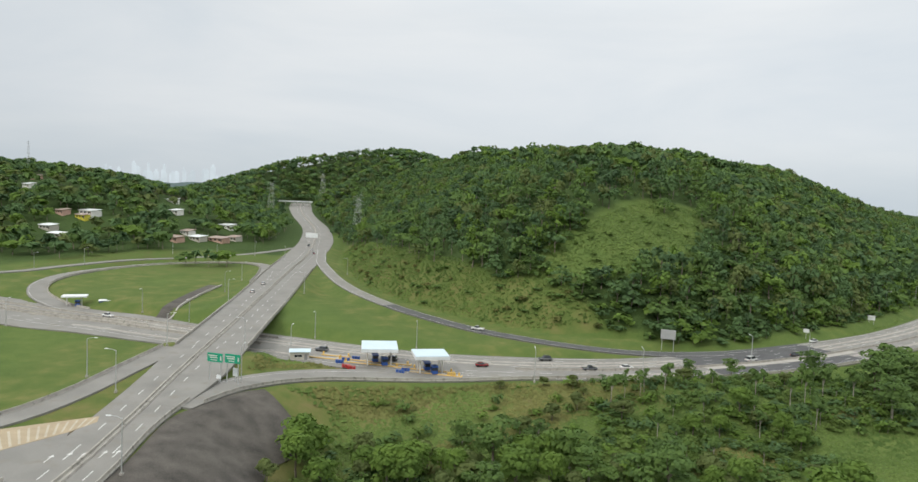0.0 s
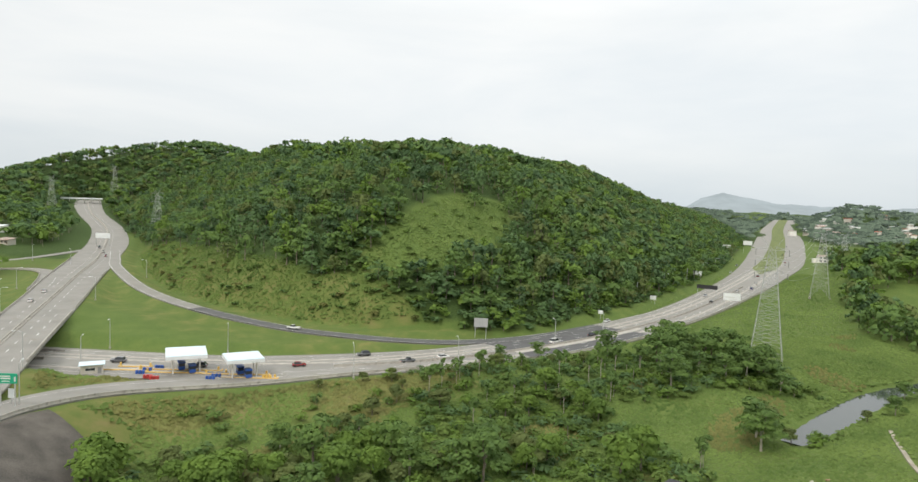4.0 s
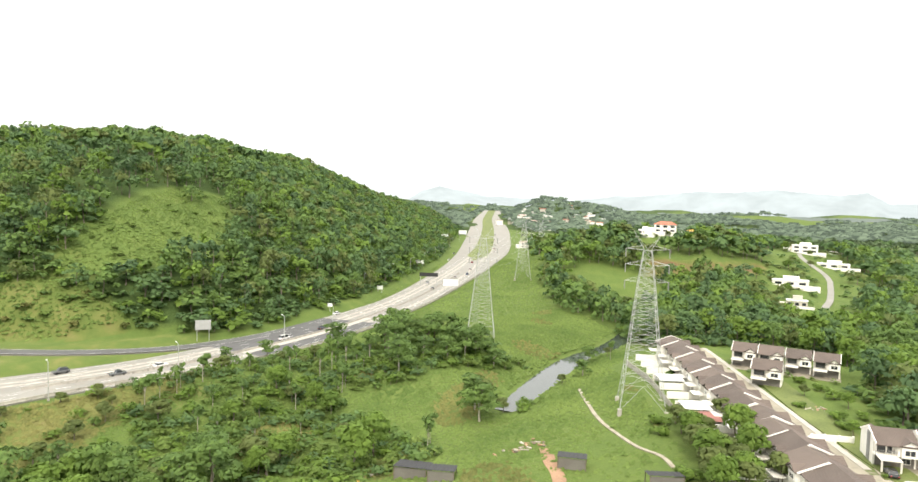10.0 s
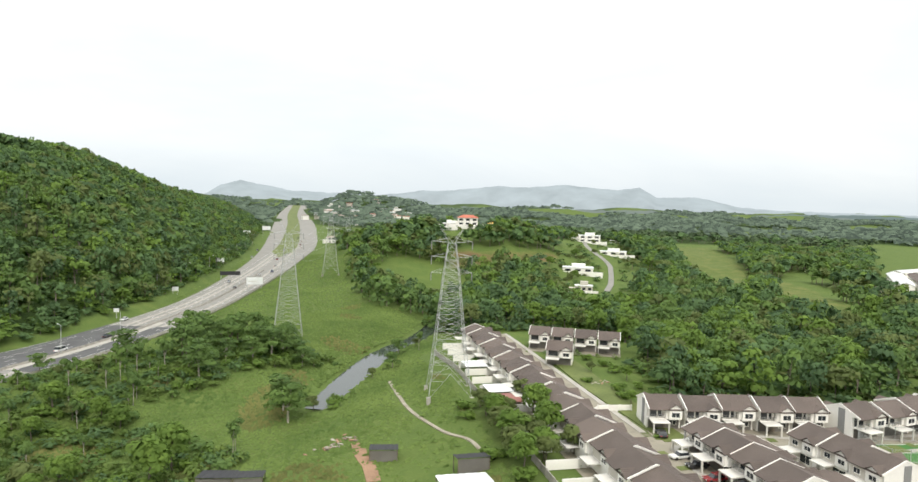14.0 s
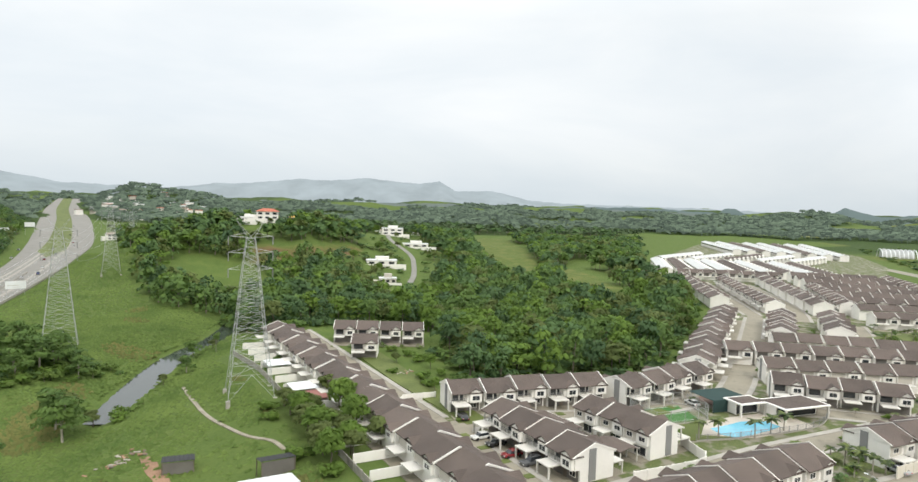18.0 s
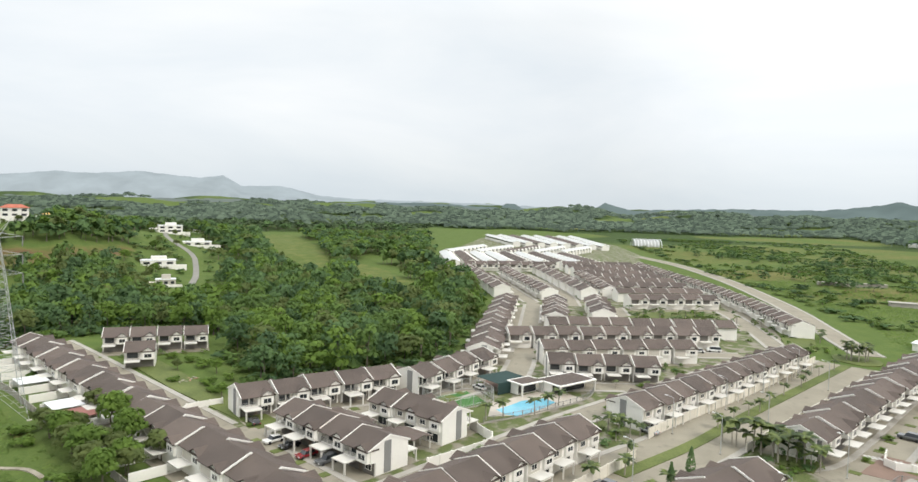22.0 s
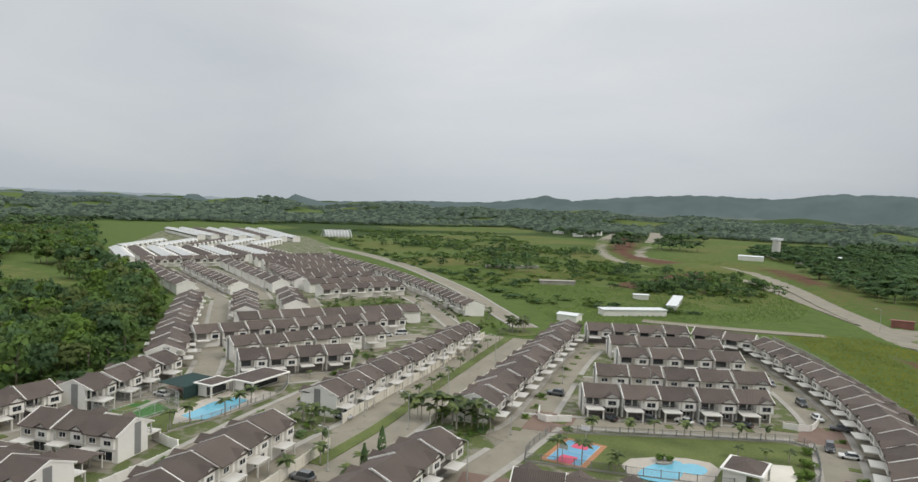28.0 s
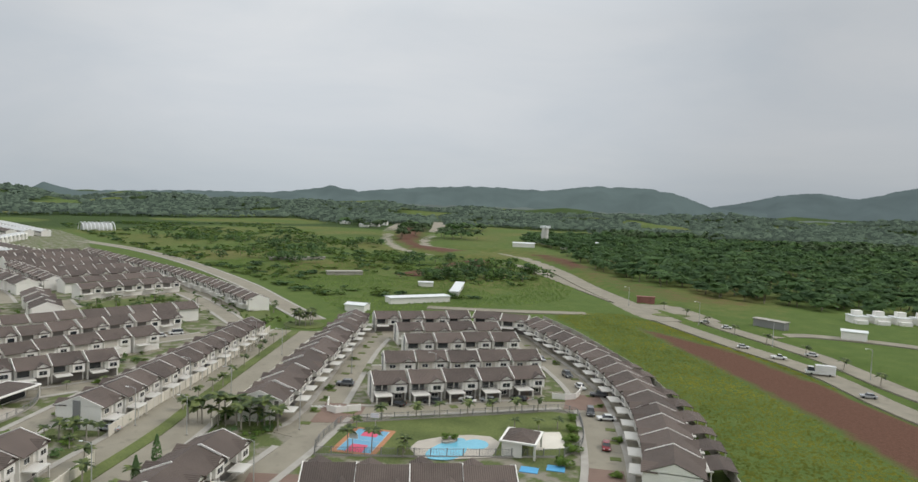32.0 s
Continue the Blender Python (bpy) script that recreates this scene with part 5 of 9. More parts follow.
def gable_prism(bm, x0, x1, y0, y1, z0, z_eave, z_top):
    """Walls with a pointed top: profile in x and z, running from y0 to y1."""
    xm = (x0 + x1) / 2
    prof = [(x0, z0), (x1, z0), (x1, z_eave), (xm, z_top), (x0, z_eave)]
    a = [bm.verts.new((x, y0, z)) for x, z in prof]
    b = [bm.verts.new((x, y1, z)) for x, z in prof]
    bm.faces.new(a)
    bm.faces.new(list(reversed(b)))
    for i in range(5):
        j = (i + 1) % 5
        bm.faces.new((a[j], a[i], b[i], b[j]))
    return bm


def cross_roof(bm, x0, x1, y0, y1, z_eave, z_top, thick=0.12):
    """A small gable roof whose ridge runs along y."""
    xm = (x0 + x1) / 2
    for xe in (x0, x1):
        top = [(xm, y0, z_top), (xm, y1, z_top), (xe, y1, z_eave), (xe, y0, z_eave)]
        if xe == x1:
            top = list(reversed(top))
        u = [bm.verts.new(p) for p in top]
        d = [bm.verts.new((x, y, z - thick)) for x, y, z in top]
        bm.faces.new(u)
        bm.faces.new(list(reversed(d)))
        for i in range(4):
            j = (i + 1) % 4
            bm.faces.new((u[j], u[i], d[i], d[j]))
    return bm


def window(parent, name, x0, x1, y, z0, z1, out=-1, mat_frame=None):
    """A framed window with a separate pane, on a wall that faces out along y."""
    bm = bmesh.new()
    t, d = 0.09, 0.07 * out
    ya, yb = sorted((y, y + d))
    box(bm, x0, x0 + t, ya, yb, z0, z1)
    box(bm, x1 - t, x1, ya, yb, z0, z1)
    box(bm, x0 + t, x1 - t, ya, yb, z0, z0 + t)
    box(bm, x0 + t, x1 - t, ya, yb, z1 - t, z1)
    xm = (x0 + x1) / 2
    box(bm, xm - 0.03, xm + 0.03, ya, yb, z0 + t, z1 - t)
    fr = part(name, bm, mat_frame or M["white_wall"], parent)
    bm = bmesh.new()
    ya, yb = sorted((y + 0.25 * d, y + 0.5 * d))
    box(bm, x0 + t, x1 - t, ya, yb, z0 + t, z1 - t)
    part("pane", bm, M["glass"], fr)
    return fr


def make_house(level, label=UNIT_LABEL):
    """A row-house unit, front towards -y. level 2: every part; 1: the main parts; 0: far off."""
    w = HALF
    h = tagged(new("row_house"), label, "house")
    h.empty_display_size = 0.5
    bm = bmesh.new()
    if level:
        box(bm, -w + 0.06, w - 0.06, -3.3, 4.6, 0, 2.55)
        box(bm, 0.1, w - 0.06, -4.5, 4.6, 2.55, EAVE)
        box(bm, -w + 0.06, 0.1, -3.1, 4.6, 2.55, EAVE)
    else:
        box(bm, -w + 0.06, w - 0.06, -4.2, 4.6, 0, EAVE)
    a = [bm.verts.new(p) for p in ((-w + 0.06, -4.9, EAVE - 0.15), (-w + 0.06, 4.9, EAVE - 0.15), (-w + 0.06, 0, RIDGE - 0.18))]
    b = [bm.verts.new(p) for p in ((w - 0.06, -4.9, EAVE - 0.15), (w - 0.06, 4.9, EAVE - 0.15), (w - 0.06, 0, RIDGE - 0.18))]
    bm.faces.new(list(reversed(a)))
    bm.faces.new(b)
    bm.faces.new((a[0], a[1], b[1], b[0]))
    if not level:
        party(bm, -w)
    part("wall", bm, M["white_wall"], h)
    if level:
        for ye in (-5.35, 5.35):
            part("roof_slope", roof_slab(bmesh.new(), w, ye, EAVE - 0.22, RIDGE), M["roof"], h, "brown ribbed roof tiles")
        part("party_wall", party(bmesh.new(), -w), M["white_wall"], h)
    else:
        part("roof", cross_roof(roof_slab(roof_slab(bmesh.new(), w - 0.15, -5.35, EAVE - 0.22, RIDGE), w - 0.15, 5.35, EAVE - 0.22, RIDGE), 0.25, 4.05, -5.5, -2.6, 4.98, 6.08), M["roof"], h)
    x0, x1 = 0.7, 3.75
    bm = gable_prism(bmesh.new(), x0, x1, -5.15, -4.4, 2.6, 5.0, 5.85)
    part("bay_wall", bm, M["white_wall"], h)
    if level:
        part("bay_roof", cross_roof(bmesh.new(), x0 - 0.45, x1 + 0.4, -5.5, -2.6, 4.98, 6.08), M["roof"], h)
    if level == 0:
        part("window", box(bmesh.new(), 1.3, 3.1, -5.2, -5.1, 3.0, 4.2), M["glass"], h)
        # dark panel on the flat wall, painting in the shade of a balcony recess
        part("balcony_opening", box(bmesh.new(), -3.4, -0.4, -4.28, -4.15, 2.75, 4.8), M["dark_wall_shade"], h)
        part("carport_roof", box(bmesh.new(), -3.6, 0.4, -6.2, -4.2, 2.3, 2.62), M["white_wall"], h)
        return h
    window(h, "bay_window", 1.2, 3.2, -5.15, 3.05, 4.25)
    bm = box(bmesh.new(), -3.3, -0.5, -3.16, -3.08, 2.75, 4.65)
    part("balcony_door", bm, M["glass"], h)
    bm = box(bmesh.new(), -3.75, 0.25, -7.5, -4.62, 2.38, 2.58)
    part("carport_roof", bm, M["column"], h, "pale flat carport slab")
    # darkened panel: shade under the carport slab painted on the wall
    part("ground_floor_front", box(bmesh.new(), -3.6, 3.6, -3.42, -3.3, 0.0, 2.3), M["dark_wall_shade"], h)
    # rear side
    bm = gable_prism(bmesh.new(), -3.4, -0.6, 4.5, 5.1, 2.6, 5.0, 5.75)
    part("rear_bay_wall", bm, M["white_wall"], h)
    part("rear_bay_roof", cross_roof(bmesh.new(), -3.8, -0.2, 2.8, 5.5, 4.98, 5.96), M["roof"], h)
    window(h, "rear_bay_window", -2.9, -1.1, 5.1, 3.2, 4.2, 1)
    part("rear_wall_panel", box(bmesh.new(), 0.2, 3.7, 4.6, 4.66, 2.62, 5.0), M["beige_wall"], h, "beige recessed rear wall")
    part("rear_terrace", box(bmesh.new(), -0.2, 3.7, 4.7, 7.4, 2.3, 2.5), M["column"], h)
    if level < 2:
        return h
    part("balcony", box(bmesh.new(), -3.95, 0.05, -4.6, -3.1, 2.56, 2.7), M["white_wall"], h)
    bm = bmesh.new()
    box(bm, -3.9, 0.0, -4.58, -4.52, 3.5, 3.58)
    for i in range(9):
        box(bm, -3.9 + i * 0.48, -3.85 + i * 0.48, -4.57, -4.53, 2.7, 3.5)
    part("balcony_rail", bm, M["grey_wall"], h)
    for x in (-3.8, -1.95, -0.1):
        part("balcony_column", box(bmesh.new(), x - 0.11, x + 0.11, -4.5, -4.28, 2.7, EAVE - 0.1), M["column"], h)
    for x in (-3.5, 0.0):
        part("carport_column", box(bmesh.new(), x - 0.16, x + 0.16, -7.4, -7.1, 0, 2.38), M["column"], h)
    part("front_door", box(bmesh.new(), -0.5, 0.4, -3.48, -3.43, 0, 2.1), M["bark"], h, "dark wooden front door")
    window(h, "ground_floor_window", 1.2, 3.0, -3.42, 0.8, 2.0)
    window(h, "rear_window", 1.2, 2.9, 4.66, 3.1, 4.2, 1)
    window(h, "rear_ground_window", -2.8, 0.6, 4.6, 0.3, 2.1, 1)
    for x in (0.1, 3.5):
        part("terrace_column", box(bmesh.new(), x - 0.12, x + 0.12, 7.1, 7.34, 0, 2.3), M["column"], h)
    return h


def party(bm, x):
    """The white parapet that shows between two units, following the roof."""
    t = 0.08
    prof = [(-5.0, EAVE - 0.3), (-5.2, EAVE - 0.04), (0, RIDGE + 0.15), (5.2, EAVE - 0.04), (5.0, EAVE - 0.3), (0, RIDGE - 0.15)]
    a = [bm.verts.new((x - t, y, z)) for y, z in prof]
    b = [bm.verts.new((x + t, y, z)) for y, z in prof]
    for q in ((0, 1, 2, 5), (5, 2, 3, 4)):
        bm.faces.new([a[i] for i in reversed(q)])
        bm.faces.new([b[i] for i in q])
    for i in range(6):
        j = (i + 1) % 6
        bm.faces.new((a[i], a[j], b[j], b[i]))
    return bm


HOUSES = {2: make_house(2), 1: make_house(1), 0: make_house(0)}
USED = {2: False, 1: False, 0: False}
# front is on the right of each row as it is walked: (x, y) to (x, y), units, detail
ROWS = [("A", 98, 24, 196, 132.5, 17, 1), ("B", 149.4, 54.6, 174, 21.8, 5, 2), ("C", 170.7, 17.2, 199.6, -1.7, 4, 2), ("D", 141.8, 38.9, 121.5, 15.1, 4, 2), ("D", 139.2, 3.4, 152.8, 20.7, 3, 2),
        ("E", 137.5, -21, 100, 10, 6, 2), ("F", 219.7, -101.2, 152, -34, 12, 2), ("H", 135.9, -65.4, 216, -142, 13, 1), ("I", 97, -25, 118.1, -49.3, 4, 1),
        ("J", 137.4, -94.6, 117.8, -135.3, 5, 2), ("J", 132, -150, 154, -110, 5, 2), ("J", 170.7, -130, 154.2, -164, 4, 1), ("J", 171.3, -172.6, 187.5, -139, 4, 1), ("J", 209.8, -145.3, 193.5, -178.6, 4, 1),
        ("J", 192.5, -181, 174, -193, 2, 1), ("L", 74.6, -80.7, 95.6, -53.4, 4, 1), ("W", 205.4, 116.3, 217.5, 87.8, 4, 1),
        ("G", 194, -19.8, 195.3, -51.8, 4, 1), ("G", 221.9, -69.7, 212.5, -19.3, 6, 1), ("G", 234, -9.8, 246.2, -85.6, 9, 0), ("G", 263, -97.8, 257, -25.7, 9, 0),
        ("c", 205, -2, 249, -5.6, 5, 1), ("c", 249, -5.6, 321, -13, 8, 0), ("c", 321, -36, 269.9, -31, 6, 0), ("c", 280, -52, 327, -55.4, 6, 0),
        ("M", 322, -130.7, 266.7, -126, 7, 0), ("M", 377, -131.8, 322, -130.7, 7, 0), ("M", 423, -128, 377, -131.8, 6, 0), ("M", 520, -121, 423, -128, 12, 0),
        ("r", 353, -12.7, 467, 10, 14, 0), ("r", 457, -17, 349, -36, 13, 0), ("r", 353, -58, 480, -42, 15, 0), ("r", 445, -66, 362, -70, 10, 0), ("r", 484, 12, 497, -54, 8, 0)]
for i, x in enumerate((331, 354, 379, 402, 423, 443, 463, 484, 505)):
    shift = -1.5 * i
    if i % 2:
        ROWS.append(("g", x + 8, -117 - shift * 0.3, x, -72 - shift, 5, 0))
    else:
        ROWS.append(("g", x, -72 - shift, x + 8, -117 - shift * 0.3, 5, 0))
K_LINE = smooth_line([(170.3, -192.3), (145.9, -179.3), (131, -171.6), (116.3, -162.5), (106.5, -155.2), (95.6, -146.3), (87, -138.9), (80.4, -131.8), (74.4, -124.6), (68.4, -117), (63.4, -110.4), (58.6, -102.8)], 1.0)
for k in range(16):
    i0, i1 = int(k * (len(K_LINE) - 1) / 16), int((k + 1) * (len(K_LINE) - 1) / 16)
    ROWS.append(("K", *K_LINE[i0], *K_LINE[i1], 1, 1))


def place_house(level, m, group, label=""):
    h = HOUSES[level]
    if USED[level]:
        h = copy_thing(h, m)
        h.matrix_basis = m
    else:
        USED[level] = True
        h.matrix_basis = m
    h["group"] = "row houses of terrace " + group
    if label:
        h["label"] = label
    return h


GROUP_NAMES = {"A": "beside the field", "B": "by the woods", "C": "by the woods", "D": "opposite the playing pitch", "E": "along the boulevard wall", "F": "along the boulevard wall", "H": "beside the boulevard hedge", "I": "beside the boulevard hedge",
               "J": "round the pool court", "L": "behind the pool court", "W": "at the wood edge", "G": "in the middle blocks", "c": "in the long blocks", "M": "along the curved road", "r": "in the far blocks", "g": "in the far blocks", "K": "along the red earth field"}
rng_h = random.Random(5)
ENDS = []
for name, x0, y0, x1, y1, n, level in ROWS:
    length, a = math.hypot(x1 - x0, y1 - y0), math.degrees(math.atan2(y1 - y0, x1 - x0))
    for i in range(n):
        t = (i + 0.5) / n
        m = pose(x0 + t * (x1 - x0), y0 + t * (y1 - y0), 0.0 if level else 0.02, 0, 0, a) @ pose(0, 0.35 * (-1) ** i if name not in "Kg" else 0, 0)
        m = m @ Matrix.Diagonal((length / n / (2 * HALF) * (0.94 if name in "BCJWG" else 1.0), 1, 1.0 + 0.02 * rng_h.uniform(-1, 1), 1))
        h = place_house(level, m, GROUP_NAMES[name])
        if level and name not in "K":
            if i == 0:
                ENDS.append((h, False))
            if i == n - 1:
                ENDS.append((h, True))
        if name == "K":
            h["label"] = "white row house backing on to the red earth field"


# lone houses, terraces and covered patios
place_house(1, pose(190, 96.5, 0, 0, 0, -67), "at the wood edge", "detached white house with a brown tiled roof")
for h, last in ENDS:
    end = HALF - 0.05 if last else -HALF - 0.07
    part("gable_panel", box(bmesh.new(), end, end + 0.12, -1.3, 0.3, 0.2, RIDGE - 0.9), M["grey_wall"], h, "grey painted strip on the white gable")
    if last:
        part("end_parapet", party(bmesh.new(), HALF), M["white_wall"], h)
def patio_roof(x, y, turn, w, d, zt=2.7):
    r = thing("patio_shelter", x, y, 0, turn, "open brown-roofed patio shelter behind white houses", "shelter")
    bm = bmesh.new()
    for s in (-1, 1):
        v = [bm.verts.new(p) for p in ((-w / 2, 0, zt + 0.5), (w / 2, 0, zt + 0.5), (w / 2, s * d / 2, zt), (-w / 2, s * d / 2, zt))]
        u = [bm.verts.new((p.co.x, p.co.y, p.co.z - 0.12)) for p in v]
        bm.faces.new(v if s < 0 else v[::-1])
        bm.faces.new(u[::-1] if s < 0 else u)
        for i in range(4):
            j = (i + 1) % 4
            bm.faces.new((v[j], v[i], u[i], u[j]))
    bmesh.ops.recalc_face_normals(bm, faces=bm.faces)
    part("roof", bm, M["roof"], r)
    part("fascia", box(bmesh.new(), -w / 2, w / 2, -d / 2 - 0.08, -d / 2, zt - 0.25, zt), M["white_wall"], r)
    for sx in (-1, 1):
        for sy in (-1, 1):
            part("post", box(bmesh.new(), sx * (w / 2 - 0.3) - 0.1, sx * (w / 2 - 0.3) + 0.1, sy * (d / 2 - 0.3) - 0.1, sy * (d / 2 - 0.3) + 0.1, 0, zt), M["column"], r)
    return r


patio_roof(143.6, 27.3, 50, 13, 5.5)
patio_roof(134.5, 13.0, 50, 7.5, 5.0)
patio_roof(128.5, 30.8 - 12.5, 50, 5.5, 4.0, 2.4)
for x, y in ((174.0, -58.6), (192.5, -77.2), (164.0, -48.6)):
    patio_roof(x, y, 135, 6.5, 4.2, 2.2)
for k in (4, 6, 7, 9, 10, 11, 12, 13, 14):
    p, q = K_LINE[int(k * (len(K_LINE) - 1) / 16)], K_LINE[int((k + 1) * (len(K_LINE) - 1) / 16)]
    a = math.atan2(q[1] - p[1], q[0] - p[0])
    mx, my = (p[0] + q[0]) / 2, (p[1] + q[1]) / 2
    patio_roof(mx - math.sin(a) * 9.3, my + math.cos(a) * 9.3, math.degrees(a), 5.5 + (k % 3), 5, 2.6)


# streets: real slabs with raised pavements
STREETS = [("beside_field", [(96, 6), (106.4, 16.5), (150, 65), (204.4, 125), (214, 136)], 3.1), ("by_woods", [(131, 43), (140.6, 47), (153, 31), (163, 15), (180, 0), (190, -9)], 3.2),
           ("pitch_side", [(103, 22), (118, 9.5), (144.4, -12.5), (159, -25.6), (190, -56), (226.6, -92.7)], 3.2), ("long_block", [(183, -8), (205, -13), (255, -19), (335, -27)], 3.3),
           ("middle_block", [(184, -10), (184.5, -30), (186, -54)], 3.2), ("second_block", [(218, -8), (228, -60), (231, -90)], 3.2), ("garden_side", [(272, -25), (275, -70), (284, -112)], 3.6),
           ("third_long", [(275, -62), (330, -66)], 3.2), ("court_north", [(126, -66), (134.6, -79.5), (180.4, -121.5), (206, -149)], 3.5), ("court_front", [(136, -82), (127.5, -92), (108, -130.6), (103, -136)], 3.2),
           ("field_row", [(192, -170), (177, -184), (150, -170), (116, -149), (96, -131), (75, -107), (62, -88)], 3.5), ("court_back", [(161, -112), (152, -130), (141, -156)], 3.2), ("court_far", [(200, -138), (190, -160), (180, -178)], 3.2),
           ("pool_side", [(132, -82), (118, -64), (104, -44)], 3.2), ("curved_drive", [(330, -118), (300, -116), (270, -112), (245, -108)], 3.0), ("outer_bend", [(238, -136), (262, -140), (291.6, -146), (356, -158), (472, -169), (587, -167), (680, -150)], 4.0),
           ("far_block", [(335, -27), (400, -16), (470, -4)], 3.2), ("far_block_two", [(330, -46), (380, -46), (470, -30)], 3.0)]
BOULEVARD = smooth_line([(92, 4, 0, 8, 8), (120, -23, 0, 8, 8), (141, -45, 0, 8, 8), (160, -62, 0, 8, 8), (190, -90, 0, 8, 8), (222, -120, 0, 9, 9)])
street_lines = [(n, np.column_stack([smooth_line(p, 3.0), np.zeros((len(smooth_line(p, 3.0)), 1)), np.full((len(smooth_line(p, 3.0)), 2), w)])) for n, p, w in STREETS]
ribbon("road_boulevard", BOULEVARD, M["estate_concrete"], dz=0.03, thick=0.3, label="broad pale concrete boulevard with a planted median", category="road", kind="structure")
for k, (n, line) in enumerate(street_lines):
    ribbon("road_" + n, line, M["estate_concrete"], dz=0.034 + 0.005 * k % 0.03, thick=0.3, label="pale concrete estate street with stained joints", category="road", kind="structure")


def pavements():
    every = street_lines + [("boulevard", BOULEVARD)]
    for n, line in every:
        for side in (-1, 1):
            w = line[:, 4]
            mid = offsets(line, side * (w + 0.75))
            free = np.ones(len(line), bool)
            for o, other in every:
                if o != n:
                    d, (_, wl, wr) = line_distance(mid[:, 0], mid[:, 1], other)
                    free &= d > wl + 1.2
            run = []
            for i in range(len(line) + 1):
                if i < len(line) and free[i]:
                    run.append(i)
                elif len(run) > 1:
                    seg = line[run].copy()
                    a, b = sorted((side * (seg[0, 4]), side * (seg[0, 4] + 1.5)))
                    ob = ribbon("pavement", seg, M["kerb"], a, b, dz=0.15, thick=0.4, label="raised concrete pavement beside a street", category="pavement", kind="structure")
                    run = []
                else:
                    run = []


pavements()
# plots: paved forecourts and back yards along every row
for name, x0, y0, x1, y1, n, level in ROWS:
    line = np.array([(x0, y0, 0, 5, 8.2), ((x0 + x1) / 2, (y0 + y1) / 2, 0, 5, 8.2), (x1, y1, 0, 5, 8.2)], float)
    back = 7.5 if level else 4.7
    ribbon("forecourt", line, M["estate_concrete"], -back, 8.3 if level else 9.5, dz=0.02 if level else 0.01, thick=0.3, label="paved forecourts and yards of a house row", category="paving", kind="structure")
    if level and name in 'ABCDEHIJLWK':
        length, ang = math.hypot(x1 - x0, y1 - y0), math.atan2(y1 - y0, x1 - x0)
        strip = bmesh.new()
        for i in range(n):
            k = (length / n) * (i + 0.12)
            box(strip, k - 0.9, k + 0.9, -10.7, -8.5, -0.1, 0.1)
        ob = part("front_lawn", strip, M["lawn"])
        ob.matrix_basis = pose(x0, y0, 0.04, 0, 0, math.degrees(ang))
        tagged(ob, "small patches of green front lawn before a house row", "lawn", "front lawns", "structure")


def yard_ground():
    """Patches of rough grass and worn concrete, as between houses."""
    m = material("yard_ground", (0.230, 0.210, 0.165), 0.9, 0.2, 0.6, 14, 0.15)
    nt = m.node_tree
    bs = nt.nodes["Principled BSDF"]
    old = bs.inputs["Base Color"].links[0].from_socket
    geo = nt.nodes.new("ShaderNodeNewGeometry")
    n = nt.nodes.new("ShaderNodeTexNoise")
    n.inputs["Scale"].default_value, n.inputs["Detail"].default_value = 0.22, 5
    nt.links.new(geo.outputs["Position"], n.inputs["Vector"])
    k = nt.nodes.new("ShaderNodeMapRange")
    k.inputs[1].default_value, k.inputs[2].default_value = 0.42, 0.52
    nt.links.new(n.outputs["Fac"], k.inputs[0])
    g = nt.nodes.new("ShaderNodeTexNoise")
    g.inputs["Scale"].default_value, g.inputs["Detail"].default_value = 2.5, 4
    nt.links.new(geo.outputs["Position"], g.inputs["Vector"])
    r = nt.nodes.new("ShaderNodeValToRGB")
    r.color_ramp.elements[0].position, r.color_ramp.elements[0].color = 0.3, (0.055, 0.088, 0.022, 1)
    r.color_ramp.elements[1].position, r.color_ramp.elements[1].color = 0.7, (0.135, 0.150, 0.050, 1)
    nt.links.new(g.outputs["Fac"], r.inputs[0])
    x = nt.nodes.new("ShaderNodeMix")
    x.data_type = "RGBA"
    nt.links.new(k.outputs[0], x.inputs[0])
    nt.links.new(old, x.inputs[6])
    nt.links.new(r.outputs[0], x.inputs[7])
    nt.links.new(x.outputs[2], bs.inputs["Base Color"])
    return m


M["yard"] = yard_ground()
# the floor of the estate under streets and yards
for n, pts in (("north", [(96, 20), (150, 63), (176, 25), (203, 3), (250, -1), (322, -8), (350, -9), (470, 14), (520, -117), (330, -124), (270, -120), (236, -104), (224, -112), (144, -40), (131, -33), (98, -3)]),
               ("south", [(139, -57), (216, -129), (226, -140), (206, -184), (190, -200), (146, -188), (116, -172), (95, -155), (60, -113), (54, -102), (92, -50), (118, -38)])):
    bm = prism(bmesh.new(), pts, -0.5, -0.03)
    bmesh.ops.triangulate(bm, faces=[f for f in bm.faces if len(f.verts) > 4])
    bmesh.ops.recalc_face_normals(bm, faces=bm.faces)
    tagged(part("pavement_" + n, bm, M["yard"]), "worn concrete and rough grass between the houses", "paving", kind="structure")


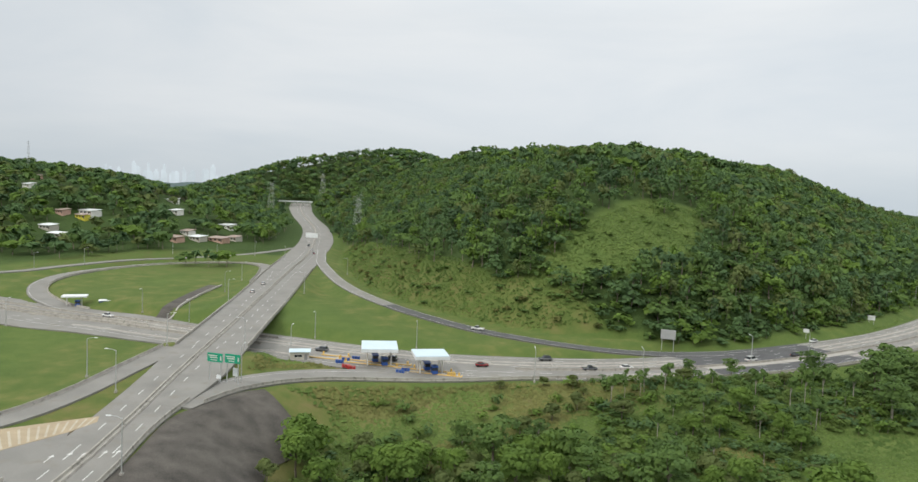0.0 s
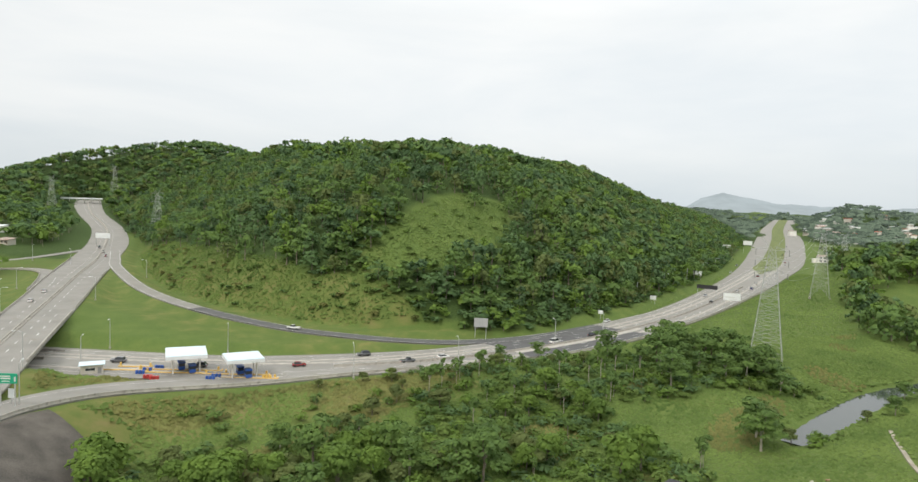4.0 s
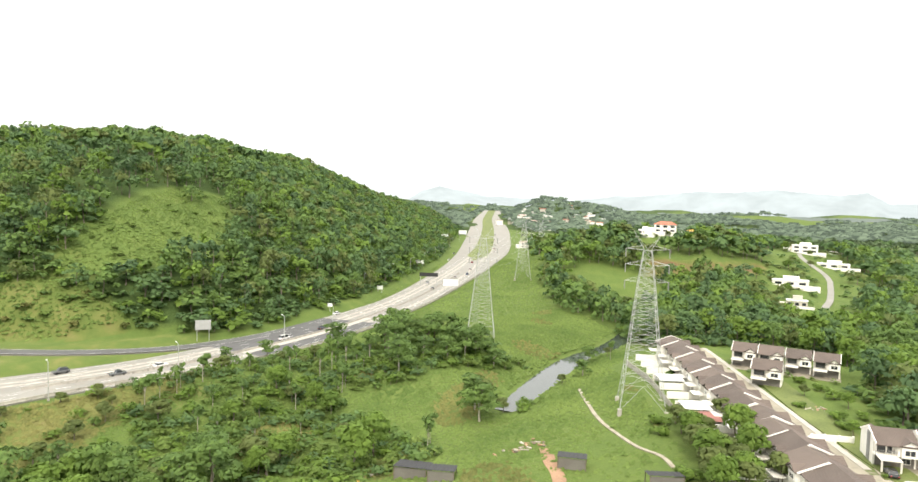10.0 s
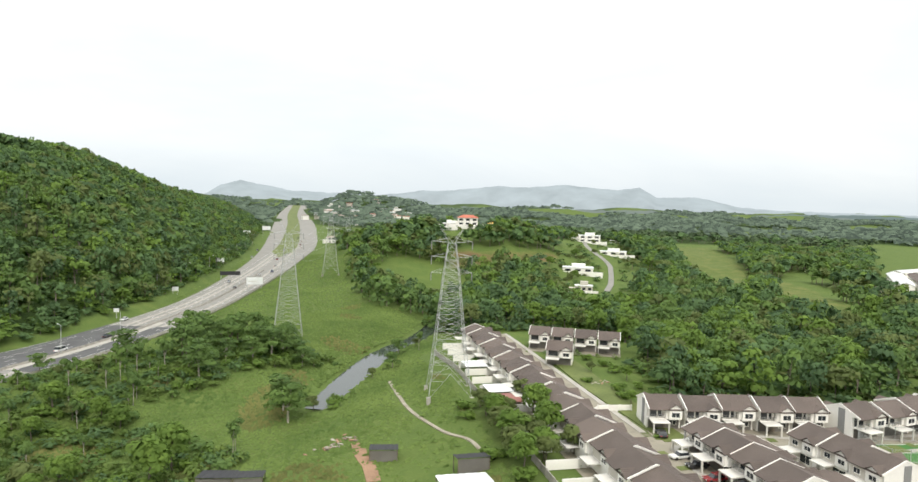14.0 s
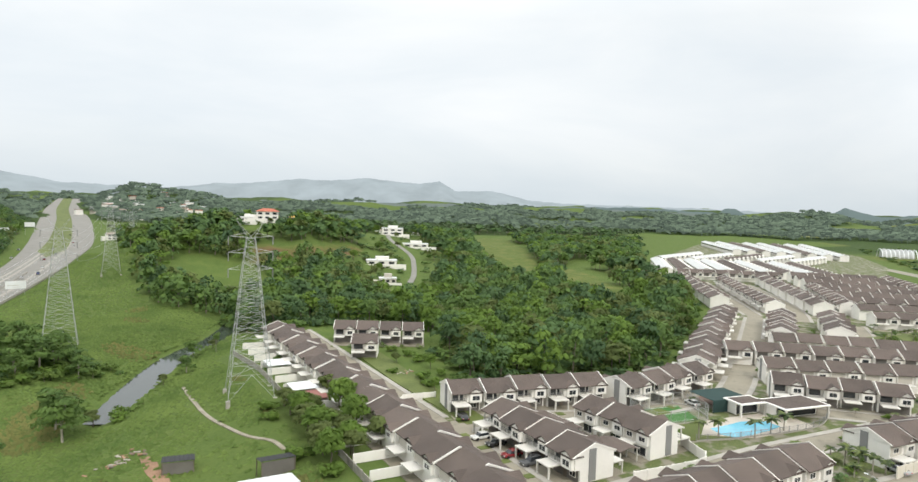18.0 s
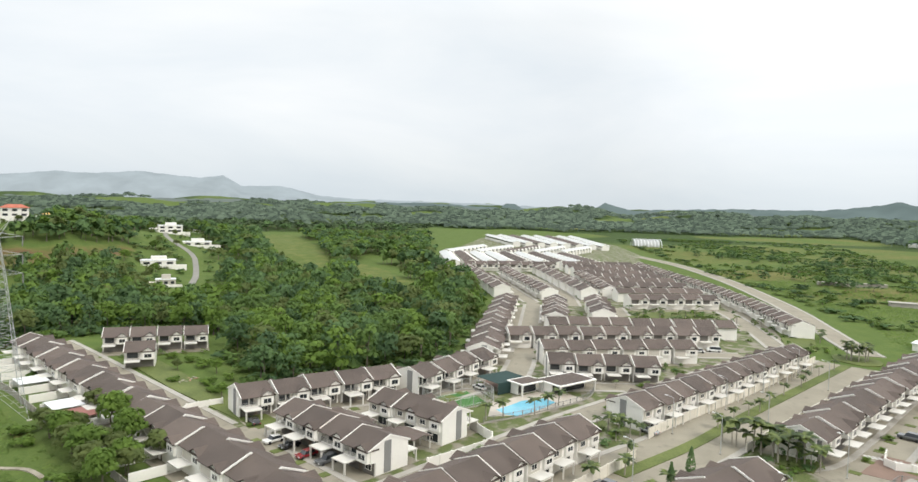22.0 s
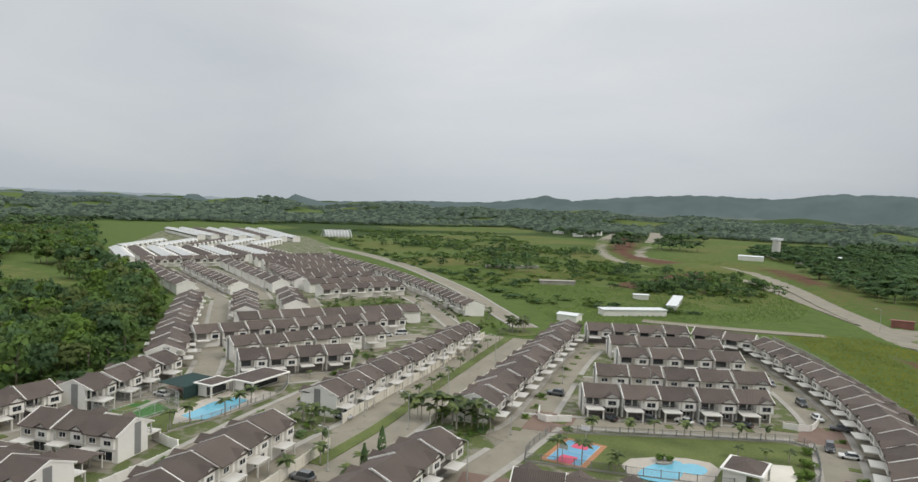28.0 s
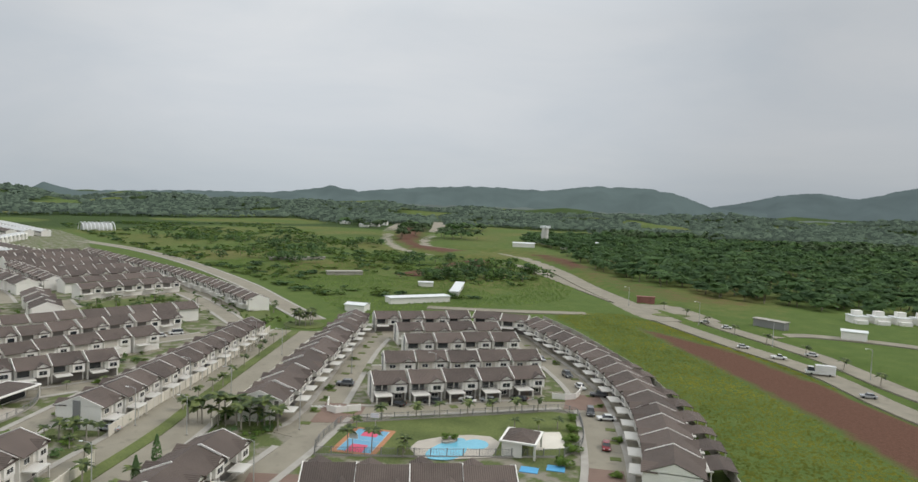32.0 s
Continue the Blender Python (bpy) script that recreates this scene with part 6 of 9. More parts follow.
# ---- boundary walls
def panel_wall(name, pts, mat, high, pitch, label, rail=False):
    """A wall of equal panels between pillars, following a line."""
    line = smooth_line([(x, y) for x, y in pts], 1.0)
    seg = np.r_[0, np.cumsum(np.hypot(*np.diff(line, axis=0).T))]
    n = max(1, int(round(seg[-1] / pitch)))
    s = np.linspace(0, seg[-1], n + 1)
    P = np.stack([np.interp(s, seg, line[:, 0]), np.interp(s, seg, line[:, 1])], -1)
    root = thing(name, float(P[0, 0]), float(P[0, 1]), 0, 0, label, "wall")
    step = seg[-1] / n
    bm = box(bmesh.new(), 0.12, step - 0.12, -0.07, 0.07, -0.3, high)
    me_p = bpy.data.meshes.new("panel")
    bm.to_mesh(me_p)
    bm.free()
    me_p.materials.append(mat)
    bm = box(bmesh.new(), -0.16, 0.16, -0.16, 0.16, -0.3, high + 0.12, 0.03)
    me_c = bpy.data.meshes.new("pillar")
    bm.to_mesh(me_c)
    bm.free()
    me_c.materials.append(mat)
    for i in range(n + 1):
        x, y = P[i] - P[0]
        a = math.degrees(math.atan2(*(P[min(i + 1, n)] - P[min(i, n - 1)])[::-1]))
        zz = height1(P[i, 0], P[i, 1]) + 0.1
        o = new("pillar", me_c)
        o.parent = root
        o.matrix_basis = pose(x, y, zz, 0, 0, a)
        if i < n:
            o = new("panel", me_p)
            o.parent = root
            o.matrix_basis = pose(x, y, zz, 0, 0, a)
    return root


panel_wall("boulevard_wall", [(144.8, -37.5), (149.6, -41.8), (160, -51.5), (183, -74), (205, -93.5), (224, -110.5)], M["fence_wall"], 2.3, 2.7, "cream panelled concrete wall between the boulevard and back yards")
panel_wall("boulevard_wall", [(98, -2), (112, -14.5), (125, -26), (131.5, -31.5)], M["fence_wall"], 2.3, 2.7, "cream panelled concrete wall beside the boulevard entrance")
panel_wall("hedge_wall", [(139, -56), (150, -66), (170, -85), (190, -104), (214, -128)], M["fence_wall"], 1.8, 4.2, "pale low wall behind the boulevard planting")
panel_wall("field_wall", [(87, 33.5), (105, 53), (140, 92), (186, 143)], M["barrier"], 1.5, 4.0, "grey block wall between back yards and the grass field")
panel_wall("east_field_wall", [(50, -113), (62, -126), (78, -143), (97, -162), (116, -177), (140, -192), (163, -206), (190, -219)], M["kerb"], 2.0, 4.4, "grey wall along the red earth field")
panel_wall("pitch_wall", [(123.5, 8.5), (136, -3.5), (141.5, -2.2), (147, 1.0)], M["white_wall"], 2.0, 3.0, "bright white garden wall beside the end gables")
panel_wall("corner_wall", [(137, 62), (143.5, 60.5), (150, 66.5), (157, 60)], M["white_wall"], 1.5, 3.0, "white corner garden wall at the end of a terrace")
panel_wall("corner_wall", [(139.5, -84.5), (133, -81), (130.5, -87.5)], M["white_wall"], 1.6, 3.0, "white corner garden wall beside the pool court")
panel_wall("corner_wall", [(111, -133), (107.5, -137.5), (112, -146)], M["white_wall"], 1.6, 3.0, "white corner garden wall beside the pool court")
for i in range(17):
    t = i / 17
    x, y = 98 + t * 98, 24 + t * 108.5
    r = thing("yard_wall", x, y, 0, 47.9 + 90, "white dividing wall between two back yards", "wall", "yard walls beside the field")
    part("panel", box(bmesh.new(), 5.2, 13.4, -0.08, 0.08, 0, 1.9), M["white_wall"], r)
    if i in (8, 9, 12):
        r2 = thing("yard_roof", x + 2.7, y + 3.0, 0, 47.9 + 90, ("red" if i == 8 else "white") + " sheet roof over a back yard", "shelter")
        part("roof", box(bmesh.new(), 6.5, 13.0, -3.6, 3.6, 2.35, 2.45), M["rusty_red"] if i == 8 else M["white_metal"], r2)
        for px, py in ((6.8, -3.3), (12.7, -3.3), (6.8, 3.3), (12.7, 3.3)):
            part("post", box(bmesh.new(), px - 0.06, px + 0.06, py - 0.06, py + 0.06, 0, 2.35), M["steel"], r2)

# ---------------------------------------------------------------- motorway, bridge and toll plaza
def shared(name, bm, mat):
    me = bpy.data.meshes.new(name)
    bm.to_mesh(me)
    bm.free()
    me.materials.append(mat)
    return me


def put(name, me, parent, m):
    o = new(name, me)
    o.parent = parent
    o.matrix_basis = m
    return o


def profile_run(name, line, o, profile, mat, parent=None, label=""):
    """A solid with a constant cross-section (offset, height) that follows a line at offset o."""
    n, k = len(line), len(profile)
    rows = [offsets(line, np.full(n, 0.0) + o + px, pz) for px, pz in profile]
    v = np.stack(rows, 1).reshape(-1, 3)
    f = [tuple(reversed(range(k))), tuple((n - 1) * k + j for j in range(k))]
    for i in range(n - 1):
        for j in range(k):
            q = (j + 1) % k
            f.append((i * k + j, i * k + q, (i + 1) * k + q, (i + 1) * k + j))
    ob = mesh_object(name, v, f, mat, parent)
    me = ob.data
    bm = bmesh.new()
    bm.from_mesh(me)
    bmesh.ops.recalc_face_normals(bm, faces=bm.faces)
    bm.to_mesh(me)
    bm.free()
    if label:
        ob["label"] = label
    return ob


JERSEY = [(-0.32, 0), (0.32, 0), (0.16, 0.3), (0.1, 0.85), (-0.1, 0.85), (-0.16, 0.3)]
PARAPET = [(-0.2, -0.3), (0.2, -0.3), (0.2, 0.85), (-0.2, 0.85)]


def barrier(name, line, o, label, prof=JERSEY, mat="barrier"):
    root = thing(name, 0, 0, 0, 0, label, "barrier")
    profile_run("barrier_body", line, o, prof, M[mat], root)
    return root


def build_bridge():
    b = thing("overpass_bridge", 0, 0, 0, 0, "concrete road bridge over the motorway with dark girders", "bridge")
    L = OVERPASS_BRIDGE
    ribbon("deck", L, M["concrete"], thick=0.5, parent=b)
    for o, s in ((-L[:, 3] + 0.3, "parapet"), (L[:, 4] - 0.3, "parapet")):
        profile_run(s, L, o, [(-0.2, -0.7), (0.2, -0.7), (0.2, 0.85), (-0.2, 0.85)], M["barrier"], b)
    for o in (-8.5, -4.5, 0, 4, 8, 11):
        profile_run("girder", L, o, [(-0.35, -1.9), (0.35, -1.9), (0.25, -0.5), (-0.25, -0.5)], M["barrier"], b)
    for k in (0, len(L) - 1, len(L) // 2):
        x, y = L[k, 0], L[k, 1]
        a = math.degrees(math.atan2(L[min(k + 1, len(L) - 1), 1] - L[max(k - 1, 0), 1], L[min(k + 1, len(L) - 1), 0] - L[max(k - 1, 0), 0]))
        if k == len(L) // 2:
            for o in (-7, 0, 7):
                q = offsets(L, np.full(len(L), float(o)))[k]
                bm = tube(bmesh.new(), [(q[0], q[1], -6.9), (q[0], q[1], -2.4)], [0.6, 0.6], 12)
                part("pier", bm, M["barrier"], b)
            o = part("pier_cap", box(bmesh.new(), -0.7, 0.7, -10, 10, -2.6, -1.9), M["barrier"], b)
            o.matrix_basis = pose(x + 0.8, y, 0, 0, 0, a)
        else:
            o = part("abutment", box(bmesh.new(), -0.8, 0.8, -11.5, 13.5 if k else 11.5, -7.0, -0.55), M["barrier"], b, "plain grey abutment wall")
            o.matrix_basis = pose(x, y, 0, 0, 0, a)
    return b


build_bridge()
WHOLE_OVERPASS = np.concatenate([OVERPASS_S[:-1], OVERPASS_BRIDGE[:-1], OVERPASS_N])
barrier("median_barrier", WHOLE_OVERPASS, 0.0, "stained concrete median barrier along the overpass", [(-0.9, 0), (0.9, 0), (0.75, 0.4), (0.2, 0.45), (0.15, 0.95), (-0.15, 0.95), (-0.2, 0.45), (-0.75, 0.4)])
barrier("edge_barrier", OVERPASS_S[:10], -OVERPASS_S[:10, 3] + 0.3, "low concrete barrier at the overpass edge")
barrier("edge_barrier", OVERPASS_S[:18], OVERPASS_S[:18, 4] - 0.25, "low concrete barrier above the paved slope")
barrier("edge_barrier", OVERPASS_N[:22], -OVERPASS_N[:22, 3] + 0.3, "low concrete barrier at the overpass edge")
barrier("edge_barrier", OVERPASS_N[1:14], OVERPASS_N[1:14, 4] - 0.3, "low concrete barrier at the overpass edge")
barrier("edge_barrier", TOLL_RAMP[1:], TOLL_RAMP[1:, 4] - 0.2, "stained concrete barrier beside the toll slip road")
barrier("edge_barrier", LOOP, LOOP[:, 4] - 0.2, "dark stained barrier inside the loop road")
barrier("edge_barrier", LEFT_RAMP, -LEFT_RAMP[:, 3] + 0.1, "low kerb wall beside the slip road")
i0 = int(np.argmin(np.hypot(HIGHWAY[:, 0] - 20, HIGHWAY[:, 1] - 221)))
i1 = int(np.argmin(np.hypot(HIGHWAY[:, 0] - 330, HIGHWAY[:, 1] - 420)))
barrier("median_barrier", HIGHWAY[i0:i1], 2.0, "long concrete median barrier of the motorway")
il = int(np.argmin(np.hypot(HIGHWAY[:, 0] + 110, HIGHWAY[:, 1] - 252)))
barrier("median_barrier", HIGHWAY[:il], -4.5, "long concrete median barrier of the motorway")
barrier("edge_barrier", HIGHWAY[i0 + 2:i1], HIGHWAY[i0 + 2:i1, 4] - 0.2, "low barrier at the motorway edge")
# grass median where the carriageways part
im = int(np.argmin(np.hypot(HIGHWAY[:, 0] - 400, HIGHWAY[:, 1] - 488)))
med = HIGHWAY[im:].copy()
w = np.minimum((np.arange(len(med))) * 1.6, 13)
med[:, 3], med[:, 4] = w, w * 0.6
ribbon("median_grass", med, M["lawn"], dz=0.08, thick=0.4, label="strip of mown grass between two carriageways", category="grass", kind="structure")
ribbon("road_asphalt_patch", HIGHWAY[int(np.argmin(np.hypot(HIGHWAY[:, 0] - 84, HIGHWAY[:, 1] - 235))):int(np.argmin(np.hypot(HIGHWAY[:, 0] - 158, HIGHWAY[:, 1] - 273)))], M["asphalt"], dz=0.05, thick=0.3, label="dark asphalt stretch of the motorway", category="road", kind="structure")
ih = int(np.argmin(np.hypot(HILL_RAMP[:, 0] + 29, HILL_RAMP[:, 1] - 311)))
ribbon("road_ramp_asphalt", HILL_RAMP[ih:], M["asphalt"], dz=0.045, thick=0.3, label="dark asphalt slip road below the hill", category="road", kind="structure")
# pale strip between the carriageways on the asphalt stretch
ja, jb = int(np.argmin(np.hypot(HIGHWAY[:, 0] - 84, HIGHWAY[:, 1] - 235))), int(np.argmin(np.hypot(HIGHWAY[:, 0] - 158, HIGHWAY[:, 1] - 273)))
ribbon("road_shoulder", HIGHWAY[ja:jb + 1], M["kerb"], 1.0, 5.0, dz=0.08, thick=0.3, label="pale concrete strip along the barrier", category="road", kind="structure")


# lane paint
def dashes(line, o, on, off, w, dz):
    p = offsets(line, np.full(len(line), float(o)), dz)
    s = np.r_[0, np.cumsum(np.hypot(*np.diff(p[:, :2], axis=0).T))]
    V, F = [], []
    for a in np.arange(2, s[-1] - on, on + off):
        c = [np.array([np.interp(q, s, p[:, k]) for k in range(3)]) for q in np.linspace(a, a + on, max(2, int(on / 6) + 1))]
        for u, v in zip(c, c[1:]):
            d = (v - u)[:2] / (np.linalg.norm((v - u)[:2]) + 1e-9)
            nrm = np.array([d[1], -d[0], 0]) * w / 2
            b = len(V)
            V += [u - nrm, u + nrm, v + nrm, v - nrm]
            F.append((b, b + 1, b + 2, b + 3))
    return V, F


def paint(name, jobs, label):
    V, F = [], []
    for job in jobs:
        v, f = dashes(*job)
        F += [tuple(i + len(V) for i in q) for q in f]
        V += v
    tagged(mesh_object(name, V, F, M["white_line"]), label, "road paint", kind="stuff")


near_hw = HIGHWAY[:int(np.argmin(np.hypot(HIGHWAY[:, 0] - 533, HIGHWAY[:, 1] - 625)))]
paint("overpass_lane_lines", [(OVERPASS_S, 3.6, 4, 8, 0.2, 0.03), (OVERPASS_S, -3.8, 4, 8, 0.2, 0.03), (OVERPASS_BRIDGE, 4.2, 4, 8, 0.2, 0.03), (OVERPASS_BRIDGE, -4.2, 4, 8, 0.2, 0.03), (OVERPASS_BRIDGE, 8, 4, 8, 0.2, 0.03),
                              (OVERPASS_N, 4.5, 4, 8, 0.22, 0.05), (OVERPASS_N, -4.5, 4, 8, 0.22, 0.05), (OVERPASS_S, 6.3, 200, 1, 0.15, 0.03), (OVERPASS_S, 1.5, 200, 1, 0.15, 0.03), (OVERPASS_S, -1.5, 200, 1, 0.15, 0.03)], "worn white dashed lane lines on the overpass")
paint("motorway_lane_lines", [(near_hw, o, 4, 8, 0.2, 0.09) for o in (-10, -6, -2, 6, 9.5)] + [(near_hw, o, 500, 1, 0.18, 0.09) for o in (-13, 12)], "worn white lane lines on the motorway")
paint("ramp_edge_lines", [(TOLL_RAMP, -3.5, 40, 1, 0.15, 0.06), (HILL_RAMP, 3.0, 60, 1, 0.18, 0.12), (HILL_RAMP, -3.0, 60, 1, 0.18, 0.12), (LOOP, -3.6, 60, 1, 0.15, 0.08)], "thin white edge lines on the slip roads")
# motorway wear: darker wheel tracks as thin resurfaced strips
for o in (-8.0, -4.2, 7.6):
    ribbon("road_wear_strip", near_hw[il - 4:], M["barrier"], o - 0.9, o + 0.9, dz=0.045, thick=0.2, label="darker worn wheel track on the concrete", category="road", kind="structure")


def arrow(x, y, z, turn):
    bm = bmesh.new()
    for a, b, c, d in ((-0.12, 0.12, -1.8, 0.6),):
        vs = [bm.verts.new(p) for p in ((a, c, 0), (b, c, 0), (b, d, 0), (a, d, 0))]
        bm.faces.new(vs)
    bm.faces.new([bm.verts.new(p) for p in ((-0.5, 0.6, 0), (0.5, 0.6, 0), (0, 1.8, 0))])
    o = part("road_arrow", bm, M["white_line"])
    o.matrix_basis = pose(x, y, z, 0, 0, turn)
    return tagged(o, "white painted turning arrow on the road", "road paint", "road arrows")


for x, y in ((-71.5, 118.5), (-69, 120), (-66.6, 120.2), (-63.4, 121.5), (-61.2, 122)):
    arrow(x, y, 0.04, 5)
# tan hatched apron, green verge triangle, paved slope
M["pale_hatch"] = material("worn_hatching", (0.43, 0.38, 0.29), 0.8, 0.2)
M["tan_paint"] = material("tan_hatching", (0.36, 0.29, 0.19), 0.8, 0.2)
bm = prism(bmesh.new(), [(-93, 129), (-90, 126.6), (-84, 118), (-75.4, 131.9), (-73.3, 138), (-74.7, 141.5)], -1.8, 0.02)
bmesh.ops.recalc_face_normals(bm, faces=bm.faces)
tagged(part("road_hatched_apron", bm, M["tan_paint"]), "tan hatched paved apron at the junction", "paving", kind="structure")
bm = bmesh.new()
for i in range(13):
    f, g = i / 12, 0.02
    a = (-91 + 15.8 * f, 127.2 + 13.4 * f)
    b = (-84 + 9.5 * f, 118.8 + 16.4 * f)
    bm.faces.new([bm.verts.new(p) for p in ((a[0], a[1], 0.03), (b[0], b[1], 0.03), (b[0] + 0.35, b[1] + 0.3, 0.03), (a[0] + 0.35, a[1] + 0.3, 0.03))])
tagged(part("apron_hatching", bm, M["pale_hatch"]), "faded pale hatching lines", "road paint")
bm = prism(bmesh.new(), [(-120, 100), (-66, 100), (-75.4, 131.7), (-84, 117.8), (-90, 126.4), (-120, 112)], -1.8, 0.015)
bmesh.ops.recalc_face_normals(bm, faces=bm.faces)
tagged(part("road_junction", bm, M["concrete"]), "concrete junction at the foot of the overpass", "paving", kind="structure")
bm = prism(bmesh.new(), [(-92, 108), (-80, 110), (-79, 114.5), (-84, 116.5), (-94, 115)], -0.2, 0.2)
bmesh.ops.recalc_face_normals(bm, faces=bm.faces)
tagged(part("verge_junction", bm, M["lawn"]), "small kerbed grass island at the junction", "grass", kind="structure")
# median barrier and lane lines of the motorway west of the bridge
west = HIGHWAY[(HIGHWAY[:, 0] < -62) & (HIGHWAY[:, 0] > -400)]
barrier("median_barrier", west, 0.0, "pale concrete median barrier of the motorway")
barrier("edge_barrier", west, -10.5, "low concrete barrier between motorway and slip lane")


def paved_slope():
    top = [(-57.2, 100), (-58, 120), (-60.2, 141), (-57.5, 152), (-52.8, 165.5), (-48.5, 172)]
    line = smooth_line(top, 2.0)
    n, k = len(line), 12
    out = offsets(np.column_stack([line, np.zeros(n)]), np.ones(n))[:, :2] - line
    V, F = [], []
    for i in range(n):
        for j in range(k):
            p = line[i] + out[i] * (j * 2.0)
            V.append((p[0], p[1], height1(p[0], p[1]) + 0.25))
    for i in range(n - 1):
        for j in range(k - 1):
            F.append((i * k + j, i * k + j + 1, (i + 1) * k + j + 1, (i + 1) * k + j))
    ob = mesh_object("paved_slope", V, F, M["dark_slope"])
    tagged(ob, "dark stained concrete embankment slope below the road", "embankment", kind="structure")


paved_slope()
drain_line = np.array([(x, y, height1(x, y) + 0.25, 3.2, 3.2) for x, y in smooth_line([(-120.5, 272), (-124.5, 306), (-127.5, 356)], 3)[:, :2]])
ribbon("drain", drain_line, M["dark_slope"], dz=0.1, thick=0.6, label="dark stone-lined drainage channel in the loop lawn", category="drain", kind="structure")
drain_kerb = thing("drain_kerb", 0, 0, 0, 0, "pale concrete edge of a drainage channel", "kerb")
profile_run("edge", drain_line, 3.4, [(-0.3, -0.2), (0.3, -0.2), (0.3, 0.6), (-0.3, 0.6)], M["kerb"], drain_kerb)


# ---- lamps, signs
def lamp_template(high, arm, label):
    r = tagged(new("street_lamp"), label, "street lamp")
    part("pole", tube(bmesh.new(), [(0, 0, -0.3), (0, 0, high)], [0.14, 0.08], 8), M["steel"], r)
    part("base", box(bmesh.new(), -0.3, 0.3, -0.3, 0.3, -0.3, 0.35, 0.04), M["kerb"], r)
    for s in ((1,) if arm > 0 else ()):
        part("arm", tube(bmesh.new(), [(0, 0, high - 0.2), (0.8, 0, high + 0.2), (arm, 0, high + 0.3)], [0.07, 0.06, 0.05], 6), M["steel"], r)
        part("luminaire", box(bmesh.new(), arm - 0.1, arm + 0.75, -0.17, 0.17, high + 0.22, high + 0.38, 0.04), M["white_metal"], r)
    return r


LAMP = lamp_template(10, 2.0, "tall grey steel street lamp beside the road")
lamp_used = [False]


def lamp(x, y, turn, z=None, group="street lamps by the motorway", scale=1.0):
    m = pose(x, y, (height1(x, y) + 0.3) if z is None else z, 0, 0, turn) @ Matrix.Diagonal((scale, scale, scale, 1))
    if lamp_used[0]:
        o = copy_thing(LAMP, m)
        o.matrix_basis = m
    else:
        o, lamp_used[0] = LAMP, True
        o.matrix_basis = m
    o["group"] = group


for x, y, a in ((-95.5, 174.6, 0), (-80.3, 159.4, 180), (-134, 288, -90), (-107, 270.5, -90), (-115, 335, 0), (-118.5, 372, 0), (-55.5, 175.5, 90), (-52.8, 254, -90), (-13.7, 243, -90), (59.9, 212.4, 90), (-55, 226, 90),
                (-204, 484, -60), (-175, 492, -60), (-238, 380, 0), (-229, 415, 0), (-74.5, 330, 180), (-70, 430, 180), (-56, 113.4, 180), (107, 242, 90), (134.8, 256, 90), (196, 335, -45), (236, 372, -45), (276, 407, -45), (318, 449, -45),
                (360, 492, -45), (410, 548, -45), (470, 615, -45), (25, 206, 90), (-120, 470, -90), (-150, 500, -60), (-260, 345, 0), (-200, 262, 90), (-165, 247, 90), (-64, 205, 180), (-89, 208, 0), (-98, 290, 0)):
    lamp(x, y, a)


def sign_panel(x, y, z, turn, w, h, high, mat, label, legs=2, bars=None, cat="road sign"):
    r = thing("road_sign", x, y, z, turn, label, cat)
    part("panel", box(bmesh.new(), -w / 2, w / 2, -0.06, 0.06, high, high + h), M[mat], r)
    for i in range(legs):
        px = 0 if legs == 1 else (-w / 2 + 0.6 + i * (w - 1.2) / (legs - 1))
        part("post", box(bmesh.new(), px - 0.1, px + 0.1, 0.07, 0.25, -0.5, high + h * 0.8), M["steel"], r)
    if bars:
        for bx, bz, bw, bh in bars:
            part("lettering_bar", box(bmesh.new(), bx - bw / 2, bx + bw / 2, -0.085, -0.062, high + bz, high + bz + bh), M["white_line"], r)
    return r


for k, px in enumerate((-61.3, -56.6)):
    sign_panel(px, 172.2 - k * 0.6, 0, -14, 4.4, 2.3, 4.7, "green_sign", "green direction sign over the slip road fork", 2, [(-0.6, 1.5, 2.6, 0.28), (-0.4, 1.0, 2.2, 0.28), (-0.3, 0.4, 1.8, 0.2), (1.7, 0.5, 0.4, 1.1)])
sign_panel(-56.8, 174.5, -0.4, -14, 1.3, 2.2, 0.9, "white_metal", "small white board below the green sign", 1)
sign_panel(-60.2, 172.0, -0.2, -14, 1.2, 1.0, 0.6, "white_metal", "small white notice on a post", 1)
sign_panel(81.5, 257.5, -5.6, 160, 5.5, 3.6, 4.2, "steel", "grey back of a motorway sign on two posts", 2)
sign_panel(250, 325, -6.3, -35, 9, 4, 4.2, "white_metal", "white roadside billboard on steel legs", 2, [(-1, 1.5, 5, 0.5), (0.5, 0.6, 4, 0.3)], "billboard")
sign_panel(255, 355, -6.3, -45, 12, 2.4, 6.5, "black", "dark message board across the motorway lanes", 2)
sign_panel(352, 520, -5, -40, 9, 4.5, 8, "white_metal", "white billboard in front of the wooded hill", 2, [(0, 1.8, 6, 0.6)], "billboard")
sign_panel(300, 430, -5, -40, 6, 3, 5, "white_metal", "white roadside panel by the wooded hill", 2)
sign_panel(480, 640, -5, -40, 10, 5, 9, "white_metal", "white billboard beside the motorway bend", 2, None, "billboard")
sign_panel(560, 705, -4, -40, 10, 5, 9, "white_metal", "white billboard beside the motorway bend", 2, None, "billboard")
